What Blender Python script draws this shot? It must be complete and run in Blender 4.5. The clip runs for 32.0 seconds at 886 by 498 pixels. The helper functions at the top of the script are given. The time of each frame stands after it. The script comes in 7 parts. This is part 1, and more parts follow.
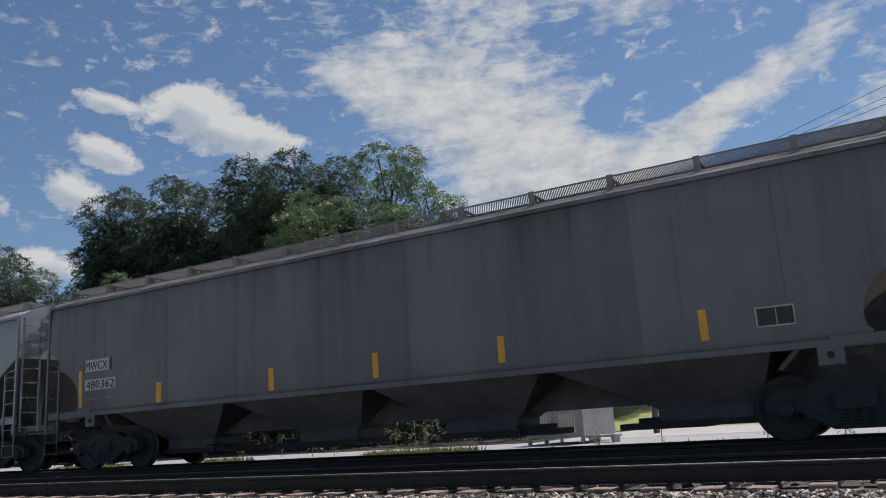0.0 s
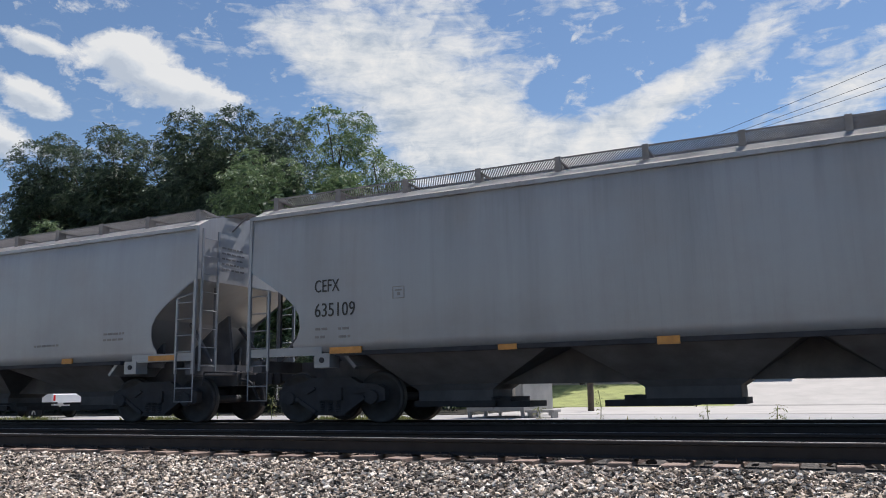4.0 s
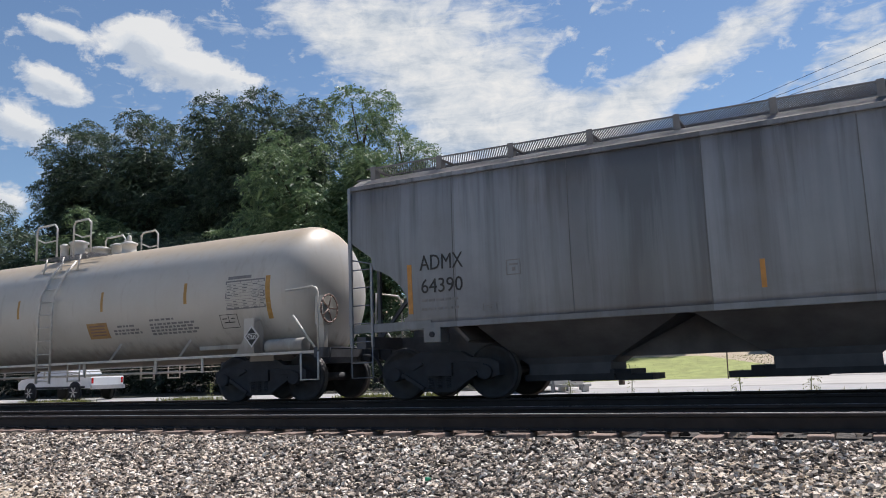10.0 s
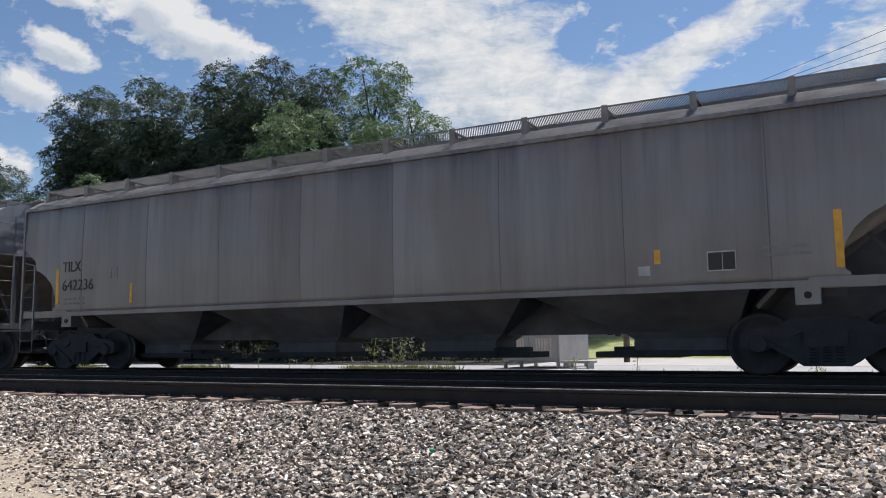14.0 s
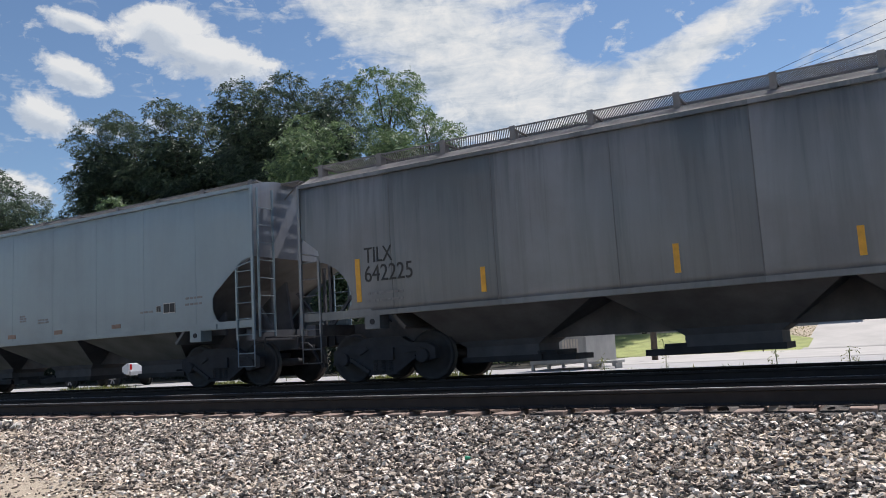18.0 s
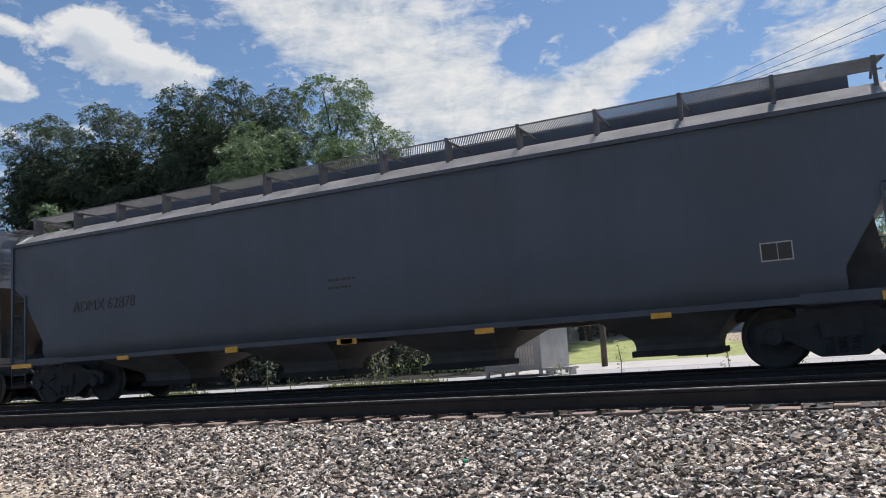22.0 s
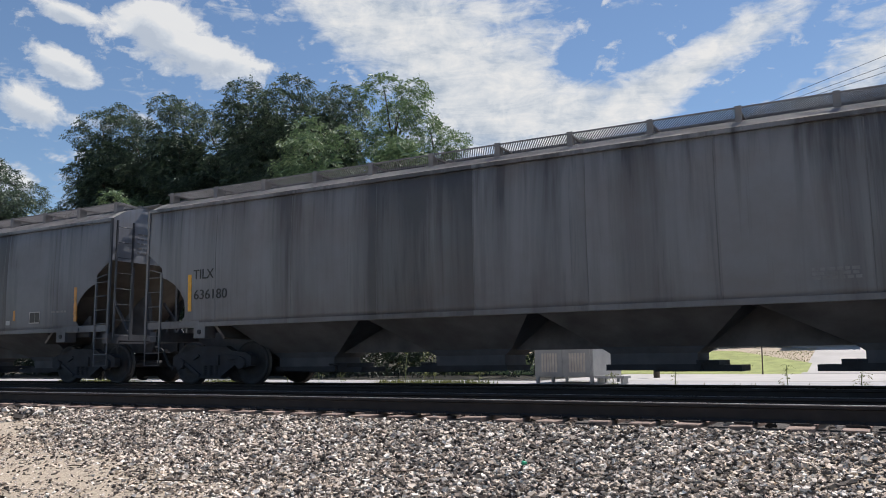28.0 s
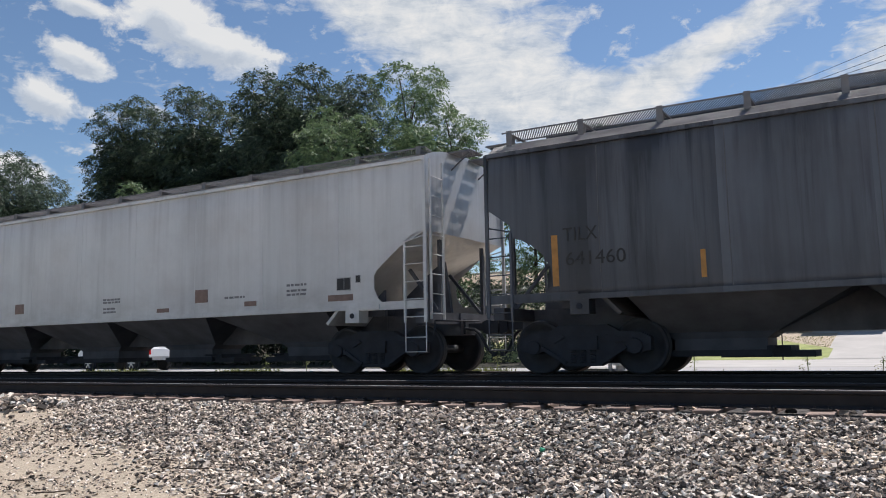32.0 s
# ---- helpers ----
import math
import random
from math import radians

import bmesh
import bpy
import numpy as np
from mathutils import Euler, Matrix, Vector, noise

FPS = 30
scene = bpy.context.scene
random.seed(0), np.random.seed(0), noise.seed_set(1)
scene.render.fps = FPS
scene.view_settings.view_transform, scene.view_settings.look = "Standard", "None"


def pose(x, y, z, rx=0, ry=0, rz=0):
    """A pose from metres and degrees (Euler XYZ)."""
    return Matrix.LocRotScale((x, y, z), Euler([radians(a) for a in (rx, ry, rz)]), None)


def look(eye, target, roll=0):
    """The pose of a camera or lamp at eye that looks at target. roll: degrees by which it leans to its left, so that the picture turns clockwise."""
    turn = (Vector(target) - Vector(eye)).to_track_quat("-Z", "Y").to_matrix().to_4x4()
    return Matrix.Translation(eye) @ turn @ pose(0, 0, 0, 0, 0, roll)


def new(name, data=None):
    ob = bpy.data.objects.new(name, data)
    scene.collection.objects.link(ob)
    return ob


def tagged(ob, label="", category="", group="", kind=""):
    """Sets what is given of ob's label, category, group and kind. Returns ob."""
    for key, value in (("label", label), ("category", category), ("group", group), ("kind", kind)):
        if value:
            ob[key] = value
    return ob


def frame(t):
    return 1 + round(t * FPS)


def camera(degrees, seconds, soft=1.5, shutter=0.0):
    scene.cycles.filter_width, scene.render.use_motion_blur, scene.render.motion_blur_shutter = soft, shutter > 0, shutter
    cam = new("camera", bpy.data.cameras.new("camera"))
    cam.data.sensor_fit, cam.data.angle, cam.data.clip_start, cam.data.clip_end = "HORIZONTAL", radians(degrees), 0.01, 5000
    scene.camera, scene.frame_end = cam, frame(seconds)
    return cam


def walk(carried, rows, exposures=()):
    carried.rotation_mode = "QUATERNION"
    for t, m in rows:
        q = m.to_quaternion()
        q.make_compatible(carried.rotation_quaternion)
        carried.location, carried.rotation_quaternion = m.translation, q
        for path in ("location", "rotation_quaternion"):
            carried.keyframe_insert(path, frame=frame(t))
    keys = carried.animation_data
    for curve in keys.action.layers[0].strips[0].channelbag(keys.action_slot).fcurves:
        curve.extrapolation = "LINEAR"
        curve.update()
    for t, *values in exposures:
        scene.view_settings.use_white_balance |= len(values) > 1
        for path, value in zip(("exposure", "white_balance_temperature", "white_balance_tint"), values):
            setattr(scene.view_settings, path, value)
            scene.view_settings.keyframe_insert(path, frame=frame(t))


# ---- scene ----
from mathutils.geometry import tessellate_polygon
cam = camera(57.86, 32.0, soft=1.0, shutter=0.0)

# seconds, x, y, z, yaw, pitch, roll of the hand-held camera; z = 0 is the rail top
PATH = [
    (0, 0.474, 0.187, 0.538, 31.11, 12.33, 3.58),
    (0.5, 0.377, 0.164, 0.528, 29.58, 12.40, 2.86),
    (1, 0.297, 0.145, 0.511, 29.73, 12.50, 2.10),
    (1.5, 0.278, 0.132, 0.500, 29.56, 11.64, 2.46),
    (2, 0.236, 0.108, 0.509, 28.36, 11.68, 2.66),
    (2.5, 0.165, 0.087, 0.513, 27.57, 11.47, 2.03),
    (4.5, -0.002, 0.027, 0.529, 26.01, 9.58, 0.85),
    (5, -0.016, 0.025, 0.526, 26.67, 8.81, 0.31),
    (5.5, -0.002, 0.030, 0.527, 27.02, 7.97, 0.73),
    (6, 0.005, 0.017, 0.526, 27.16, 7.77, 0.79),
    (6.5, 0.011, 0.019, 0.532, 27.23, 7.76, 0.96),
    (7, 0.008, 0.020, 0.529, 27.29, 7.75, 1.25),
    (7.5, 0.012, 0.028, 0.530, 27.61, 7.93, 1.63),
    (8, 0.004, 0.036, 0.527, 27.76, 8.03, 1.69),
    (8.5, 0.011, 0.026, 0.526, 27.77, 7.99, 1.73),
    (9, 0.009, 0.018, 0.530, 27.82, 8.00, 1.67),
    (9.5, 0.008, 0.011, 0.529, 28.06, 8.27, 1.51),
    (10, 0.016, 0.018, 0.527, 28.14, 8.52, 1.93),
    (10.5, 0.011, 0.005, 0.527, 27.39, 9.05, 2.12),
    (11, 0.013, 0.020, 0.528, 27.00, 8.75, 1.69),
    (11.5, 0.009, 0.018, 0.529, 27.30, 8.43, 1.50),
    (12, -0.004, 0.007, 0.527, 27.29, 8.26, 1.38),
    (12.5, -0.000, 0.017, 0.525, 27.38, 7.83, 0.81),
    (13, 0.000, 0.000, 0.522, 27.69, 7.02, -0.01),
    (13.5, 0.008, 0.015, 0.517, 28.30, 6.50, 0.34),
    (15.5, 0.012, 0.001, 0.530, 28.22, 7.51, 1.34),
    (16, 0.010, -0.005, 0.531, 28.04, 7.46, 1.60),
    (16.5, 0.003, -0.002, 0.534, 28.10, 7.49, 1.72),
    (17, 0.000, 0.002, 0.535, 28.34, 7.57, 1.84),
    (17.5, 0.000, -0.006, 0.532, 28.83, 7.52, 2.10),
    (18, -0.028, -0.013, 0.536, 30.32, 7.17, 3.16),
    (18.5, -0.019, -0.010, 0.536, 30.81, 6.92, 3.50),
    (19, -0.014, -0.018, 0.533, 30.48, 6.77, 2.93),
    (19.5, -0.024, -0.018, 0.534, 30.63, 6.83, 2.40),
    (20, -0.052, 0.005, 0.543, 29.95, 7.29, 2.59),
    (20.5, -0.205, 0.032, 0.532, 28.69, 7.80, 3.50),
    (21, -0.336, -0.081, 0.496, 28.21, 8.27, 4.28),
    (21.5, -0.444, -0.184, 0.503, 27.07, 7.96, 3.93),
    (22, -0.511, -0.186, 0.493, 26.07, 7.63, 3.71),
    (22.5, -0.562, -0.188, 0.484, 25.56, 7.77, 3.35),
    (23, -0.581, -0.246, 0.480, 25.24, 7.43, 1.90),
    (23.5, -0.579, -0.301, 0.473, 25.04, 6.74, 1.09),
    (24, -0.592, -0.295, 0.474, 25.42, 6.45, 1.08),
    (24.5, -0.591, -0.276, 0.470, 25.74, 6.79, 0.87),
    (25, -0.585, -0.268, 0.472, 26.28, 7.34, 0.92),
    (25.5, -0.600, -0.272, 0.475, 27.11, 7.51, 0.88),
    (26, -0.603, -0.294, 0.473, 28.17, 7.47, 1.39),
    (26.5, -0.620, -0.295, 0.483, 28.88, 7.51, 1.45),
    (28.5, -0.623, -0.319, 0.486, 29.32, 7.93, 0.25),
    (29, -0.613, -0.326, 0.481, 29.07, 7.89, -0.30),
    (29.5, -0.615, -0.324, 0.480, 28.79, 7.32, -0.55),
    (30, -0.612, -0.319, 0.472, 28.82, 6.87, -0.16),
    (30.5, -0.616, -0.311, 0.473, 28.93, 6.62, 0.28),
    (31, -0.619, -0.319, 0.477, 29.37, 6.61, 0.43),
    (31.5, -0.606, -0.324, 0.476, 30.03, 6.95, 0.61),
    (32, -0.611, -0.315, 0.483, 30.63, 7.03, 1.03),
]
EXPOSURE = [(0, -0.22), (0.5, -0.06), (1, 0.18), (2, 0.17), (2.5, 0.16), (5, 0.15), (26, 0.12), (32, 0.12)]
walk(cam, [(t, pose(x, y, z, 90 + pitch, roll, yaw)) for t, x, y, z, yaw, pitch, roll in PATH], EXPOSURE)

# ---------------------------------------------------------------- light
SUN_ELEV, SUN_AZ = 58.5, 12.0           # azimuth clockwise from +y (behind the train, a little to the right)
world = bpy.data.worlds.new("sky")
scene.world = world
world.use_nodes = True
wn = world.node_tree.nodes
sky = wn.new("ShaderNodeTexSky")
sky.sky_type = "NISHITA"
sky.sun_disc = False
sky.sun_elevation = radians(SUN_ELEV)
sky.sun_rotation = radians(SUN_AZ)
sky.air_density, sky.dust_density, sky.ozone_density = 1.0, 0.1, 4.0
wn["Background"].inputs["Strength"].default_value = 0.094
world.node_tree.links.new(sky.outputs["Color"], wn["Background"].inputs["Color"])

sun = new("sun", bpy.data.lights.new("sun", "SUN"))
sun.data.energy = 5.4
sun.data.angle = radians(0.55)
sun.data.color = (1.0, 0.94, 0.92)
sd = Vector((math.sin(radians(SUN_AZ)) * math.cos(radians(SUN_ELEV)), math.cos(radians(SUN_AZ)) * math.cos(radians(SUN_ELEV)), math.sin(radians(SUN_ELEV))))
sun.matrix_world = look(sd * 60, (0, 0, 0))

# ---------------------------------------------------------------- materials


class Nodes:
    """A small builder for node materials."""

    def __init__(self, name):
        self.mat = bpy.data.materials.new(name)
        self.mat.use_nodes = True
        self.t = self.mat.node_tree
        self.bsdf = self.t.nodes["Principled BSDF"]

    def add(self, kind):
        return self.t.nodes.new(kind)

    def link(self, a, b):
        self.t.links.new(a, b)

    def coords(self, scale=(1, 1, 1), which="Object", rot=(0, 0, 0), loc=(0, 0, 0)):
        tc = self.add("ShaderNodeTexCoord")
        m = self.add("ShaderNodeMapping")
        m.inputs["Scale"].default_value = scale
        m.inputs["Rotation"].default_value = rot
        m.inputs["Location"].default_value = loc
        self.link(tc.outputs[which], m.inputs["Vector"])
        return m.outputs["Vector"]

    def noise(self, vec, scale, detail=4, rough=0.55, distort=0.0):
        n = self.add("ShaderNodeTexNoise")
        n.inputs["Scale"].default_value = scale
        n.inputs["Detail"].default_value = detail
        n.inputs["Roughness"].default_value = rough
        n.inputs["Distortion"].default_value = distort
        self.link(vec, n.inputs["Vector"])
        return n.outputs["Fac"]

    def ramp(self, fac, stops):
        r = self.add("ShaderNodeValToRGB")
        el = r.color_ramp.elements
        while len(el) < len(stops):
            el.new(0.5)
        for e, (p, c) in zip(el, stops):
            e.position = p
            e.color = (*c, 1) if isinstance(c, tuple) else (c, c, c, 1)
        self.link(fac, r.inputs["Fac"])
        return r.outputs["Color"]

    def mix(self, fac, a, b, mode="MIX"):
        m = self.add("ShaderNodeMix")
        m.data_type, m.blend_type = "RGBA", mode
        if isinstance(fac, (int, float)):
            m.inputs[0].default_value = fac
        else:
            self.link(fac, m.inputs[0])
        for sock, v in ((m.inputs[6], a), (m.inputs[7], b)):
            if isinstance(v, tuple):
                sock.default_value = (*v, 1)
            else:
                self.link(v, sock)
        return m.outputs[2]

    def math(self, op, a, b=0.0):
        m = self.add("ShaderNodeMath")
        m.operation = op
        for sock, v in ((m.inputs[0], a), (m.inputs[1], b)):
            if isinstance(v, (int, float)):
                sock.default_value = v
            else:
                self.link(v, sock)
        return m.outputs[0]

    def bump(self, height, strength, dist=0.01):
        b = self.add("ShaderNodeBump")
        b.inputs["Strength"].default_value = strength
        b.inputs["Distance"].default_value = dist
        self.link(height, b.inputs["Height"])
        self.link(b.outputs["Normal"], self.bsdf.inputs["Normal"])

    def out(self, color, rough=0.6, metal=0.0, spec=0.5):
        if isinstance(color, tuple):
            self.bsdf.inputs["Base Color"].default_value = (*color, 1)
        else:
            self.link(color, self.bsdf.inputs["Base Color"])
        if isinstance(rough, (int, float)):
            self.bsdf.inputs["Roughness"].default_value = rough
        else:
            self.link(rough, self.bsdf.inputs["Roughness"])
        self.bsdf.inputs["Metallic"].default_value = metal
        self.bsdf.inputs["Specular IOR Level"].default_value = spec
        return self.mat


def plain(name, color, rough=0.6, metal=0.0, vary=0.25, scale=3.0, bump=0.15, spec=0.5):
    """A surface of one colour with stains at two scales and a fine relief."""
    n = Nodes(name)
    v = n.coords()
    big = n.noise(v, scale, 5)
    fine = n.noise(v, scale * 14, 3)
    dark = tuple(c * (1 - vary) for c in color)
    lite = tuple(min(1, c * (1 + vary * 0.6)) for c in color)
    col = n.ramp(big, [(0.3, dark), (0.7, lite)])
    col = n.mix(n.math("MULTIPLY", fine, 0.35), col, dark)
    n.bump(fine, bump)
    return n.out(col, rough, metal, spec)


def car_paint(name, base, streak, amount, seed, grime=(0.082, 0.079, 0.08), gr=0.35, rough=0.32, panel=1.0, width=2.05, spec=0.85):
    """Old car paint: panels that hold more or less soot, streaks washed down from the eave, blotches of grime."""
    base, streak = (base[0] * 0.78, base[1] * 0.85, base[2] * 0.95), (streak[0] * 0.78, streak[1] * 0.85, streak[2] * 0.95)
    n = Nodes(name)
    v1 = n.coords((0.55, 0.55, 0.05), loc=(seed * 7.3, 0, seed))
    v2 = n.coords((2.4, 2.4, 0.13), loc=(seed * 3.1, 0, 0))
    v3 = n.coords((1, 1, 1), loc=(0, seed, 0))
    wide = n.ramp(n.noise(v1, 1.5, 5, 0.62, 0.5), [(0.42, 0.0), (0.62, 1.0)])
    thin = n.ramp(n.noise(v2, 2.2, 4, 0.55), [(0.50, 0.0), (0.72, 1.0)])
    blot = n.ramp(n.noise(v3, 0.7, 6, 0.65), [(0.45, 0.0), (0.75, 1.0)])
    fine = n.noise(v3, 9, 5, 0.6)
    tc = n.add("ShaderNodeTexCoord")
    sp = n.add("ShaderNodeSeparateXYZ")
    n.link(tc.outputs["Object"], sp.inputs[0])
    # one tone for each panel, with soot caught along its trailing edge
    u = n.math("ADD", n.math("DIVIDE", sp.outputs[0], width), 0.5 + seed * 13)
    wn1 = n.add("ShaderNodeTexWhiteNoise")
    wn1.noise_dimensions = "1D"
    n.link(n.math("FLOOR", u), wn1.inputs["W"])
    edge = n.math("POWER", n.math("FRACT", u), 5.0)
    tone = n.math("ADD", n.math("MULTIPLY", n.math("SUBTRACT", wn1.outputs["Value"], 0.4), 0.7), n.math("MULTIPLY", edge, 0.35))
    # soot that hangs down from the eave, deeper in some places than in others
    drop = n.math("MULTIPLY", n.math("SUBTRACT", sp.outputs[2], 2.75), 0.9)
    drop = n.math("MULTIPLY", n.math("MINIMUM", n.math("MAXIMUM", drop, 0.0), 1.0), n.math("ADD", thin, wide))
    # fine runs of soot, and a patchy darker tone towards the sill
    v4 = n.coords((7.5, 7.5, 0.22), loc=(seed * 1.7, 0, seed * 0.6))
    runs = n.ramp(n.noise(v4, 1.6, 6, 0.7, 0.15), [(0.52, 0.0), (0.70, 1.0)])
    runs = n.math("MULTIPLY", runs, n.ramp(n.noise(v1, 2.6, 3, 0.5), [(0.40, 0.1), (0.62, 1.0)]))
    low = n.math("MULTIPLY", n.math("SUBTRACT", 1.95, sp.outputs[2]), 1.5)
    low_tone = n.math("MULTIPLY", n.math("MINIMUM", n.math("MAXIMUM", low, 0.0), 1.0), n.ramp(n.noise(n.coords((0.7, 0.7, 1.6), loc=(seed, 0, 2.0)), 1.1, 6, 0.7), [(0.36, 0.0), (0.68, 1.0)]))
    s = n.math("ADD", n.math("MULTIPLY", wide, 0.55), n.math("MULTIPLY", thin, 0.35))
    s = n.math("ADD", s, n.math("MULTIPLY", drop, 0.5))
    s = n.math("ADD", s, n.math("MULTIPLY", runs, 0.45))
    s = n.math("ADD", s, n.math("MULTIPLY", tone, panel))
    s = n.math("MULTIPLY", n.math("MAXIMUM", s, 0.0), amount)
    col = n.mix(n.math("MINIMUM", s, 1.0), base, streak)
    col = n.mix(n.math("MULTIPLY", blot, gr), col, grime)
    col = n.mix(n.math("MULTIPLY", low_tone, min(0.55, gr + 0.2)), col, grime)
    col = n.mix(n.math("MULTIPLY", fine, 0.16), col, tuple(c * 0.6 for c in base))
    n.bump(fine, 0.08)
    r = n.math("ADD", rough, n.math("MULTIPLY", blot, 0.25))
    return n.out(col, r, 0.0, spec)


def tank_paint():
    """Cream paint and drips, with a sunlit crown, shade and grime below painted in."""
    n = Nodes("cream_white_tank_paint")
    v = n.coords()
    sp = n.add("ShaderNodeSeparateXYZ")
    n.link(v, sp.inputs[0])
    big = n.noise(n.coords((0.6, 0.6, 0.6)), 1.2, 6, 0.65)
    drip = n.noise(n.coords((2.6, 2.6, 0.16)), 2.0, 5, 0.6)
    fine = n.noise(v, 11, 5, 0.6)
    col = n.mix(n.ramp(big, [(0.35, 0.0), (0.7, 0.5)]), (0.51, 0.50, 0.47), (0.43, 0.40, 0.355))
    # warm tone of the sunlit crown put into the colour
    crown = n.math("ADD", n.math("MULTIPLY", n.math("SUBTRACT", sp.outputs[2], 2.98), 3.2), n.math("MULTIPLY", n.math("SUBTRACT", drip, 0.5), 0.9))
    col = n.mix(n.math("MINIMUM", n.math("MAXIMUM", crown, 0.0), 1.0), col, (0.47, 0.385, 0.275))
    # shade and grime low on the shell, both put into the colour
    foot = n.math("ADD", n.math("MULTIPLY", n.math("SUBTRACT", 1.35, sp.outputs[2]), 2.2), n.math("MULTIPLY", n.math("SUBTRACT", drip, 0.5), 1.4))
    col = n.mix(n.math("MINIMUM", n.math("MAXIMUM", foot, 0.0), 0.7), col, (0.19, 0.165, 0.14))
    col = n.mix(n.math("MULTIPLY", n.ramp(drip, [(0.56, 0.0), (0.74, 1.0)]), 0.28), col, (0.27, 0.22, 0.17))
    col = n.mix(n.math("MULTIPLY", fine, 0.14), col, (0.25, 0.23, 0.2))
    n.bump(fine, 0.06)
    return n.out(col, 0.45, 0.0, 0.4)


M_BLACK = plain("grimy_black_steel", (0.034, 0.037, 0.046), 0.85, 0, 0.4, 4)
M_UNDER = plain("dusty_underframe_paint", (0.105, 0.109, 0.125), 0.75, 0, 0.45, 2.5)
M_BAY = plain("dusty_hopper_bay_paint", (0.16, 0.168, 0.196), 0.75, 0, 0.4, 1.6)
# darker copy of the bay paint, for shade in the necks and between bays
M_NECK = plain("shaded_hopper_neck", (0.088, 0.094, 0.112), 0.8, 0, 0.4, 2.0)
M_SLOPE = plain("brown_stained_slope_sheet", (0.10, 0.089, 0.081), 0.75, 0, 0.4, 1.8)
M_GALV = plain("galvanised_steel", (0.42, 0.43, 0.44), 0.5, 0.35, 0.25, 5)
M_BOARD = plain("weathered_grating_steel", (0.20, 0.198, 0.205), 0.7, 0.0, 0.25, 4)
M_WHEEL = plain("brown_black_wheel_steel", (0.036, 0.038, 0.045), 0.75, 0.0, 0.4, 6)
M_TREAD = plain("polished_tread_steel", (0.12, 0.118, 0.118), 0.5, 0.6, 0.15, 8)
M_RAILTOP = plain("polished_rail_head", (0.62, 0.62, 0.64), 0.36, 0.8, 0.12, 3, 0.03)
M_RAIL = plain("rusty_rail_web", (0.03, 0.024, 0.023), 0.85, 0.0, 0.4, 5)
M_TIE = plain("bleached_timber_tie", (0.30, 0.215, 0.17), 0.85, 0, 0.4, 6, 0.5)
M_YELLOW = plain("yellow_reflective_tape", (0.72, 0.36, 0.025), 0.4, 0, 0.2, 9)
M_ORANGE = plain("faded_orange_tape", (0.52, 0.24, 0.05), 0.45, 0, 0.25, 9)
M_BLACKPAINT = plain("black_lettering_paint", (0.02, 0.02, 0.022), 0.5, 0, 0.2, 8)
M_GREYPAINT = plain("faded_grey_lettering", (0.19, 0.19, 0.2), 0.6, 0, 0.25, 8)
M_WHITEPAINT = plain("white_lettering_paint", (0.62, 0.62, 0.62), 0.5, 0, 0.2, 8)
M_SEAM = plain("soot_filled_seam", (0.125, 0.125, 0.132), 0.6, 0, 0.3, 3)
M_BROWNTAPE = plain("faded_brown_tape", (0.23, 0.15, 0.12), 0.55, 0, 0.25, 9)
M_GREYPALE = plain("pale_grey_print", (0.45, 0.45, 0.45), 0.6, 0, 0.2, 9)
M_SOFTBLACK = plain("worn_black_lettering", (0.075, 0.075, 0.08), 0.6, 0, 0.4, 7)
M_DARKSLOPE = plain("dark_slate_slope_sheet", (0.14, 0.148, 0.165), 0.65, 0, 0.35, 2)
M_SILVER = plain("silver_spray_paint", (0.50, 0.52, 0.57), 0.5, 0, 0.2, 3)
M_GREYSPRAY = plain("grey_spray_paint", (0.26, 0.26, 0.27), 0.6, 0, 0.4, 3)
M_REDSPRAY = plain("faded_red_spray_paint", (0.30, 0.09, 0.085), 0.6, 0, 0.35, 4)
M_PIPE = plain("pale_painted_pipe", (0.58, 0.56, 0.52), 0.5, 0.05, 0.25, 6)
M_TAPEBROWN = plain("bleached_brown_tape", (0.42, 0.235, 0.06), 0.5, 0, 0.25, 9)

# ---------------------------------------------------------------- mesh helpers


def bm_box(bm, x0, x1, y0, y1, z0, z1, mi=0):
    vs = [bm.verts.new(p) for p in ((x0, y0, z0), (x1, y0, z0), (x1, y1, z0), (x0, y1, z0), (x0, y0, z1), (x1, y0, z1), (x1, y1, z1), (x0, y1, z1))]
    for q in ((3, 2, 1, 0), (4, 5, 6, 7), (0, 1, 5, 4), (1, 2, 6, 5), (2, 3, 7, 6), (3, 0, 4, 7)):
        bm.faces.new([vs[i] for i in q]).material_index = mi
    return vs


def bm_bar(bm, a, b, r, seg=6, square=False, mi=0):
    """A round or square bar from a to b."""
    a, b = Vector(a), Vector(b)
    q = (b - a).to_track_quat("Z", "Y").to_matrix()
    n = 4 if square else seg
    rings = []
    for p in (a, b):
        rings.append([bm.verts.new(p + q @ Vector((r * math.cos(2 * math.pi * (i + 0.5) / n), r * math.sin(2 * math.pi * (i + 0.5) / n), 0))) for i in range(n)])
    for i in range(n):
        f = bm.faces.new((rings[0][i], rings[0][(i + 1) % n], rings[1][(i + 1) % n], rings[1][i]))
        f.smooth = not square
        f.material_index = mi
    bm.faces.new(rings[0][::-1]).material_index = mi
    bm.faces.new(rings[1]).material_index = mi


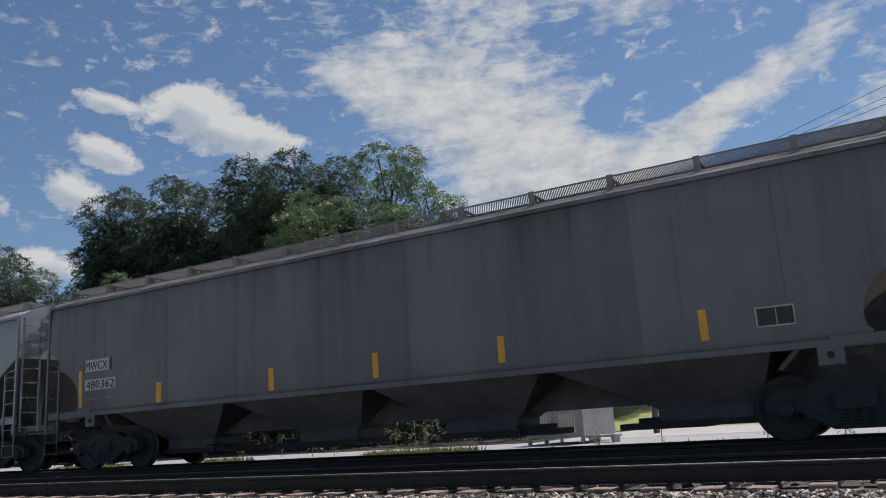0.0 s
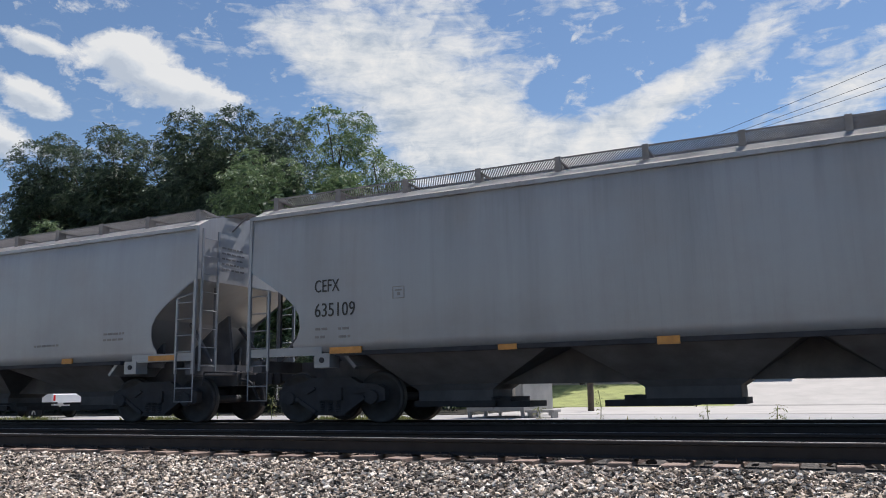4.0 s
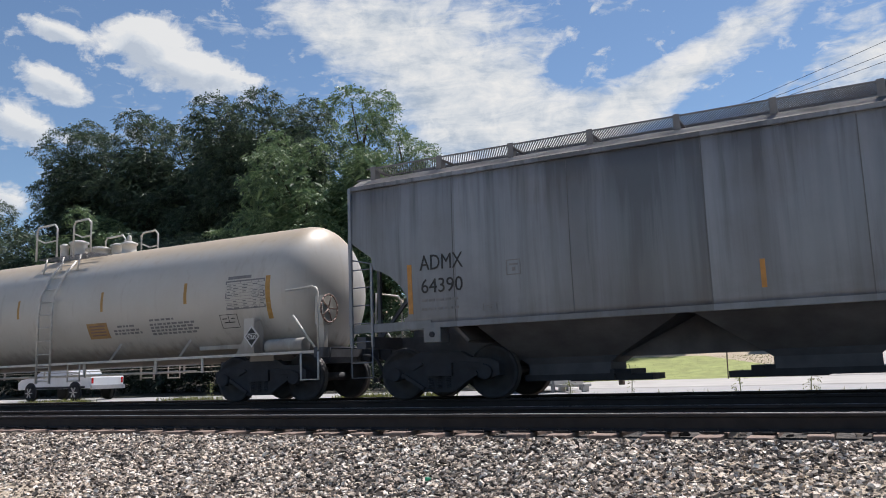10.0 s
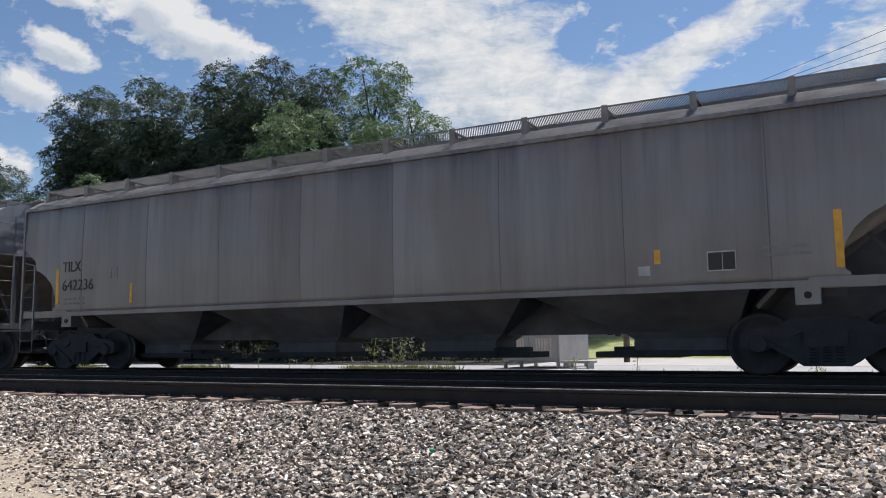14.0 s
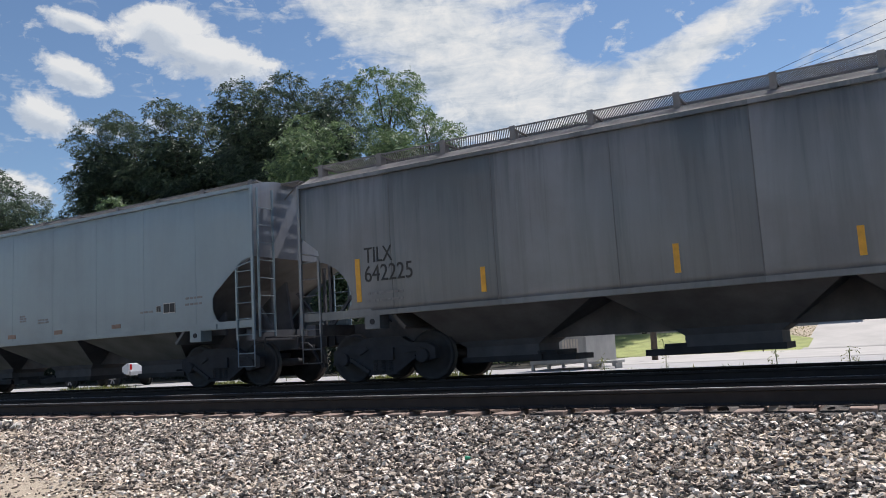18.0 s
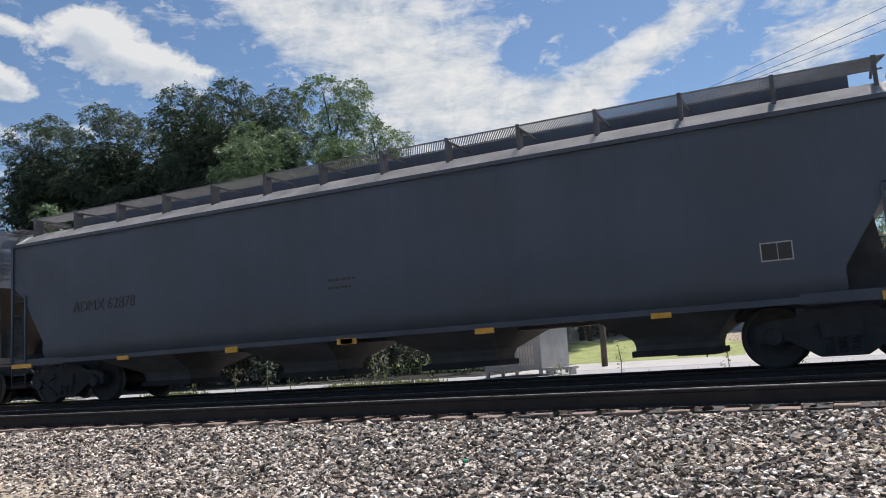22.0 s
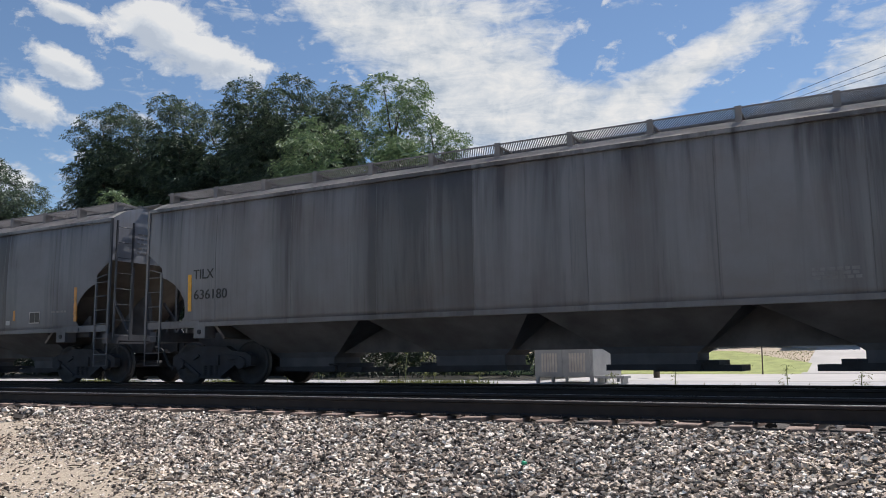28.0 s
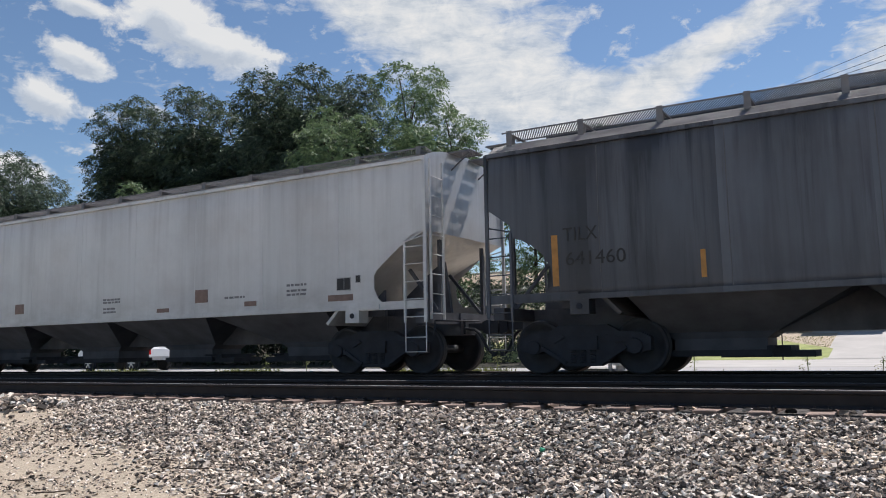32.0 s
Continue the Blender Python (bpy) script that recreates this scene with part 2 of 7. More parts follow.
def bm_path(bm, pts, r, seg=6):
    """A bent pipe through pts."""
    pts = [Vector(p) for p in pts]
    rings = []
    for i, p in enumerate(pts):
        d = (pts[min(i + 1, len(pts) - 1)] - pts[max(i - 1, 0)]).normalized()
        q = d.to_track_quat("Z", "Y").to_matrix()
        rings.append([bm.verts.new(p + q @ Vector((r * math.cos(2 * math.pi * k / seg), r * math.sin(2 * math.pi * k / seg), 0))) for k in range(seg)])
    for a, b in zip(rings, rings[1:]):
        # line the rings up so that the pipe does not twist
        off = min(range(seg), key=lambda o: sum((a[k].co - b[(k + o) % seg].co).length for k in range(seg)))
        for k in range(seg):
            f = bm.faces.new((a[k], a[(k + 1) % seg], b[(k + 1 + off) % seg], b[(k + off) % seg]))
            f.smooth = True
    bm.faces.new(rings[0][::-1])
    bm.faces.new(rings[-1])


def bm_prism(bm, outline, y0, y1, mi=0):
    """An outline of (x, z) carried from y0 to y1."""
    a = [bm.verts.new((x, y0, z)) for x, z in outline]
    b = [bm.verts.new((x, y1, z)) for x, z in outline]
    n = len(outline)
    for i in range(n):
        bm.faces.new((a[i], a[(i + 1) % n], b[(i + 1) % n], b[i])).material_index = mi
    bm.faces.new(a[::-1]).material_index = mi
    bm.faces.new(b).material_index = mi


def bm_lathe(bm, profile, seg=28, axis="y", center=(0, 0, 0), mi=0, smooth=True):
    """Turns a profile of (radius, along) round an axis."""
    cx, cy, cz = center
    rings = []
    for r, a in profile:
        ring = []
        for k in range(seg):
            t = 2 * math.pi * k / seg
            u, w = r * math.cos(t), r * math.sin(t)
            p = {"y": (cx + u, cy + a, cz + w), "z": (cx + u, cy + w, cz + a), "x": (cx + a, cy + u, cz + w)}[axis]
            ring.append(bm.verts.new(p))
        rings.append(ring)
    for p, q in zip(rings, rings[1:]):
        for k in range(seg):
            f = bm.faces.new((p[k], p[(k + 1) % seg], q[(k + 1) % seg], q[k]))
            f.smooth = smooth
            f.material_index = mi
    bm.faces.new(rings[0][::-1]).material_index = mi
    bm.faces.new(rings[-1]).material_index = mi


def mesh_of(bm, name, *mats):
    bmesh.ops.recalc_face_normals(bm, faces=bm.faces[:])
    me = bpy.data.meshes.new(name)
    bm.to_mesh(me)
    bm.free()
    for m in mats:
        me.materials.append(m)
    return me


def part(name, bm, material, parent, label="", m=None):
    """Links a bmesh (or a mesh already made) as one object under a thing or a part."""
    me = bm if isinstance(bm, bpy.types.Mesh) else mesh_of(bm, name, *(material if isinstance(material, (tuple, list)) else (material,)))
    ob = new(name, me)
    ob.parent = parent
    if m is not None:
        ob.matrix_local = m
    if label:
        ob["label"] = label
    return ob


def thing(name, bm, material, label, category, group="", kind="", m=None):
    me = bm if isinstance(bm, bpy.types.Mesh) else mesh_of(bm, name, *(material if isinstance(material, (tuple, list)) else (material,)))
    ob = new(name, me)
    if m is not None:
        ob.matrix_world = m
    return tagged(ob, label, category, group, kind)


def text_mesh(words, height, align="LEFT", bold=0.0, spacing=1.0, depth=0.003):
    """Letters standing in the x-z plane, facing -y, of that capital height."""
    cu = bpy.data.curves.new("words", "FONT")
    cu.body = words
    cu.size = height / 0.72
    cu.align_x = align
    cu.offset = bold
    cu.space_character = spacing
    cu.extrude = depth
    cu.resolution_u = 3
    tmp = bpy.data.objects.new("words", cu)
    scene.collection.objects.link(tmp)
    bpy.context.view_layer.update()
    me = bpy.data.meshes.new_from_object(tmp.evaluated_get(bpy.context.evaluated_depsgraph_get()))
    bpy.data.objects.remove(tmp)
    me.transform(pose(0, 0, 0, 90, 0, 0))
    return me


# ---------------------------------------------------------------- ground and tracks
N1, N2, T1, T2 = 8.56, 10.06, 12.74, 14.24
TRACK_Y = (T1 + T2) / 2
NEAR_Y = (N1 + N2) / 2


def ground_height(x, y):
    """The lie of the land across the line: footpath, ballast shoulder, track bed, road side, then the rise behind."""
    knots = [(-60, -1.3), (0, -1.1), (3.5, -0.86), (5.2, -0.64), (6.6, -0.45), (7.5, -0.30), (8.0, -0.25), (15.6, -0.25), (16.6, -0.34), (19, -0.40), (41, -0.40), (50, 0.85), (53, 1.1), (58, 6.4), (64, 7.2), (130, 8.0), (3000, 8.0)]
    for (a, za), (b, zb) in zip(knots, knots[1:]):
        if y <= b:
            return za + (zb - za) * max(0, (y - a) / (b - a))
    return knots[-1][1]


def ballast_material():
    n = Nodes("gap_shade_stone_bed")
    v = n.coords()
    vo = n.add("ShaderNodeTexVoronoi")
    vo.inputs["Scale"].default_value = 17
    n.link(v, vo.inputs["Vector"])
    # bed colour kept near black to stand for shade in the stone gaps
    grey = n.ramp(vo.outputs["Color"], [(0.1, (0.015, 0.014, 0.014)), (0.55, (0.05, 0.044, 0.04)), (1.0, (0.13, 0.115, 0.1))])
    big = n.ramp(n.noise(v, 0.35, 5), [(0.4, 0.0), (0.65, 1.0)])
    col = n.mix(n.math("MULTIPLY", big, 0.3), grey, (0.1, 0.085, 0.07))
    n.bump(vo.outputs["Distance"], 0.9, 0.03)
    return n.out(col, 0.9)


def land_material():
    """Pale footpath grit near the lens side, crushed stone by the line, thin grass beyond the road."""
    n = Nodes("stony_ground")
    v = n.coords()
    fine = n.noise(v, 26, 6, 0.7)
    mid = n.noise(v, 2.2, 5, 0.6)
    grit = n.ramp(fine, [(0.3, (0.21, 0.175, 0.13)), (0.7, (0.60, 0.50, 0.375))])
    col = n.mix(n.math("MULTIPLY", mid, 0.5), grit, (0.46, 0.375, 0.27))
    n.bump(fine, 0.8, 0.02)
    return n.out(col, 0.95)


M_BALLAST = ballast_material()
M_LAND = land_material()
M_STONE = None


def build_ground():
    xs = [-3000, -600, -200, -80] + [-60 + 2 * i for i in range(51)] + [60, 150, 600, 3000]
    ys = [-600, -60, 0, 2, 3.5, 4.3, 5.2, 6, 6.6, 7.2, 7.5, 8.0, 9, 12, 15.6, 16.6, 19, 25, 32, 41, 45, 50, 53, 58, 64, 75, 100, 130, 400, 3000]
    bm = bmesh.new()
    rows = [[bm.verts.new((x, y, ground_height(x, y) + (0.04 * noise.noise((x * 0.6, y * 0.8, 0)) if 0 < y < 7.4 else 0))) for x in xs] for y in ys]
    for a, b in zip(rows, rows[1:]):
        for i in range(len(xs) - 1):
            bm.faces.new((a[i], a[i + 1], b[i + 1], b[i])).smooth = True
    return thing("ground", bm, M_LAND, "stony beige ground that slopes up to the railway", "ground", kind="structure")


build_ground()

RAIL = [(-0.075, -0.185), (0.075, -0.185), (0.075, -0.172), (0.012, -0.155), (0.009, -0.05), (0.036, -0.036), (0.036, -0.010), (0.022, 0.0),
        (-0.022, 0.0), (-0.036, -0.010), (-0.036, -0.036), (-0.009, -0.05), (-0.012, -0.155), (-0.075, -0.172)]


def rail_mesh(length):
    bm = bmesh.new()
    a = [bm.verts.new((-length / 2, y, z)) for y, z in RAIL]
    b = [bm.verts.new((length / 2, y, z)) for y, z in RAIL]
    k = len(RAIL)
    for i in range(k):
        f = bm.faces.new((a[i], a[(i + 1) % k], b[(i + 1) % k], b[i]))
        f.material_index = 1 if i == 7 else 0
    bm.faces.new(a[::-1])
    bm.faces.new(b)
    return mesh_of(bm, "rail", M_RAIL, M_RAILTOP)


def tie_mesh(seed):
    rnd = random.Random(seed)
    bm = bmesh.new()
    vs = bm_box(bm, -0.115, 0.115, -1.14, 1.3, -0.33, -0.19)
    for v in vs:
        v.co.x += rnd.uniform(-0.012, 0.012)
        v.co.y += rnd.uniform(-0.05, 0.05)
        v.co.z += rnd.uniform(-0.006, 0.0)
    bmesh.ops.bevel(bm, geom=bm.edges[:], offset=0.008, segments=1, affect="EDGES")
    return mesh_of(bm, "tie", M_TIE)


def plate_mesh():
    bm = bmesh.new()
    bm_box(bm, -0.1, 0.1, -0.16, 0.16, -0.192, -0.176)
    for sx in (-0.06, 0.06):
        for sy in (-0.1, 0.1):
            bm_box(bm, sx - 0.012, sx + 0.012, sy - 0.014, sy + 0.014, -0.178, -0.155)
    return mesh_of(bm, "tie_plate", M_RAIL)


def build_track(name, y, label, near):
    root = new(name)
    root.location = (0, y, 0)
    tagged(root, label, "railway track", kind="structure")
    rail = rail_mesh(400)
    for s in (-0.75, 0.75):
        part("rail", rail, None, root, "steel rail with a polished running top", Matrix.Translation((-60, s, 0)))
    ties = [tie_mesh(i) for i in range(7)]
    plate = plate_mesh()
    rnd = random.Random(int(y))
    for i in range(86 if near else 60):
        x = (-32 if near else -30) + i * 0.508 + rnd.uniform(-0.03, 0.03)
        part("tie", ties[i % 7], None, root, "", pose(x, rnd.uniform(-0.06, 0.06), rnd.uniform(-0.012, 0.004), 0, 0, rnd.uniform(-1.2, 1.2)))
        if near:
            part("tie_plate", plate, None, root, "", Matrix.Translation((x, -0.75, 0)))
    bm = bmesh.new()
    for i in range(120):
        x = -32.5 - i * 0.508
        bm_box(bm, x - 0.115, x + 0.115, -1.3, 1.3, -0.33, -0.19)
    tagged(part("far_ties", bm, M_TIE, root), kind="stuff")


build_track("near_track", NEAR_Y, "empty railway track on timber ties in crushed stone", True)
build_track("train_track", TRACK_Y, "railway track that carries the freight train", False)


def stone_material():
    n = Nodes("ballast_stone")
    g = n.add("ShaderNodeNewGeometry")
    v = n.coords()
    tone = n.ramp(g.outputs["Random Per Island"], [(0.0, (0.03, 0.026, 0.023)), (0.3, (0.14, 0.116, 0.097)), (0.52, (0.47, 0.388, 0.307)), (0.72, (0.86, 0.72, 0.575)), (1.0, (0.98, 0.92, 0.83))])
    f = n.noise(v, 60, 4)
    col = n.mix(n.math("MULTIPLY", f, 0.38), tone, (0.10, 0.09, 0.08))
    n.bump(f, 0.5, 0.004)
    return n.out(col, 0.9, 0.0, 0.2)


M_STONE = stone_material()


def scatter_stones(name, count, x0, x1, y0, y1, smin, smax, label, seed, density=None):
    """Crushed stones, each a dented eight-cornered lump, all joined in one object."""
    rng = np.random.default_rng(seed)
    base = np.array([(-1, -1, -1), (1, -1, -1), (1, 1, -1), (-1, 1, -1), (-1, -1, 1), (1, -1, 1), (1, 1, 1), (-1, 1, 1)], float)
    quads = np.array([(3, 2, 1, 0), (4, 5, 6, 7), (0, 1, 5, 4), (1, 2, 6, 5), (2, 3, 7, 6), (3, 0, 4, 7)])
    x = rng.uniform(x0, x1, count)
    y = rng.uniform(y0, y1, count)
    if density is not None:
        keep = rng.uniform(0, 1, count) < np.array([density(a, b) for a, b in zip(x, y)])
        x, y = x[keep], y[keep]
        count = len(x)
    size = rng.uniform(smin, smax, count) * rng.choice([0.7, 1.0, 1.0, 1.3], count)
    v = base[None] * rng.uniform(0.45, 1.0, (count, 8, 3)) * (size[:, None, None] * rng.uniform(0.6, 1.35, (count, 1, 3)) * np.array([1.4, 0.95, 0.62]))
    ang = rng.uniform(-1, 1, (count, 3)) * np.array([0.6, 0.6, 3.14])
    ca, sa = np.cos(ang), np.sin(ang)
    one, zero = np.ones(count), np.zeros(count)
    rx = np.stack([one, zero, zero, zero, ca[:, 0], -sa[:, 0], zero, sa[:, 0], ca[:, 0]], 1).reshape(-1, 3, 3)
    ry = np.stack([ca[:, 1], zero, sa[:, 1], zero, one, zero, -sa[:, 1], zero, ca[:, 1]], 1).reshape(-1, 3, 3)
    rz = np.stack([ca[:, 2], -sa[:, 2], zero, sa[:, 2], ca[:, 2], zero, zero, zero, one], 1).reshape(-1, 3, 3)
    v = np.einsum("nij,nkj->nki", rz @ ry @ rx, v)
    z = np.array([ground_height(a, b) for a, b in zip(x, y)]) + size * rng.uniform(-0.5, 1.5, count)
    v += np.stack([x, y, z], 1)[:, None]
    faces = (quads[None] + 8 * np.arange(count)[:, None, None]).reshape(-1, 4)
    me = bpy.data.meshes.new(name)
    me.from_pydata(v.reshape(-1, 3), [], faces)
    me.materials.append(M_STONE)
    ob = new(name, me)
    return tagged(ob, label, "ballast", kind="stuff")


def path_edge(x):
    """Where the sandy footpath ends and the stones begin."""
    return min(7.0, 4.4 - 0.41 * (x + 5.7))


def bed_patch():
    bm = bmesh.new()
    ys = [7.5, 8.0, 9, 12, 15.6, 16.4]
    xs = [-70 + 2.5 * i for i in range(45)]
    edge = [min(7.3, max(4.6, path_edge(x) + 0.1)) + 0.2 * noise.noise((x * 0.5, 0, 3)) for x in xs]
    rows = [[bm.verts.new((x, e + (7.45 - e) * k / 6, ground_height(x, e + (7.45 - e) * k / 6) + (0.002 if k else -0.03))) for x, e in zip(xs, edge)] for k in range(6)]
    rows += [[bm.verts.new((x, y, ground_height(x, y) + 0.004)) for x in xs] for y in ys]
    for p, q in zip(rows, rows[1:]):
        for i in range(len(xs) - 1):
            bm.faces.new((p[i], p[i + 1], q[i + 1], q[i]))
    return thing("track_bed", bm, M_BALLAST, "crushed stone bed toned dark as shade between the stones", "track bed", kind="structure")


bed_patch()
scatter_stones("ballast_near", 112000, -12, 1.5, 4.5, 8.05, 0.0075, 0.0195, "warm grey crushed stone ballast in the sun beside the rails", 3,
               lambda x, y: max(0.07, min(1.0, (y - path_edge(x)) / 0.9 + 0.25)))
scatter_stones("ballast_side", 6000, 1.5, 14, 5.4, 8.0, 0.024, 0.045, "warm grey crushed stone ballast along the track", 7)
scatter_stones("path_gravel", 13000, -13, -1.5, 3.4, 6.6, 0.005, 0.013, "fine loose gravel on the sandy footpath", 6)
scatter_stones("ballast_far", 17000, -42, -12, 5.4, 8.0, 0.024, 0.045, "warm grey crushed stone ballast along the track", 4, lambda x, y: 1.0 if y > 7.0 else 0.2)
scatter_stones("ballast_bed", 12000, -24, 12, 8.6, 16.2, 0.028, 0.045, "grey crushed stone between the tracks", 5)

# ---------------------------------------------------------------- the train
S_ROWS = [(0, -90.17), (2, -76.08), (4, -62.10), (6, -48.22), (8, -34.40), (10, -20.64), (12, -6.87), (14, 6.88), (16, 20.70), (18, 34.61), (20, 48.59),
          (22, 62.52), (24, 76.34), (26, 90.07), (28, 103.76), (30, 117.43), (32, 131.07)]
CARS = []
HALF = 1.59
WHEEL_R = 0.457
SHARED = {}


def shared(key, make):
    if key not in SHARED:
        SHARED[key] = make()
    return SHARED[key]


def wheel_set_mesh():
    bm = bmesh.new()
    for s in (-1, 1):
        prof = [(0.10, -0.07), (0.17, -0.06), (0.2, -0.035), (0.36, -0.02), (0.385, -0.05), (WHEEL_R - 0.006, -0.066), (WHEEL_R, 0.0), (WHEEL_R + 0.004, 0.04), (WHEEL_R + 0.028, 0.055),
                (WHEEL_R + 0.024, 0.074), (0.385, 0.074), (0.36, 0.03), (0.2, 0.02), (0.17, 0.05), (0.10, 0.08)]
        prof = [(r, -s * a + s * (-0.75)) if s > 0 else (r, a - 0.75) for r, a in prof]
        prof = [(r, a if s < 0 else -(a)) for r, a in prof]
        bm_lathe(bm, prof, 36, "y")
    bm_lathe(bm, [(0.08, -1.02), (0.085, 1.02)], 12, "y")
    for s in (-1, 1):
        for k in range(3):
            t = 2 * math.pi * k / 3
            bm_bar(bm, (0.05 * math.cos(t), s * 1.02, 0.05 * math.sin(t)), (0.05 * math.cos(t), s * 1.05, 0.05 * math.sin(t)), 0.016)
    for f in bm.faces:
        c = f.calc_center_median()
        if WHEEL_R - 0.004 < math.hypot(c.x, c.z) < WHEEL_R + 0.02:
            f.material_index = 1
    return mesh_of(bm, "wheel_set", M_WHEEL, M_TREAD)


def side_frame_mesh():
    bm = bmesh.new()
    out = [(-1.14, 0.40), (-1.14, 0.60), (-0.98, 0.68), (-0.62, 0.71), (-0.42, 0.82), (0.42, 0.82), (0.62, 0.71), (0.98, 0.68), (1.14, 0.60), (1.14, 0.40), (0.98, 0.36),
           (0.80, 0.36), (0.66, 0.40), (0.40, 0.20), (0.30, 0.14), (-0.30, 0.14), (-0.40, 0.20), (-0.66, 0.40), (-0.80, 0.36), (-0.98, 0.36)]
    bm_prism(bm, out, -0.09, 0.07)
    # raised rims round the openings and the spring nest
    for s in (-1, 1):
        bm_prism(bm, [(s * 0.30, 0.62), (s * 0.36, 0.66), (s * 0.86, 0.60), (s * 0.86, 0.55), (s * 0.5, 0.52)][:: s], -0.13, -0.085)
        bm_prism(bm, [(s * 0.28, 0.22), (s * 0.32, 0.17), (s * 0.76, 0.43), (s * 0.72, 0.48)][:: s], -0.13, -0.085)
        bm_lathe(bm, [(0.12, -0.16), (0.13, -0.12), (0.13, -0.05)], 14, "y", (s * 0.889, 0, 0.457))
    for k in (-0.17, 0.0, 0.17):
        for j in range(5):
            bm_lathe(bm, [(0.055, 0), (0.07, 0.018), (0.055, 0.036)], 10, "z", (k, -0.06, 0.20 + 0.042 * j))
    bm_box(bm, -0.27, 0.27, -0.15, 0.05, 0.41, 0.63)
    return mesh_of(bm, "side_frame", M_BLACK)


def truck_mesh():
    bm = bmesh.new()
    bm_prism(bm, [(-0.22, 0.42), (0.22, 0.42), (0.22, 0.66), (-0.22, 0.66)], -0.95, 0.95)
    bm_lathe(bm, [(0.26, 0.66), (0.2, 0.88)], 16, "z")
    for s in (-1, 1):
        bm_box(bm, s * 0.42 - 0.05, s * 0.42 + 0.05, -0.85, 0.85, 0.36, 0.46)
        bm_bar(bm, (s * 0.42, -0.5, 0.4), (-s * 0.1, 0.0, 0.36), 0.025)
        for y in (-0.75, 0.75):
            bm_box(bm, s * 0.42 - 0.02, s * 0.42 + 0.05, y - 0.05, y + 0.05, 0.30, 0.56)
    return mesh_of(bm, "truck_bolster", M_BLACK)


WHEELS = []


def add_truck(root, x):
    tr = part("truck", shared("truck", truck_mesh), None, root, "cast steel truck with two wheel sets", Matrix.Translation((x, 0, 0)))
    sf = shared("frame", side_frame_mesh)
    part("side_frame", sf, None, tr, "", Matrix.Translation((0, -1.0, 0)))
    part("side_frame", sf, None, tr, "", pose(0, 1.0, 0, 0, 0, 180))
    for s in (-0.889, 0.889):
        w = part("wheel_set", shared("wheel", wheel_set_mesh), None, tr, "axle with two steel wheels", Matrix.Translation((s, 0, WHEEL_R)))
        WHEELS.append((w, s))


def coupler_mesh():
    bm = bmesh.new()
    bm_box(bm, 0, 0.42, -0.075, 0.075, 0.80, 0.94)
    bm_prism(bm, [(0.40, 0.76), (0.52, 0.72), (0.62, 0.74), (0.64, 0.98), (0.50, 1.0), (0.40, 0.96)], -0.17, 0.12)
    bm_prism(bm, [(0.56, 0.74), (0.70, 0.74), (0.70, 0.98), (0.56, 0.98)], 0.03, 0.19)
    bm_box(bm, -0.2, 0.05, -0.2, 0.2, 0.74, 1.02)
    bm_bar(bm, (0.0, -1.25, 0.98), (0.35, -0.2, 0.98), 0.016)
    bm_bar(bm, (0.0, -1.25, 0.98), (0.0, -1.3, 0.72), 0.016)
    return mesh_of(bm, "coupler", M_BLACK)


def hose_mesh():
    bm = bmesh.new()
    bm_path(bm, [(0.1, -0.3, 0.84), (0.3, -0.31, 0.82), (0.42, -0.31, 0.74), (0.5, -0.31, 0.6), (0.57, -0.3, 0.46), (0.63, -0.26, 0.37), (0.68, -0.22, 0.35)], 0.03)
    bm_box(bm, 0.63, 0.71, -0.27, -0.18, 0.31, 0.39)
    return mesh_of(bm, "air_hose", M_BLACK)


def add_coupling(root, x, sgn):
    m = Matrix.Translation((x, 0, 0)) @ pose(0, 0, 0, 0, 0, 0 if sgn > 0 else 180)
    part("coupler", shared("coupler", coupler_mesh), None, root, "", m)
    part("air_hose", shared("hose", hose_mesh), None, root, "sagging black rubber air hose", m)


def ladder_mesh(kind, ztop, zlow, paint):
    """Side ladder in the x-z plane: outer stile at x=0, inner at x=-0.44."""
    bm = bmesh.new()
    if kind == "side":
        bm_box(bm, -0.032, 0.028, -0.025, 0.02, 0.95, ztop)
        bm_box(bm, -0.465, -0.425, -0.025, 0.02, 0.95, zlow)
        for k in range(5):
            bm_bar(bm, (-0.45, -0.015, 1.05 + k * 0.32), (0, -0.015, 1.05 + k * 0.32), 0.011)
        bm_bar(bm, (-0.45, -0.015, zlow), (0.0, -0.015, zlow + 0.1), 0.013)
        bm_path(bm, [(-0.44, 0.0, 0.97), (-0.44, 0.0, 0.42), (0.0, 0.0, 0.42), (0.0, 0.0, 0.97)], 0.013, 6)
        bm_bar(bm, (-0.44, 0, 0.68), (0, 0, 0.68), 0.011)
    else:
        for y in (-0.45, 0):
            bm_box(bm, -0.015, 0.02, y - 0.02, y + 0.02, 1.0, ztop)
        for k in range(8):
            z = 1.1 + k * 0.36
            if z < ztop:
                bm_bar(bm, (0.01, -0.45, z), (0.01, 0, z), 0.009)
    return mesh_of(bm, "ladder", paint)


def grating_mesh(length, width, pitch=0.047, lean=0.0, bar=0.009):
    """An open walkway: lengthwise strips and many cross bars."""
    bm = bmesh.new()
    for y in (-width / 2, width / 2):
        bm_box(bm, -length / 2, length / 2, y - 0.004, y + 0.004, -0.028, 0)
    n = int(length / pitch)
    for i in range(n + 1):
        x = -length / 2 + length * i / n
        for v in bm_box(bm, x - bar, x + bar, -width / 2, width / 2, -0.022, -0.008):
            if lean:
                v.co.x = max(-length / 2, min(length / 2, v.co.x - lean * v.co.y / width))
    return mesh_of(bm, "grating", M_BOARD)


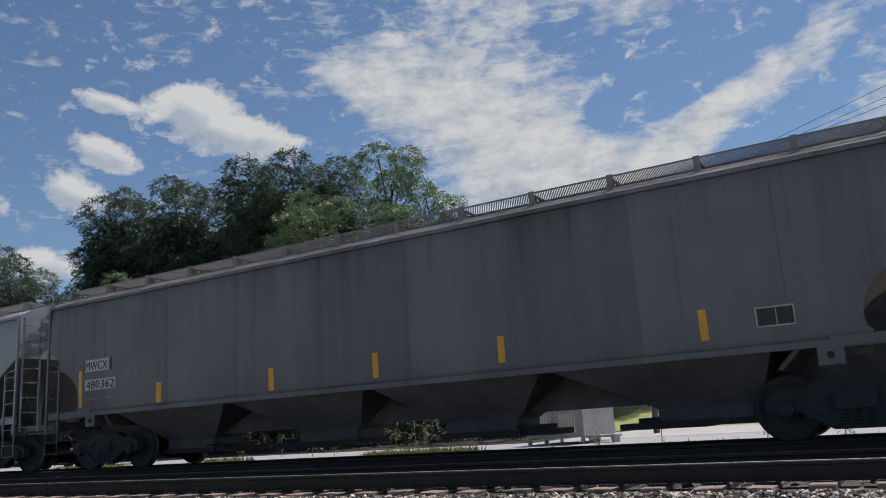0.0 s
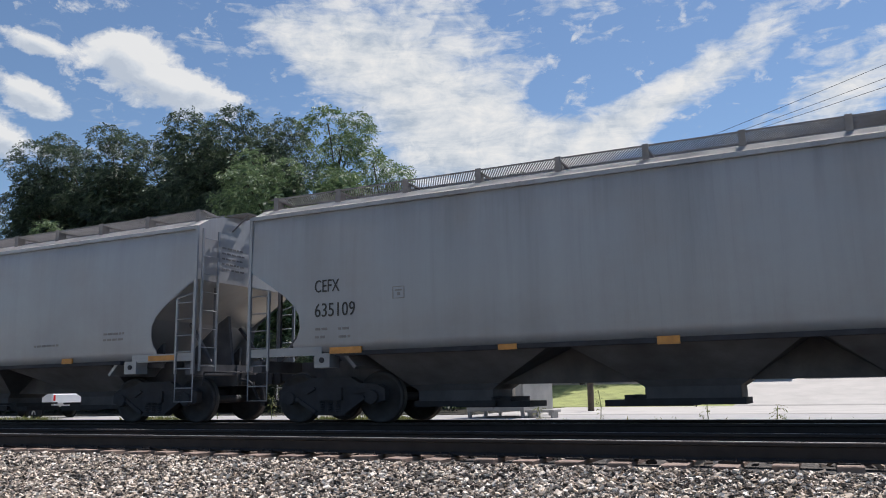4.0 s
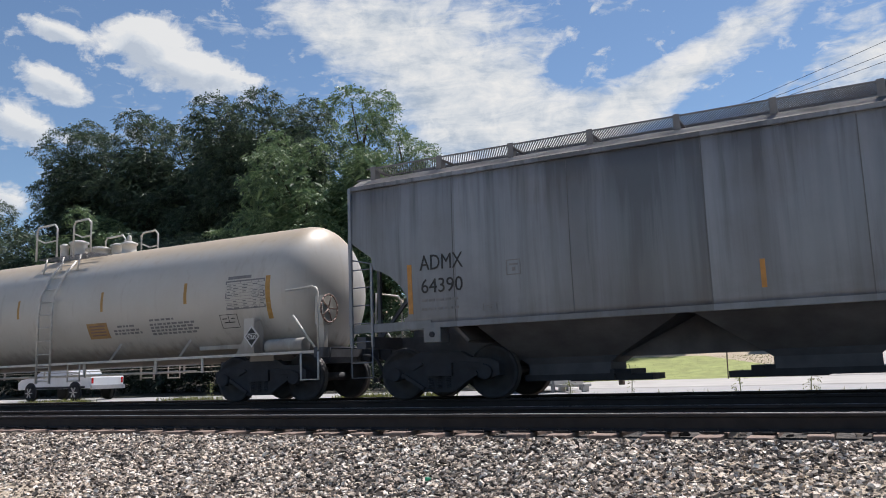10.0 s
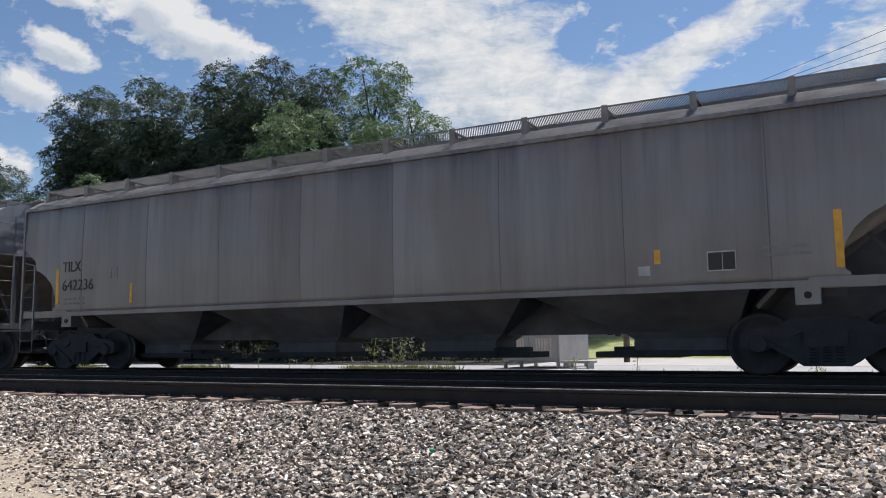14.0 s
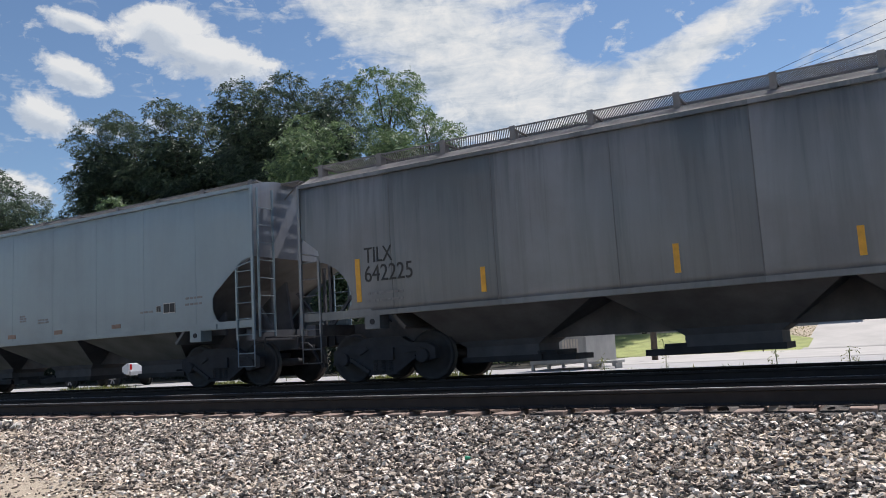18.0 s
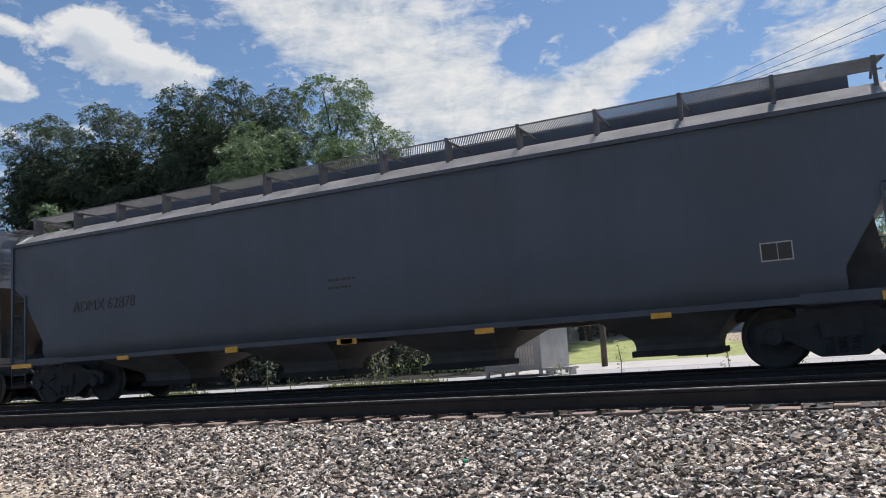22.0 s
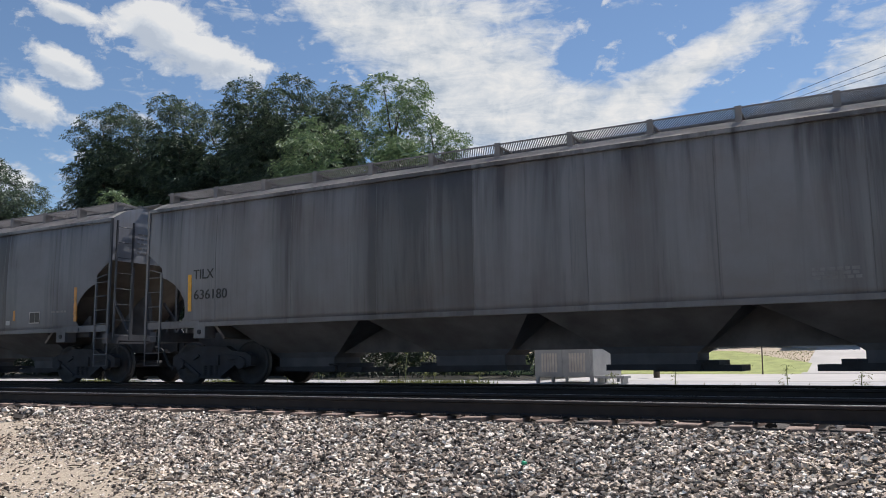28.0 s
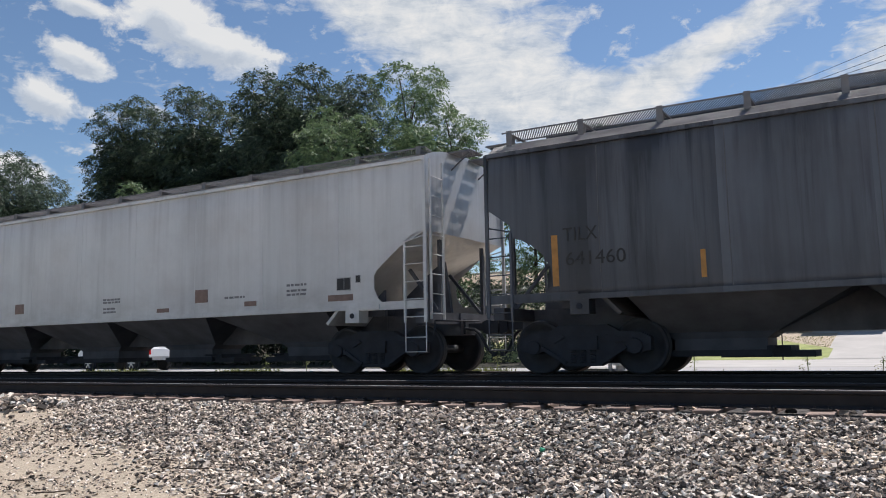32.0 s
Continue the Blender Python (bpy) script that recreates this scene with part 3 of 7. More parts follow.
STYLES = {
    # outline of the side sheet's end: (distance in from the end, height), from the corner down to the sill
    "round": [(0.0, 2.83), (0.43, 2.52), (0.46, 2.31), (0.62, 2.26), (0.82, 2.15), (1.0, 1.99), (1.12, 1.8), (1.16, 1.6), (1.14, 1.44), (1.08, 1.4)],
    "smooth": [(0.0, 2.79), (0.40, 2.54), (0.77, 2.30), (1.0, 2.10), (1.10, 1.92), (1.12, 1.70), (1.06, 1.52), (0.97, 1.42)],
    "angle": [(0.0, 2.62), (0.30, 2.55), (1.08, 1.95), (1.14, 1.85), (1.14, 1.60), (1.05, 1.42), (0.92, 1.30)],
    "straight": [(0.0, 2.62), (0.30, 2.46), (0.60, 1.95), (0.98, 1.36), (0.98, 1.30), (0.98, 1.28)],
}


def side_curve(style, z, eave, sill):
    """How far the side stands out at a height."""
    bulge = 0.035 if style in ("round", "smooth") else 0.008
    return HALF - 0.03 + bulge * math.sin(math.pi * min(1, max(0, (z - sill) / (eave - sill)))) - (0.04 if z > eave - 0.05 else 0.0)


def side_sheet(L, style, eave, sill):
    cut = STYLES[style]

    def reach(z):
        if z >= cut[0][1]:
            return L / 2
        for (a, za), (b, zb) in zip(cut, cut[1:]):
            if zb <= z <= za:
                return L / 2 - (a + (b - a) * (za - z) / max(1e-6, za - zb))
        return L / 2 - cut[-1][0]

    zs = [sill] + [z for _, z in cut[::-1] if z > sill + 0.04] + [2.95, 3.2, 3.45, eave - 0.12, eave - 0.04, eave]
    bm = bmesh.new()
    cols = 30
    rings = []
    for off in (0.0, 0.02):
        for z in (zs if off == 0 else zs[::-1]):
            e = reach(z)
            y = side_curve(style, z, eave, sill) - off
            rings.append([bm.verts.new((-e + 2 * e * i / cols, -y, z)) for i in range(cols + 1)])
    rings.append(rings[0])
    for a, b in zip(rings, rings[1:]):
        for i in range(cols):
            bm.faces.new((a[i], a[i + 1], b[i + 1], b[i])).smooth = True
    return bm


def seam_mesh(style, eave, sill, paint):
    """A welded joint between two panels: a thin raised line that follows the side's curve."""
    bm = bmesh.new()
    zs = [sill + 0.05 + (eave - sill - 0.16) * k / 8 for k in range(9)]
    prev = None
    for z in zs:
        y = -side_curve(style, z, eave, sill)
        ring = [bm.verts.new(p) for p in ((-0.011, y + 0.004, z), (-0.005, y - 0.004, z), (0.005, y - 0.004, z), (0.011, y + 0.004, z))]
        if prev:
            for i in range(3):
                bm.faces.new((prev[i], prev[i + 1], ring[i + 1], ring[i]))
        prev = ring
    return mesh_of(bm, "panel_seam", paint)


def hopper_car(name, front, rear, style, paint, label, marks=(), bays=4, eave=3.86, sill=1.25, roof_top=4.25, dark_sill=None, panels=9, board_z=4.262, slope=None, bay_paint=None, end_paint=None, end_words=None):
    L = front - rear
    root = new(name)
    tagged(root, label, "hopper car", "freight train cars")
    CARS.append((root, (front + rear) / 2))
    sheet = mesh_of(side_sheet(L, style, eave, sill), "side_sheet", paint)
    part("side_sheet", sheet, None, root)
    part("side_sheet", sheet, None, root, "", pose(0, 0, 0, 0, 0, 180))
    slope = slope or M_SLOPE
    # seams between the side panels
    for k in range(1, panels if style in ("round", "angle") else 1):
        x = -L / 2 + L * k / panels
        if abs(x) > L / 2 - 1.25:
            continue
        part("panel_seam", shared(("seam", name, front), lambda: seam_mesh(style, eave, sill, M_SEAM if style == "round" else paint)), None, root, "", Matrix.Translation((x, 0, 0)))
    # roof, hatch trough and eave rail
    zc = roof_top
    bm = bmesh.new()
    up = zc - eave
    prof = [(-HALF + 0.03, eave), (-1.25, eave + 0.45 * up), (-0.9, eave + 0.72 * up), (-0.4, zc - 0.03), (0, zc), (0.4, zc - 0.03), (0.9, eave + 0.72 * up), (1.25, eave + 0.45 * up), (HALF - 0.03, eave)]
    ends = []
    for x in (-L / 2, L / 2):
        ends.append([bm.verts.new((x, y, z)) for y, z in prof])
    for i in range(len(prof) - 1):
        bm.faces.new((ends[0][i], ends[1][i], ends[1][i + 1], ends[0][i + 1])).smooth = True
    bmesh.ops.solidify(bm, geom=bm.faces[:], thickness=0.015)
    part("roof", bm, PAINTS["roof" if style == "round" else "pale_roof"], root)
    for s in (-1, 1):
        bm = bmesh.new()
        bm_prism(bm, [(-L / 2 - 0.02, eave - 0.075), (L / 2 + 0.02, eave - 0.075), (L / 2 + 0.02, eave - 0.005), (-L / 2 - 0.02, eave - 0.005)], s * (HALF - 0.01) - 0.03, s * (HALF - 0.01) + 0.03)
        part("eave_rail", bm, paint, root)
    bm = bmesh.new()
    bm_prism(bm, [(-L / 2 + 0.6, zc - 0.06), (L / 2 - 0.6, zc - 0.06), (L / 2 - 0.6, board_z + 0.1), (-L / 2 + 0.6, board_z + 0.1)], -0.31, 0.31)
    part("hatch_cover", bm, paint, root)
    # end sheets and the sloping floor sheets below them
    z0 = STYLES[style][0][1]
    bend = 2.06 if style != "straight" else 1.72
    for s in (-1, 1):
        bm = bmesh.new()
        pr = [(y, z) for y, z in prof] + [(HALF - 0.03, z0), (-HALF + 0.03, z0)]
        a = [bm.verts.new((s * L / 2, y, z)) for y, z in pr]
        b = [bm.verts.new((s * (L / 2 - 0.02), y, z)) for y, z in pr]
        bm.faces.new(a)
        bm.faces.new(b[::-1])
        for i in range(len(pr)):
            bm.faces.new((a[i], a[(i + 1) % len(pr)], b[(i + 1) % len(pr)], b[i]))
        part("end_sheet", bm, end_paint or paint, root)
        if s > 0 and end_words is not None:
            turn = pose(0, 0, 0, 0, 0, 90)
            for r, words in enumerate(end_words):
                me = mesh_with(text_mesh(words, 0.15, bold=0.002), M_SOFTBLACK)
                part("lettering", me, None, root, "small black stencilled letters", Matrix.Translation((L / 2 + 0.012, -0.1, 3.36 - 0.24 * r)) @ turn)
            rnd = random.Random(int(front * 10))
            for r in range(5):
                bm = bmesh.new()
                yy = -0.85
                while yy < -0.2:
                    w0 = rnd.uniform(0.06, 0.15)
                    bm_box(bm, L / 2 + 0.001, L / 2 + 0.006, yy, yy + w0, 3.5 - 0.11 * r, 3.535 - 0.11 * r)
                    yy += w0 + 0.035
                part("print_line", bm, M_GREYPAINT, root)
        bm = bmesh.new()
        bm_prism(bm, [(s * L / 2, z0), (s * (L / 2 - 0.03), z0 + 0.03), (s * (L / 2 - 1.2), bend + 0.03), (s * (L / 2 - 2.3), 0.99), (s * (L / 2 - 2.25), 0.95), (s * (L / 2 - 1.17), bend)], -HALF + 0.05, HALF - 0.05)
        part("slope_sheet", bm, slope, root, "slope sheet with brown stains")
        bm = bmesh.new()
        bm_prism(bm, [(s * (L / 2 - 0.35), 1.15), (s * (L / 2 - 0.5), 2.2), (s * (L / 2 - 0.75), 2.05), (s * (L / 2 - 1.9), 1.15)], -0.04, 0.04)
        bm_prism(bm, [(s * (L / 2 - 1.15), 1.1), (s * (L / 2 - 1.15), 1.6), (s * (L / 2 - 1.75), 1.1)], -1.2, -1.14)
        bm_prism(bm, [(s * (L / 2 - 1.15), 1.1), (s * (L / 2 - 1.15), 1.6), (s * (L / 2 - 1.75), 1.1)], 1.14, 1.2)
        for y in (-0.85, 0.85):
            bm_bar(bm, (s * (L / 2 - 0.12), y, 1.1), (s * (L / 2 - 0.12), y, z0 - 0.1), 0.045, square=True)
            bm_bar(bm, (s * (L / 2 - 0.15), y, 1.15), (s * (L / 2 - 0.85), y * 0.9, 2.0), 0.04, square=True)
        part("end_bracing", bm, M_UNDER, root)
        # end platform and end sill
        bm = bmesh.new()
        bm_box(bm, s * (L / 2 - 0.14) - 0.1, s * (L / 2 - 0.14) + 0.1, -1.52, 1.52, 0.93, 1.14)
        bm_box(bm, min(s * L / 2, s * (L / 2 - 2.6)), max(s * L / 2, s * (L / 2 - 2.6)), -0.28, 0.28, 0.72, 1.14)
        part("end_sill", bm, M_UNDER, root)
        for ys in (-1, 1):
            bm = bmesh.new()
            xa, xb = sorted((s * (L / 2 - 0.02), s * (L / 2 - 1.6)))
            bm_box(bm, xa, xb, ys * 1.54 - 0.04, ys * 1.54 + 0.04, sill - 0.05, sill + 0.1)
            part("side_sill_end", bm, paint, root)
        # jacking pads
        bm = bmesh.new()
        bm_box(bm, s * (L / 2 - 1.62) - 0.16, s * (L / 2 - 1.62) + 0.16, -1.60, -1.3, max(0.95, sill - 0.27), sill - 0.02)
        bm_lathe(bm, [(0.05, -0.02), (0.05, 0.0)], 10, "y", (s * (L / 2 - 1.62), -1.6, sill - 0.14), 1)
        part("jacking_pad", bm, (paint, M_BLACK), root)
        # ladders at the corners, on the sides and on the ends
        lad = shared(("lad", front), lambda: ladder_mesh("side", eave - 0.02, 2.42, paint))
        elad = shared(("elad", front), lambda: ladder_mesh("end", eave - 0.05, 0, paint))
        if s > 0:
            part("side_ladder", lad, None, root, "grey steel ladder", Matrix.Translation((L / 2 + 0.02, -HALF, 0)))
            part("side_ladder", lad, None, root, "grey steel ladder", Matrix.Translation((L / 2 + 0.02, HALF, 0)))
            part("end_ladder", elad, None, root, "grey steel ladder", Matrix.Translation((L / 2 + 0.06, -1.02, 0)))
        else:
            part("side_ladder", lad, None, root, "grey steel ladder", pose(-L / 2 - 0.02, -HALF, 0, 0, 0, 180))
            part("side_ladder", lad, None, root, "grey steel ladder", pose(-L / 2 - 0.02, HALF, 0, 0, 0, 180))
            part("end_ladder", elad, None, root, "grey steel ladder", pose(-L / 2 - 0.06, 1.02, 0, 0, 0, 180))
        add_truck(root, s * (L / 2 - (1.13 if style == "straight" else 1.46)))
        add_coupling(root, s * (L / 2), s)
        # crossover walkway on the roof end
        for y in (-1, 1):
            part("end_board", shared("end_board", lambda: grating_mesh(0.56, 0.5, 0.04, bar=0.014)), None, root, "", Matrix.Translation((s * (L / 2 + 0.2), y * 0.4, board_z - 0.02)))
        for y in (-0.55, 0.55):
            bm = bmesh.new()
            bm_bar(bm, (s * (L / 2 + 0.42), y, board_z - 0.05), (s * L / 2, y, board_z - 0.36), 0.018)
            part("board_brace", bm, M_BOARD, root)
    # running boards with their brackets
    g = shared(("grate", round(L, 1)), lambda: grating_mesh(L - 0.3, 0.62, lean=0.34))
    for s in (-1, 1):
        part("running_board", g, None, root, "open steel running board along the roof", Matrix.Translation((0, s * 0.94, board_z)))
        count = round(L / 1.42)
        wide = 0.05 if style != "straight" else 0.03
        for k in range(count + 1):
            x = -L / 2 + 0.3 + (L - 0.6) * k / count
            bm = bmesh.new()
            bm_box(bm, x - wide, x + wide, s * 1.268 - 0.012, s * 1.268 + 0.012, eave + 0.3 * up, board_z + 0.01)
            bm_box(bm, x - 0.02, x + 0.02, min(s * 0.31, s * 1.256), max(s * 0.31, s * 1.256), board_z - 0.06, board_z - 0.03)
            bm_prism(bm, [(x - 0.012, eave + 0.4 * up), (x + 0.012, eave + 0.4 * up), (x + 0.012, board_z - 0.04), (x - 0.012, board_z - 0.04)], min(s * 1.05, s * 1.256), max(s * 1.05, s * 1.256))
            part("bracket", bm, M_BOARD if style != "straight" else M_UNDER, root)
    # hopper bays
    inner = L / 2 - 2.3
    w = 2 * inner / bays
    for k in range(bays):
        c = -inner + w * (k + 0.5)
        bm = bmesh.new()
        # the outlets of the outer bays sit off centre, towards the trucks
        mid = c
        if bays == 4 and k in (0, 3):
            c += 0.44 if k else -0.44
        if style == "straight":
            mid, top, low, spread, neck = c, 1.08, 0.64, 0.04, 0.56
        else:
            top, low, spread, neck = w / 2 - 0.06, 0.72, 0.16, 0.66
        rings = []
        for m, hx, hy, z in ((mid, top, 1.5, sill), (c, low + spread, 0.52, neck), (c, low, 0.46, neck - 0.11), (c, low, 0.46, 0.36)):
            rings.append([bm.verts.new((m + u * hx, v * hy, z)) for u, v in ((-1, -1), (1, -1), (1, 1), (-1, 1))])
        for p, q in zip(rings, rings[1:]):
            for i in range(4):
                # end slopes and necks take the darker paint as painted-in shade
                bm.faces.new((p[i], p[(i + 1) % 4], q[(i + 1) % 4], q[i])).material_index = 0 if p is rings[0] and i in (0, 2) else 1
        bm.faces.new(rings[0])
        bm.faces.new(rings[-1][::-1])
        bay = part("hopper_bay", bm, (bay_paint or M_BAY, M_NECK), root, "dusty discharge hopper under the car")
        # the sliding gate and its rack run out from under the bay
        out = 1 if (k % 2 == 0) != (style == "straight") else -1
        bm = bmesh.new()
        bm_box(bm, c - low - 0.06, c + low + 0.06, -0.52, 0.52, 0.27, 0.37)
        reach = 1.38 if style != "straight" else (0.85 if k in (1, 2) else 0.6)
        bm_box(bm, min(c, c + out * reach), max(c, c + out * reach), -0.44, 0.44, 0.25, 0.35)
        if style != "straight":
            bm_box(bm, min(c + out * 0.7, c + out * 1.05), max(c + out * 0.7, c + out * 1.05), -0.48, 0.48, 0.35, 0.43)
            bm_bar(bm, (c + out * 0.85, -0.8, 0.41), (c + out * 0.85, 0.8, 0.41), 0.022)
        part("outlet_gate", bm, M_BLACK, bay)
    bm = bmesh.new()
    bm_box(bm, -inner - 0.6, inner + 0.6, -0.3, 0.3, 0.64 if sill > 1 else 0.86, sill + 0.02)
    part("center_sill", bm, M_UNDER, root)
    if dark_sill:
        bm = bmesh.new()
        bm_box(bm, -L / 2 + 1.9, L / 2 - 1.9, -HALF - 0.006, -HALF + 0.12, sill - 0.075, sill + 0.0)
        part("side_sill", bm, dark_sill, root)
    else:
        bm = bmesh.new()
        bm_box(bm, -L / 2 + 1.0, L / 2 - 1.0, -HALF - 0.015, -HALF + 0.1, sill - 0.03, sill + 0.06)
        part("side_sill", bm, paint, root)
    add_marks(root, marks, lambda z: -side_curve(style, z, eave, sill) if z > sill + 0.12 else -HALF - 0.018)
    return root


def mesh_with(me, mat):
    me.materials.clear()
    me.materials.append(mat)
    return me


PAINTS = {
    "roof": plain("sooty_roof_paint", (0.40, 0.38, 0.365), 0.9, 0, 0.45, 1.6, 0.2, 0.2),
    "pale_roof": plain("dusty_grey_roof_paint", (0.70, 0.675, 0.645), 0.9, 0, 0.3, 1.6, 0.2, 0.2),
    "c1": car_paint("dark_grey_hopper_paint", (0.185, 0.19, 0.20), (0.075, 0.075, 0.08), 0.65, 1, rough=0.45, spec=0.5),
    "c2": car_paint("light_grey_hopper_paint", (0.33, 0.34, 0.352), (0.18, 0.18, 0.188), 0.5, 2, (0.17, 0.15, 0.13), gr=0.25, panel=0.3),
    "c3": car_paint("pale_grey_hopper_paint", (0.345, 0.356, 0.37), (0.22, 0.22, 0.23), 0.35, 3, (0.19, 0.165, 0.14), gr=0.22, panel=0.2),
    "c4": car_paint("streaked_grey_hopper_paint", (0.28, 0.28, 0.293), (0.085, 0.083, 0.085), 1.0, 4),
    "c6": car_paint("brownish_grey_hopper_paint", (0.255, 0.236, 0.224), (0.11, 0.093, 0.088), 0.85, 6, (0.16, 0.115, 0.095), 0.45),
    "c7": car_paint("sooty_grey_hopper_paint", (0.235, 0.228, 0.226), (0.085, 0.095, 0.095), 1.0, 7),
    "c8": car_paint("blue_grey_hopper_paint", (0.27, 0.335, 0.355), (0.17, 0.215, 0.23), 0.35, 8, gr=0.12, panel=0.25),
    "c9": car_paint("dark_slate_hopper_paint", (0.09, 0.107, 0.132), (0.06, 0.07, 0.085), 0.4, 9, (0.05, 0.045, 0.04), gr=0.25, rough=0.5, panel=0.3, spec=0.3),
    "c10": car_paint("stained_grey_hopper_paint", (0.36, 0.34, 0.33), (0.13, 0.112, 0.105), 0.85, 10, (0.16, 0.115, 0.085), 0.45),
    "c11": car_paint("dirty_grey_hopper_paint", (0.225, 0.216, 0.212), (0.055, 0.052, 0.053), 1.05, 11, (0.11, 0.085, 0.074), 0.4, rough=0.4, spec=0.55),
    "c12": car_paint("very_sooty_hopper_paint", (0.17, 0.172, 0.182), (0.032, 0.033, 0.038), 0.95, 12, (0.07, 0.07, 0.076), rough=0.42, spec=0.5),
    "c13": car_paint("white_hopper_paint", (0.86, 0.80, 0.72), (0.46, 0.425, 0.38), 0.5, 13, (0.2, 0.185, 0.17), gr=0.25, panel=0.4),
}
# ends paler than the sides: the light they catch is put into the paint
END_PALE = car_paint("lit_pale_end_paint", (0.52, 0.50, 0.48), (0.33, 0.29, 0.26), 0.4, 21, (0.2, 0.16, 0.13), 0.25, panel=0.2)
END_GREY = car_paint("lit_grey_end_paint", (0.36, 0.36, 0.37), (0.2, 0.18, 0.17), 0.5, 22, (0.16, 0.13, 0.11), 0.3, panel=0.2)
BAY_DUSTY = plain("brown_dusty_bay_paint", (0.145, 0.147, 0.162), 0.8, 0, 0.45, 1.4)
M_VALVE = plain("pale_valve_paint", (0.56, 0.545, 0.51), 0.5, 0, 0.2, 4)
M_SIGN = plain("faded_warning_board_paint", (0.38, 0.235, 0.10), 0.6, 0, 0.25, 4)
BAY_PALE = plain("blue_grey_bay_paint", (0.2, 0.215, 0.22), 0.75, 0, 0.4, 1.4)
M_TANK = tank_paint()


TAPES = {"Y": ("yellow_tape", M_YELLOW), "O": ("orange_tape", M_ORANGE), "y": ("yellow_tape", M_YELLOW), "R": ("brown_tape", M_BROWNTAPE), "W": ("white_label", M_GREYPALE)}

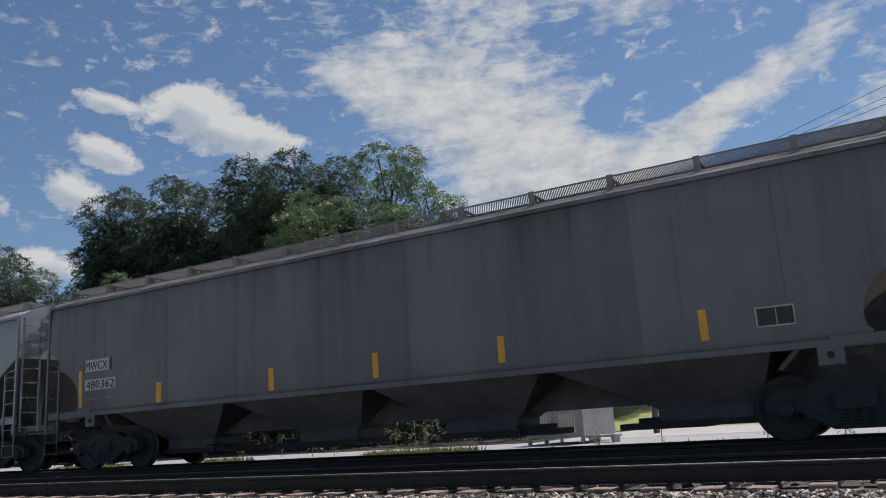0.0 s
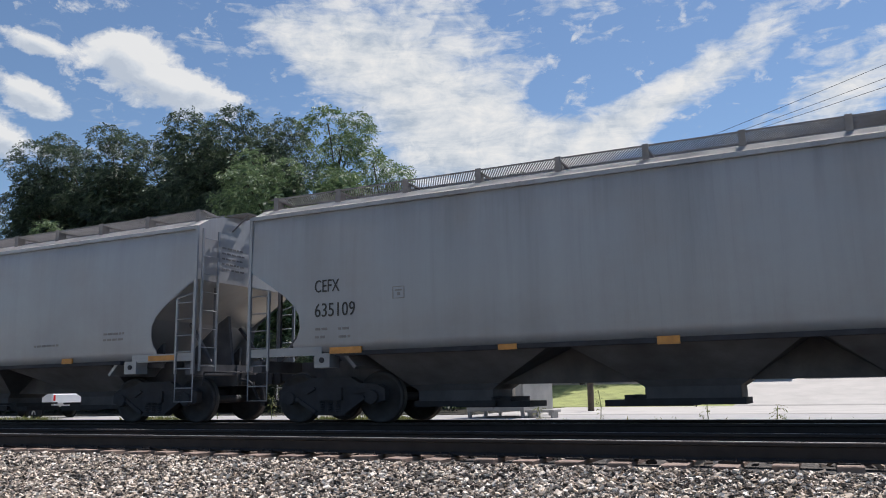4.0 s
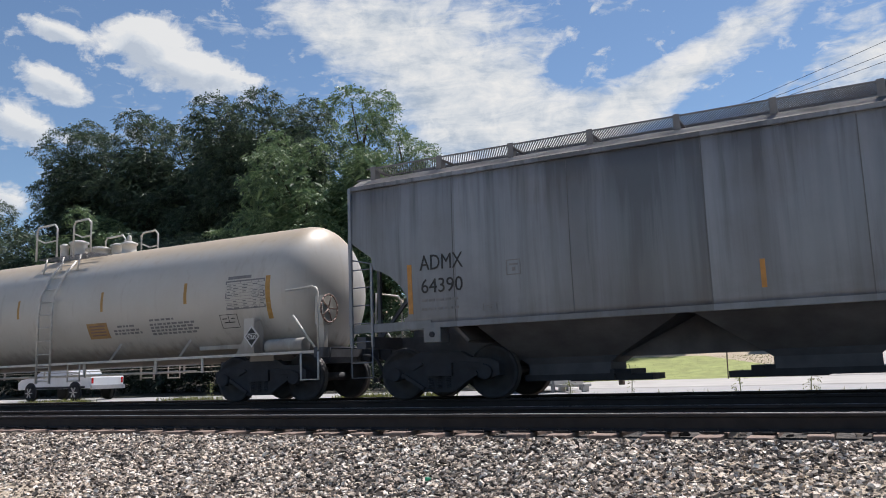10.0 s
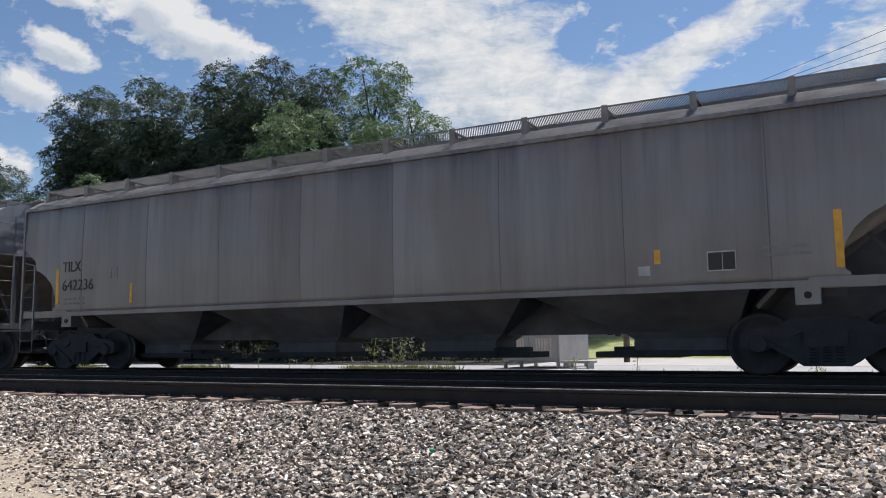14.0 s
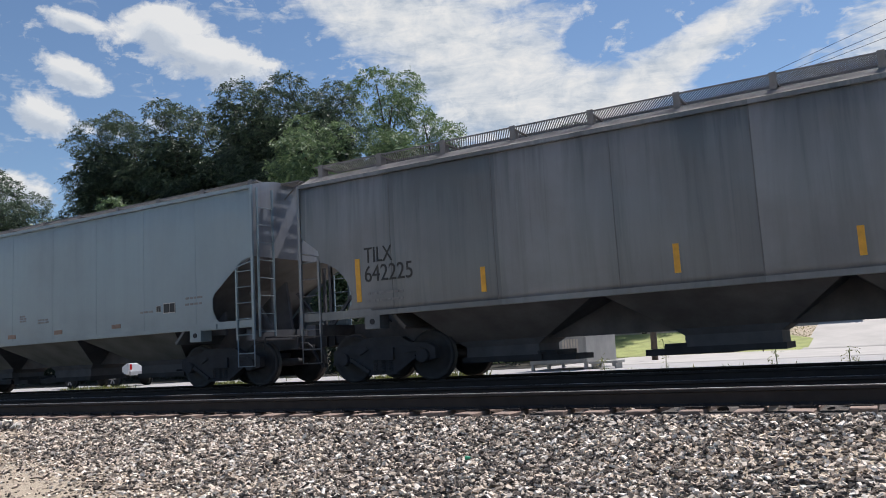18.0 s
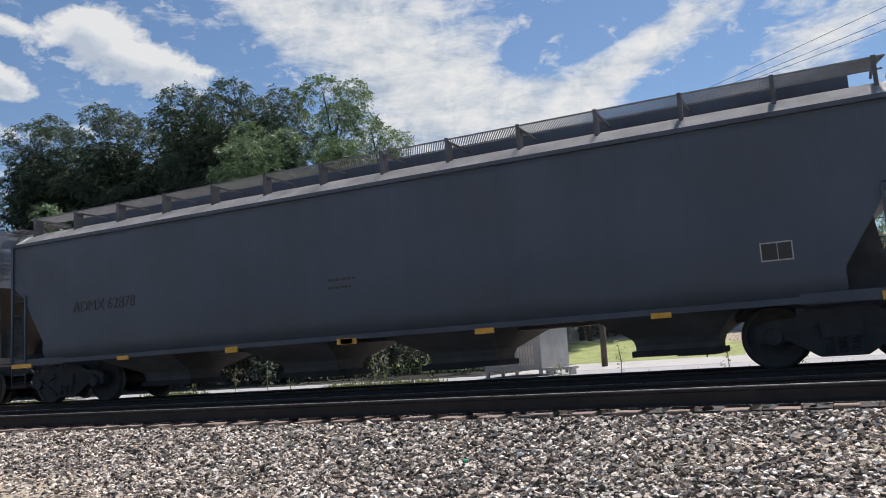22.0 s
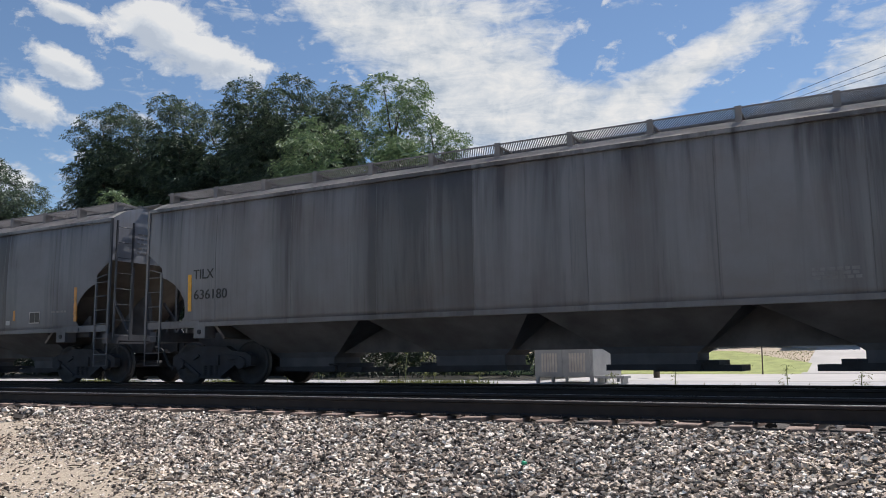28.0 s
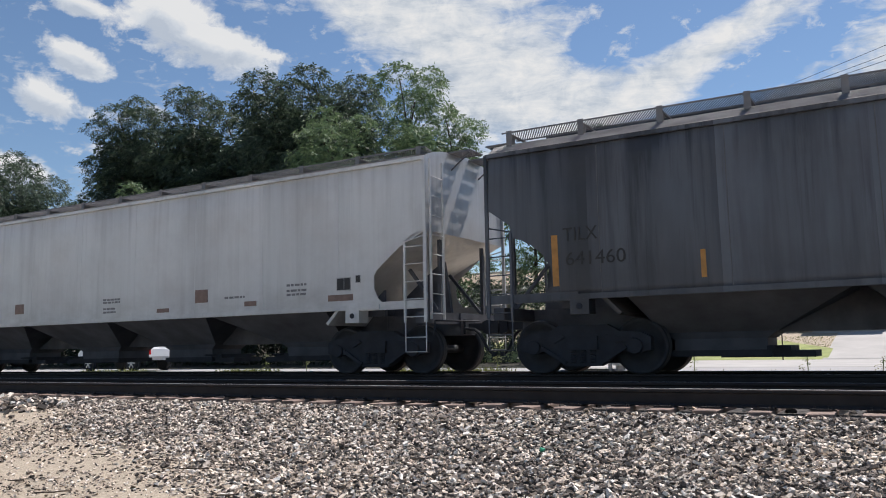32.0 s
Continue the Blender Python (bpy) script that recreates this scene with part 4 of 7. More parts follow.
# kind, place along the side from the middle, height, width, tallness
MARKS = {
    1: [
        ("Y", 6.05, 1.69, 0.15, 0.45),
        ("Y", 2.81, 1.67, 0.16, 0.43),
        ("Y", 0.29, 1.65, 0.16, 0.47),
        ("Y", -2.19, 1.61, 0.17, 0.47),
        ("Y", -5.39, 1.60, 0.21, 0.47),
        ("Y", -8.03, 1.84, 0.15, 0.83),
        ("D", 7.02, 1.70, 0.51, 0.28),
        ("P", -7.44, 2.34, 0.86, 0.27),
        ("T:MWCX", -7.46, 2.34, 0.76, 0.2),
        ("P", -7.33, 1.91, 1.06, 0.24),
        ("T:480362", -7.33, 1.91, 0.98, 0.19),
        ("G", -7.6, 1.6, 0.4, 0.07),
        ("G", -7.05, 1.6, 0.4, 0.07),
        ("B", -6.1, 2.12, 0.24, 0.24),
    ],
    2: [
        ("O", 7.35, 1.21, 0.87, 0.12),
        ("O", 4.46, 1.21, 0.41, 0.09),
        ("O", 1.24, 1.21, 0.39, 0.11),
        ("O", -1.90, 1.21, 0.43, 0.12),
        ("O", -4.39, 1.21, 0.41, 0.09),
        ("D", 7.38, 1.58, 0.37, 0.25),
        ("G", 7.87, 1.65, 0.45, 0.15),
        ("G", 1.39, 1.68, 0.42, 0.27),
        ("G", 6.35, 1.78, 0.80, 0.08),
        ("T:CEFX", -7.80, 2.43, 0.52, 0.23),
        ("T:635109", -7.64, 2.00, 0.84, 0.25),
        ("O", -7.40, 1.27, 0.86, 0.11),
        ("G", -7.93, 1.66, 0.25, 0.08),
        ("G", -7.96, 1.52, 0.21, 0.08),
        ("G", -7.44, 1.65, 0.27, 0.07),
        ("G", -7.44, 1.51, 0.25, 0.08),
        ("B", -6.35, 2.21, 0.23, 0.21),
    ],
    3: [
        ("O", -5.02, 1.26, 0.39, 0.10),
        ("O", -2.46, 1.28, 0.41, 0.10),
        ("O", 0.38, 1.29, 0.42, 0.10),
        ("O", 3.03, 1.27, 0.42, 0.11),
        ("O", 5.81, 1.29, 0.40, 0.11),
        ("O", 8.48, 1.27, 0.91, 0.10),
        ("T:CEFX", -7.71, 2.44, 0.77, 0.26),
        ("T:635293", -7.54, 2.04, 1.03, 0.26),
        ("B", -5.73, 2.25, 0.25, 0.24),
        ("G", -7.62, 1.70, 0.82, 0.06),
        ("G", -7.62, 1.57, 0.85, 0.06),
        ("B", -6.63, 1.56, 0.25, 0.13),
        ("G", 7.13, 1.81, 0.61, 0.06),
        ("G", 7.12, 1.69, 0.61, 0.06),
        ("G", 5.10, 1.64, 0.77, 0.06),
        ("G", 0.15, 1.55, 0.41, 0.19),
        ("G", 2.68, 1.48, 0.34, 0.14),
        ("G", -2.48, 1.48, 0.79, 0.06),
    ],
    4: [
        ("O", 5.66, 1.70, 0.12, 0.38),
        ("O", 2.50, 1.71, 0.12, 0.40),
        ("O", 0.05, 1.71, 0.14, 0.43),
        ("O", -2.38, 1.70, 0.09, 0.40),
        ("O", -8.07, 1.90, 0.12, 0.85),
        ("O", 8.11, 2.15, 0.16, 1.29),
        ("D", 6.61, 1.64, 0.44, 0.26),
        ("T:ADMX", -7.45, 2.34, 0.83, 0.27),
        ("T:64390", -7.45, 1.94, 0.79, 0.25),
        ("B", -6.13, 2.12, 0.25, 0.25),
        ("B", -6.58, 1.51, 0.25, 0.12),
        ("G", -7.48, 1.69, 0.73, 0.07),
        ("G", -7.49, 1.54, 0.73, 0.07),
        ("W", 5.39, 1.57, 0.24, 0.16),
        ("G", 3.70, 1.61, 0.37, 0.20),
        ("G", 4.79, 1.54, 0.32, 0.11),
    ],
    6: [
        ("Y", 8.07, 1.86, 0.14, 0.78),
        ("D", 6.55, 1.64, 0.40, 0.29),
        ("Y", 5.64, 1.75, 0.12, 0.21),
        ("W", 5.44, 1.55, 0.23, 0.14),
        ("G", 7.41, 1.80, 0.63, 0.06),
        ("G", 7.41, 1.69, 0.63, 0.06),
        ("T:TILX", -7.53, 2.34, 0.61, 0.24),
        ("T:642236", -7.32, 1.92, 1.04, 0.25),
        ("Y", -8.02, 1.90, 0.14, 0.79),
        ("Y", -5.59, 1.67, 0.10, 0.43),
        ("B", -6.13, 2.13, 0.21, 0.24),
        ("G", -7.45, 1.61, 0.73, 0.07),
        ("G", -7.46, 1.50, 0.73, 0.07),
    ],
    7: [
        ("Y", -5.45, 1.67, 0.12, 0.42),
        ("Y", -2.23, 1.69, 0.12, 0.44),
        ("Y", 0.21, 1.67, 0.12, 0.40),
        ("Y", 2.63, 1.68, 0.14, 0.40),
        ("Y", 5.84, 1.68, 0.12, 0.39),
        ("Y", 8.18, 1.90, 0.18, 0.82),
        ("D", 6.68, 1.64, 0.43, 0.27),
        ("W", 5.59, 1.57, 0.26, 0.16),
        ("G", 7.57, 1.77, 0.65, 0.05),
        ("G", 7.57, 1.67, 0.65, 0.06),
        ("G", 3.89, 1.59, 0.36, 0.25),
        ("T:TILX", -7.55, 2.33, 0.61, 0.29),
        ("T:642225", -7.35, 1.99, 1.03, 0.31),
        ("Y", -8.02, 1.88, 0.15, 0.79),
        ("G", -7.44, 1.62, 0.77, 0.08),
        ("G", -7.45, 1.49, 0.76, 0.08),
    ],
    8: [
        ("R", 3.11, 1.46, 0.40, 0.09),
        ("R", 1.02, 1.45, 0.40, 0.10),
        ("R", -0.83, 1.44, 0.42, 0.10),
        ("R", -3.36, 1.44, 0.38, 0.09),
        ("R", -5.21, 1.45, 0.87, 0.12),
        ("T:FURX", -5.05, 2.72, 0.79, 0.32),
        ("T:855267", -4.79, 2.20, 1.25, 0.40),
        ("D", 4.84, 1.75, 0.37, 0.22),
        ("D", 4.51, 1.75, 0.14, 0.14),
        ("G", 5.59, 1.91, 0.49, 0.07),
        ("G", 5.58, 1.78, 0.50, 0.06),
        ("G", 4.12, 1.71, 0.41, 0.07),
        ("B", -3.56, 2.50, 0.19, 0.20),
        ("G", -4.72, 1.70, 1.42, 0.12),
        ("G", -0.37, 1.86, 0.26, 0.18),
        ("G", 0.44, 1.75, 0.42, 0.13),
    ],
    9: [
        ("y", -8.61, 0.88, 0.84, 0.09),
        ("y", -5.51, 0.89, 0.41, 0.08),
        ("y", -2.65, 0.88, 0.40, 0.11),
        ("y", -0.09, 0.87, 0.42, 0.10),
        ("y", 8.65, 0.92, 0.83, 0.12),
        ("y", 5.44, 0.88, 0.39, 0.08),
        ("y", 2.60, 0.86, 0.44, 0.09),
        ("y", -0.01, 0.86, 0.43, 0.10),
        ("D", 7.11, 1.65, 0.43, 0.27),
        ("t:ADMX 62878", -6.09, 2.06, 1.83, 0.24),
        ("k", -0.12, 1.98, 0.57, 0.08),
        ("k", -0.17, 1.84, 0.49, 0.07),
    ],
    10: [
        ("Y", 7.76, 1.83, 0.15, 0.77),
        ("RESPO", 2.89, 1.68, 4.22, 1.10),
        ("PIECE", -3.73, 1.86, 4.42, 1.2),
        ("LINDS", 7.09, 1.97, 1.05, 0.19),
        ("S", 5.90, 1.92, 0.58, 0.33),
        ("S", 0.26, 1.92, 0.62, 0.39),
        ("Y", 5.40, 1.57, 0.13, 0.26),
        ("D", 6.23, 1.61, 0.44, 0.29),
        ("G", 7.14, 1.78, 0.60, 0.06),
        ("G", 7.07, 1.63, 0.47, 0.06),
        ("T:TILX", -7.55, 2.30, 0.59, 0.23),
        ("T:640736", -7.34, 1.88, 0.99, 0.25),
        ("Y", -8.03, 1.89, 0.20, 0.82),
        ("G", -7.39, 1.65, 0.78, 0.05),
        ("G", -7.39, 1.52, 0.79, 0.06),
        ("X", -6.55, 1.94, 0.43, 0.63),
    ],
    11: [
        ("T:TILX", -7.41, 2.33, 0.58, 0.21),
        ("T:636180", -7.21, 1.90, 0.94, 0.21),
        ("Y", -7.81, 1.94, 0.14, 0.78),
        ("D", 6.81, 1.58, 0.42, 0.24),
        ("G", 4.58, 1.61, 0.62, 0.18),
        ("Y", 7.72, 1.92, 0.12, 0.85),
    ],
    12: [
        ("O", 7.82, 1.86, 0.13, 0.80),
        ("O", 5.48, 1.67, 0.10, 0.25),
        ("O", 0.02, 1.62, 0.14, 0.42),
        ("O", -2.37, 1.56, 0.10, 0.36),
        ("D", 6.30, 1.60, 0.41, 0.28),
        ("W", 5.23, 1.50, 0.21, 0.11),
        ("G", 7.22, 1.71, 0.54, 0.05),
        ("T:TILX", -7.31, 2.29, 0.59, 0.23),
        ("T:641460", -7.07, 1.89, 1.00, 0.23),
        ("O", -7.76, 1.87, 0.15, 0.84),
        ("O", -5.39, 1.67, 0.10, 0.42),
    ],
    13: [
        ("R", 6.94, 1.47, 0.79, 0.12),
        ("R", 4.60, 1.46, 0.44, 0.10),
        ("R", 1.96, 1.42, 0.52, 0.09),
        ("R", 3.17, 1.68, 0.50, 0.28),
        ("R", -3.44, 1.66, 0.49, 0.25),
        ("D", 7.02, 1.73, 0.34, 0.26),
        ("D", 7.36, 1.81, 0.11, 0.15),
        ("G", 5.84, 1.78, 0.51, 0.06),
        ("G", 5.84, 1.67, 0.51, 0.05),
        ("G", 5.84, 1.59, 0.51, 0.06),
        ("G", 0.19, 1.71, 0.61, 0.13),
        ("G", 0.12, 1.49, 0.45, 0.16),
        ("G", 4.15, 1.61, 0.57, 0.09),
    ],
}


def add_marks(root, marks, side):
    """Tape, data panels, stencils and lettering on the near side."""
    for k, (kind, x, z, w, h) in enumerate(marks):
        y = side(z) - 0.004
        if kind in TAPES:
            bm = bmesh.new()
            if h > 0.6:
                for j in range(5):
                    z0, z1 = z - h / 2 + h * j / 5, z - h / 2 + h * (j + 1) / 5
                    bm_box(bm, x - w * 0.36, x + w * 0.36, side((z0 + z1) / 2) - 0.007, side((z0 + z1) / 2) + 0.02, z0, z1)
            else:
                bm_box(bm, x - w * 0.38, x + w * 0.38, y - 0.003, y + 0.03, z - h / 2, z + h / 2)
            part(TAPES[kind][0], bm, TAPES[kind][1], root)
        elif kind == "D":
            bm = bmesh.new()
            bm_box(bm, x - w / 2, x + w / 2, y - 0.002, y + 0.03, z - h / 2, z + h / 2)
            panel = part("data_panel", bm, M_BLACKPAINT, root, "black data panel with a pale border")
            bm = bmesh.new()
            for a, b, c, d in ((-0.5, 0.5, 0.43, 0.5), (-0.5, 0.5, -0.5, -0.43), (-0.5, -0.46, -0.5, 0.5), (0.46, 0.5, -0.5, 0.5), (0.02, 0.04, -0.5, 0.5)):
                bm_box(bm, x + a * w, x + b * w, y - 0.005, y - 0.003, z + c * h, z + d * h)
            part("border", bm, M_GREYPALE, panel)
        elif kind == "P":
            bm = bmesh.new()
            bm_box(bm, x - w / 2, x + w / 2, y - 0.001, y + 0.03, z - h / 2, z + h / 2)
            plate = part("number_plate_field", bm, M_GREYPALE, root, "pale painted field behind black letters")
            if w < 1.0:
                for x0, x1 in ((x - w / 2 - 0.04, x - w / 2), (x + w / 2, x + w / 2 + 0.09)):
                    bm = bmesh.new()
                    bm_box(bm, x0, x1, y - 0.002, y + 0.03, z - h / 2, z + h / 2)
                    part("border", bm, M_BLACKPAINT, plate)
        elif kind == "B":
            bm = bmesh.new()
            for a, b, c, d in ((-0.5, 0.5, 0.44, 0.5), (-0.5, 0.5, -0.5, -0.44), (-0.5, -0.44, -0.5, 0.5), (0.44, 0.5, -0.5, 0.5), (-0.3, 0.3, 0.12, 0.24), (-0.1, 0.12, -0.25, 0.0)):
                bm_box(bm, x + a * w, x + b * w, y - 0.002, y + 0.006, z + c * h, z + d * h)
            part("stencil_box", bm, M_GREYPAINT, root)
        elif kind in ("G", "k"):
            rnd = random.Random(k)
            rows = max(1, round(h / 0.07))
            bm = bmesh.new()
            for r in range(rows):
                zz = z + h / 2 - (r + 0.5) * h / rows
                a = x - w / 2
                while a < x + w / 2 - 0.03:
                    b = min(x + w / 2, a + rnd.uniform(0.05, 0.16))
                    bm_box(bm, a, b, side(zz) - 0.006, side(zz) + 0.01, zz - 0.022, zz + 0.022)
                    a = b + 0.03
            tagged(part("stencil_text", bm, M_GREYPAINT if kind == "G" else M_BLACKPAINT, root), kind="stuff")
        elif kind[:2] in ("T:", "t:"):
            me = text_mesh(kind[2:], h, bold=0.0)
            xs = [v.co.x for v in me.vertices]
            me.transform(Matrix.Diagonal((w / (max(xs) - min(xs)), 1, 1, 1)))
            me.transform(Matrix.Translation((-min(xs) * w / (max(xs) - min(xs)), 0, 0)))
            part("lettering", mesh_with(me, M_BLACKPAINT), None, root, "black stencilled letters", Matrix.Translation((x - w / 2, y - 0.004, z - h / 2)))
        elif kind == "RESPO":
            spray_word(root, x, y, z, w, h)
        elif kind == "PIECE":
            spray_piece(root, x, y, z, w, h)
        elif kind in ("LINDS", "S", "X"):
            spray_strokes(root, kind, x, y, z, w, h)


BLOCKS = {
    # block letters as closed outlines in a unit square
    "R": [[(0, 0), (0, 1), (0.62, 1), (0.92, 0.88), (1, 0.7), (0.93, 0.52), (0.72, 0.42), (1, 0), (0.7, 0), (0.48, 0.36), (0.34, 0.36), (0.34, 0)], [(0.34, 0.56), (0.56, 0.58), (0.64, 0.7), (0.56, 0.8), (0.34, 0.8)]],
    "E": [[(0, 0), (0, 1), (0.8, 1), (0.8, 0.58), (0.6, 0.58), (0.6, 0.78), (0.3, 0.78), (0.3, 0.4), (0.87, 0.4), (0.87, 0.2), (0.42, 0.2), (0.42, 0.14), (1, 0.14), (1, 0)]],
    "S": [[(0.05, 0), (0.1, 0.12), (0.05, 0.5), (0.34, 0.5), (0.45, 0.16), (0.72, 0.16), (0.3, 0.60), (0.04, 0.74), (0, 0.85), (0.08, 0.96), (0.3, 1), (0.75, 1), (0.75, 0.77), (0.38, 0.74), (1.0, 0.2), (1.0, 0)]],
    "P": [[(0.06, 0), (0, 1), (0.6, 1), (0.9, 0.9), (1, 0.68), (0.9, 0.46), (0.66, 0.36), (0.42, 0.34), (0.42, 0)], [(0.36, 0.54), (0.56, 0.56), (0.66, 0.68), (0.56, 0.8), (0.32, 0.8)]],
    "O": [[(0, 0), (0.04, 0.5), (0.18, 0.82), (0.45, 1), (0.72, 0.9), (0.94, 0.56), (1, 0)], [(0.36, 0.06), (0.44, 0.5), (0.52, 0.58), (0.64, 0.4), (0.66, 0.06)]],
}


def flat_shape(bm, outline, x, y, z, sx, sz):
    pts = [Vector((x + a * sx, y, z + b * sz)) for a, b in outline]
    vs = [bm.verts.new(p) for p in pts]
    for tri in tessellate_polygon([pts]):
        bm.faces.new([vs[k] for k in tri])


def flat_line(bm, a, b, wide, y):
    a, b = Vector((a[0], y, a[1])), Vector((b[0], y, b[1]))
    d = (b - a).normalized()
    o = Vector((-d.z, 0, d.x)) * wide / 2
    bm.faces.new([bm.verts.new(p) for p in (a - o - d * wide * 0.3, b - o + d * wide * 0.3, b + o + d * wide * 0.3, a + o - d * wide * 0.3)])


def spray_word(root, x, y, z, w, h):
    """Big silver block letters with a black line round them."""
    for ch, at, wide, tall in (("R", 0.0, 0.165, 0.83), ("E", 0.193, 0.16, 0.84), ("S", 0.355, 0.262, 0.87), ("P", 0.585, 0.195, 0.93), ("O", 0.782, 0.212, 0.75)):
        x0, hh, sx = x - w / 2 + at * w, h * tall, wide * w
        bm = bmesh.new()
        flat_shape(bm, BLOCKS[ch][0], x0, y - 0.006, z - h / 2, sx, hh)
        let = part("spray_letter", bm, M_SILVER, root, "silver spray-painted block letter")
        bm = bmesh.new()
        for j, ring in enumerate(BLOCKS[ch]):
            pts = [(x0 + a * sx, z - h / 2 + b * hh) for a, b in ring]
            for i in range(len(pts)):
                flat_line(bm, pts[i], pts[(i + 1) % len(pts)], 0.022, y - 0.010 - 0.0004 * (i % 3))
        part("outline", bm, M_BLACKPAINT, let)
        if len(BLOCKS[ch]) > 1:
            bm = bmesh.new()
            flat_shape(bm, BLOCKS[ch][1], x0, y - 0.008, z - h / 2, sx, hh)
            part("inner_field", bm, M_GREYPAINT, let)


STROKES = {
    "LINDS": [(0.02, 0.8, 0.04, 0.05, 0.02), (0.04, 0.05, 0.14, 0.15, 0.02), (0.2, 0.6, 0.2, 0.1, 0.02), (0.28, 0.7, 0.28, 0.1, 0.02), (0.28, 0.7, 0.4, 0.15, 0.02), (0.4, 0.7, 0.4, 0.15, 0.02), (0.48, 0.75, 0.48, 0.2, 0.02), (0.48, 0.75, 0.6, 0.45, 0.02), (0.6, 0.45, 0.48, 0.2, 0.02),
              (0.76, 0.8, 0.66, 0.65, 0.02), (0.66, 0.65, 0.76, 0.4, 0.02), (0.76, 0.4, 0.66, 0.25, 0.02), (0.83, 0.28, 0.84, 0.26, 0.025), (0.90, 0.3, 0.91, 0.28, 0.025), (0.97, 0.32, 0.98, 0.3, 0.025)],
    "S": [(0.05, 0.6, 0.12, 0.2, 0.02), (0.12, 0.2, 0.2, 0.7, 0.02), (0.2, 0.7, 0.26, 0.3, 0.02), (0.3, 0.5, 0.44, 0.62, 0.02), (0.36, 0.2, 0.42, 0.85, 0.02), (0.44, 0.62, 0.56, 0.25, 0.02), (0.56, 0.25, 0.66, 0.95, 0.02),
          (0.66, 0.95, 0.84, 0.2, 0.02), (0.52, 0.4, 0.95, 0.35, 0.02), (0.7, 0.1, 0.9, 0.14, 0.02), (0.86, 0.5, 0.97, 0.22, 0.02)],
    "X": [(0.1, 0.9, 0.5, 0.2, 0.05), (0.6, 0.95, 0.2, 0.1, 0.05), (0.3, 0.7, 0.9, 0.6, 0.05), (0.2, 0.4, 0.95, 0.35, 0.04), (0.8, 0.9, 0.7, 0.1, 0.04), (0.1, 0.15, 0.9, 0.1, 0.04)],
}


def spray_strokes(root, kind, x, y, z, w, h):
    x0, z0 = x - w / 2, z - h / 2
    for j, (a, b, c, d, wide) in enumerate(STROKES[kind]):
        p, q = (x0 + a * w, z0 + b * h), (x0 + c * w, z0 + d * h)
        bm = bmesh.new()
        flat_line(bm, p, q, {"X": 0.035, "S": 0.022}.get(kind, 0.042), y - 0.007 - 0.0003 * j)
        part("spray_stroke", bm, M_REDSPRAY if kind == "X" else M_BLACKPAINT, root)


# a wild-style piece: grey ground, black and red fields, then silver strokes with a thin black line round each
PIECE_GROUND = [(0.0, 0.93), (0.05, 0.9), (0.12, 0.84), (0.21, 0.96), (0.36, 0.95), (0.48, 0.97), (0.6, 0.98), (0.74, 0.96), (0.755, 0.8), (0.87, 0.7), (0.86, 0.28), (0.965, 0.23), (1.0, 0.0), (0.055, 0.0)]
PIECE_BLACK = [
    [(0.015, 0.85), (0.05, 0.74), (0.1, 0.13), (0.055, 0.15)],
    [(0.75, 0.77), (0.83, 0.72), (0.79, 0.24), (0.82, 0.1), (0.73, 0.12), (0.71, 0.3)],
    [(0.83, 0.27), (0.89, 0.26), (0.91, 0.09), (0.84, 0.1)],
    [(0.645, 0.92), (0.69, 0.92), (0.665, 0.6), (0.64, 0.66)],
    [(0.4, 0.57), (0.45, 0.7), (0.47, 0.62), (0.42, 0.5)],
    [(0.23, 0.84), (0.29, 0.82), (0.37, 0.42), (0.33, 0.3)],
]
PIECE_RED = [
    [(0.215, 0.99), (0.36, 1.0), (0.39, 0.83), (0.36, 0.955), (0.215, 0.965)],
    [(0.375, 0.98), (0.46, 1.0), (0.49, 0.88), (0.41, 0.78)],
    [(0.75, 0.98), (0.79, 0.95), (0.85, 0.8), (0.765, 0.82)],
    [(0.872, 0.7), (0.885, 0.7), (0.875, 0.3), (0.862, 0.3)],
    [(0.42, 0.42), (0.47, 0.4), (0.48, 0.33), (0.43, 0.29)],
    [(0.92, 0.52), (0.97, 0.5), (0.965, 0.38), (0.93, 0.4)],
]
PIECE_SILVER = [
    [(0.0, 0.94), (0.05, 0.93), (0.12, 0.62), (0.205, 0.24), (0.14, 0.37), (0.025, 0.83)],
    [(0.06, 0.5), (0.18, 0.03), (0.125, 0.01), (0.07, 0.34)],
    [(0.115, 0.86), (0.21, 0.86), (0.335, 0.02), (0.285, 0.01), (0.175, 0.77)],
    [(0.21, 0.97), (0.365, 0.96), (0.43, 0.73), (0.39, 0.62), (0.315, 0.88), (0.22, 0.93)],
    [(0.4, 0.73), (0.485, 0.83), (0.515, 0.65), (0.595, 0.43), (0.635, 0.01), (0.57, 0.0), (0.54, 0.41), (0.46, 0.67)],
    [(0.475, 0.94), (0.595, 0.98), (0.655, 0.6), (0.625, 0.5), (0.545, 0.94)],
    [(0.685, 0.96), (0.745, 0.96), (0.725, 0.78), (0.68, 0.48), (0.66, 0.58)],
    [(0.82, 0.74), (0.87, 0.7), (0.855, 0.28), (0.825, 0.1), (0.795, 0.25)],
    [(0.895, 0.24), (0.968, 0.23), (1.0, 0.0), (0.945, 0.01), (0.93, 0.14)],
    [(0.7, 0.22), (0.735, 0.33), (0.72, 0.16), (0.775, 0.0), (0.735, 0.0)],
    [(0.29, 0.58), (0.36, 0.4), (0.38, 0.23), (0.44, 0.02), (0.42, 0.0), (0.34, 0.37)],
]


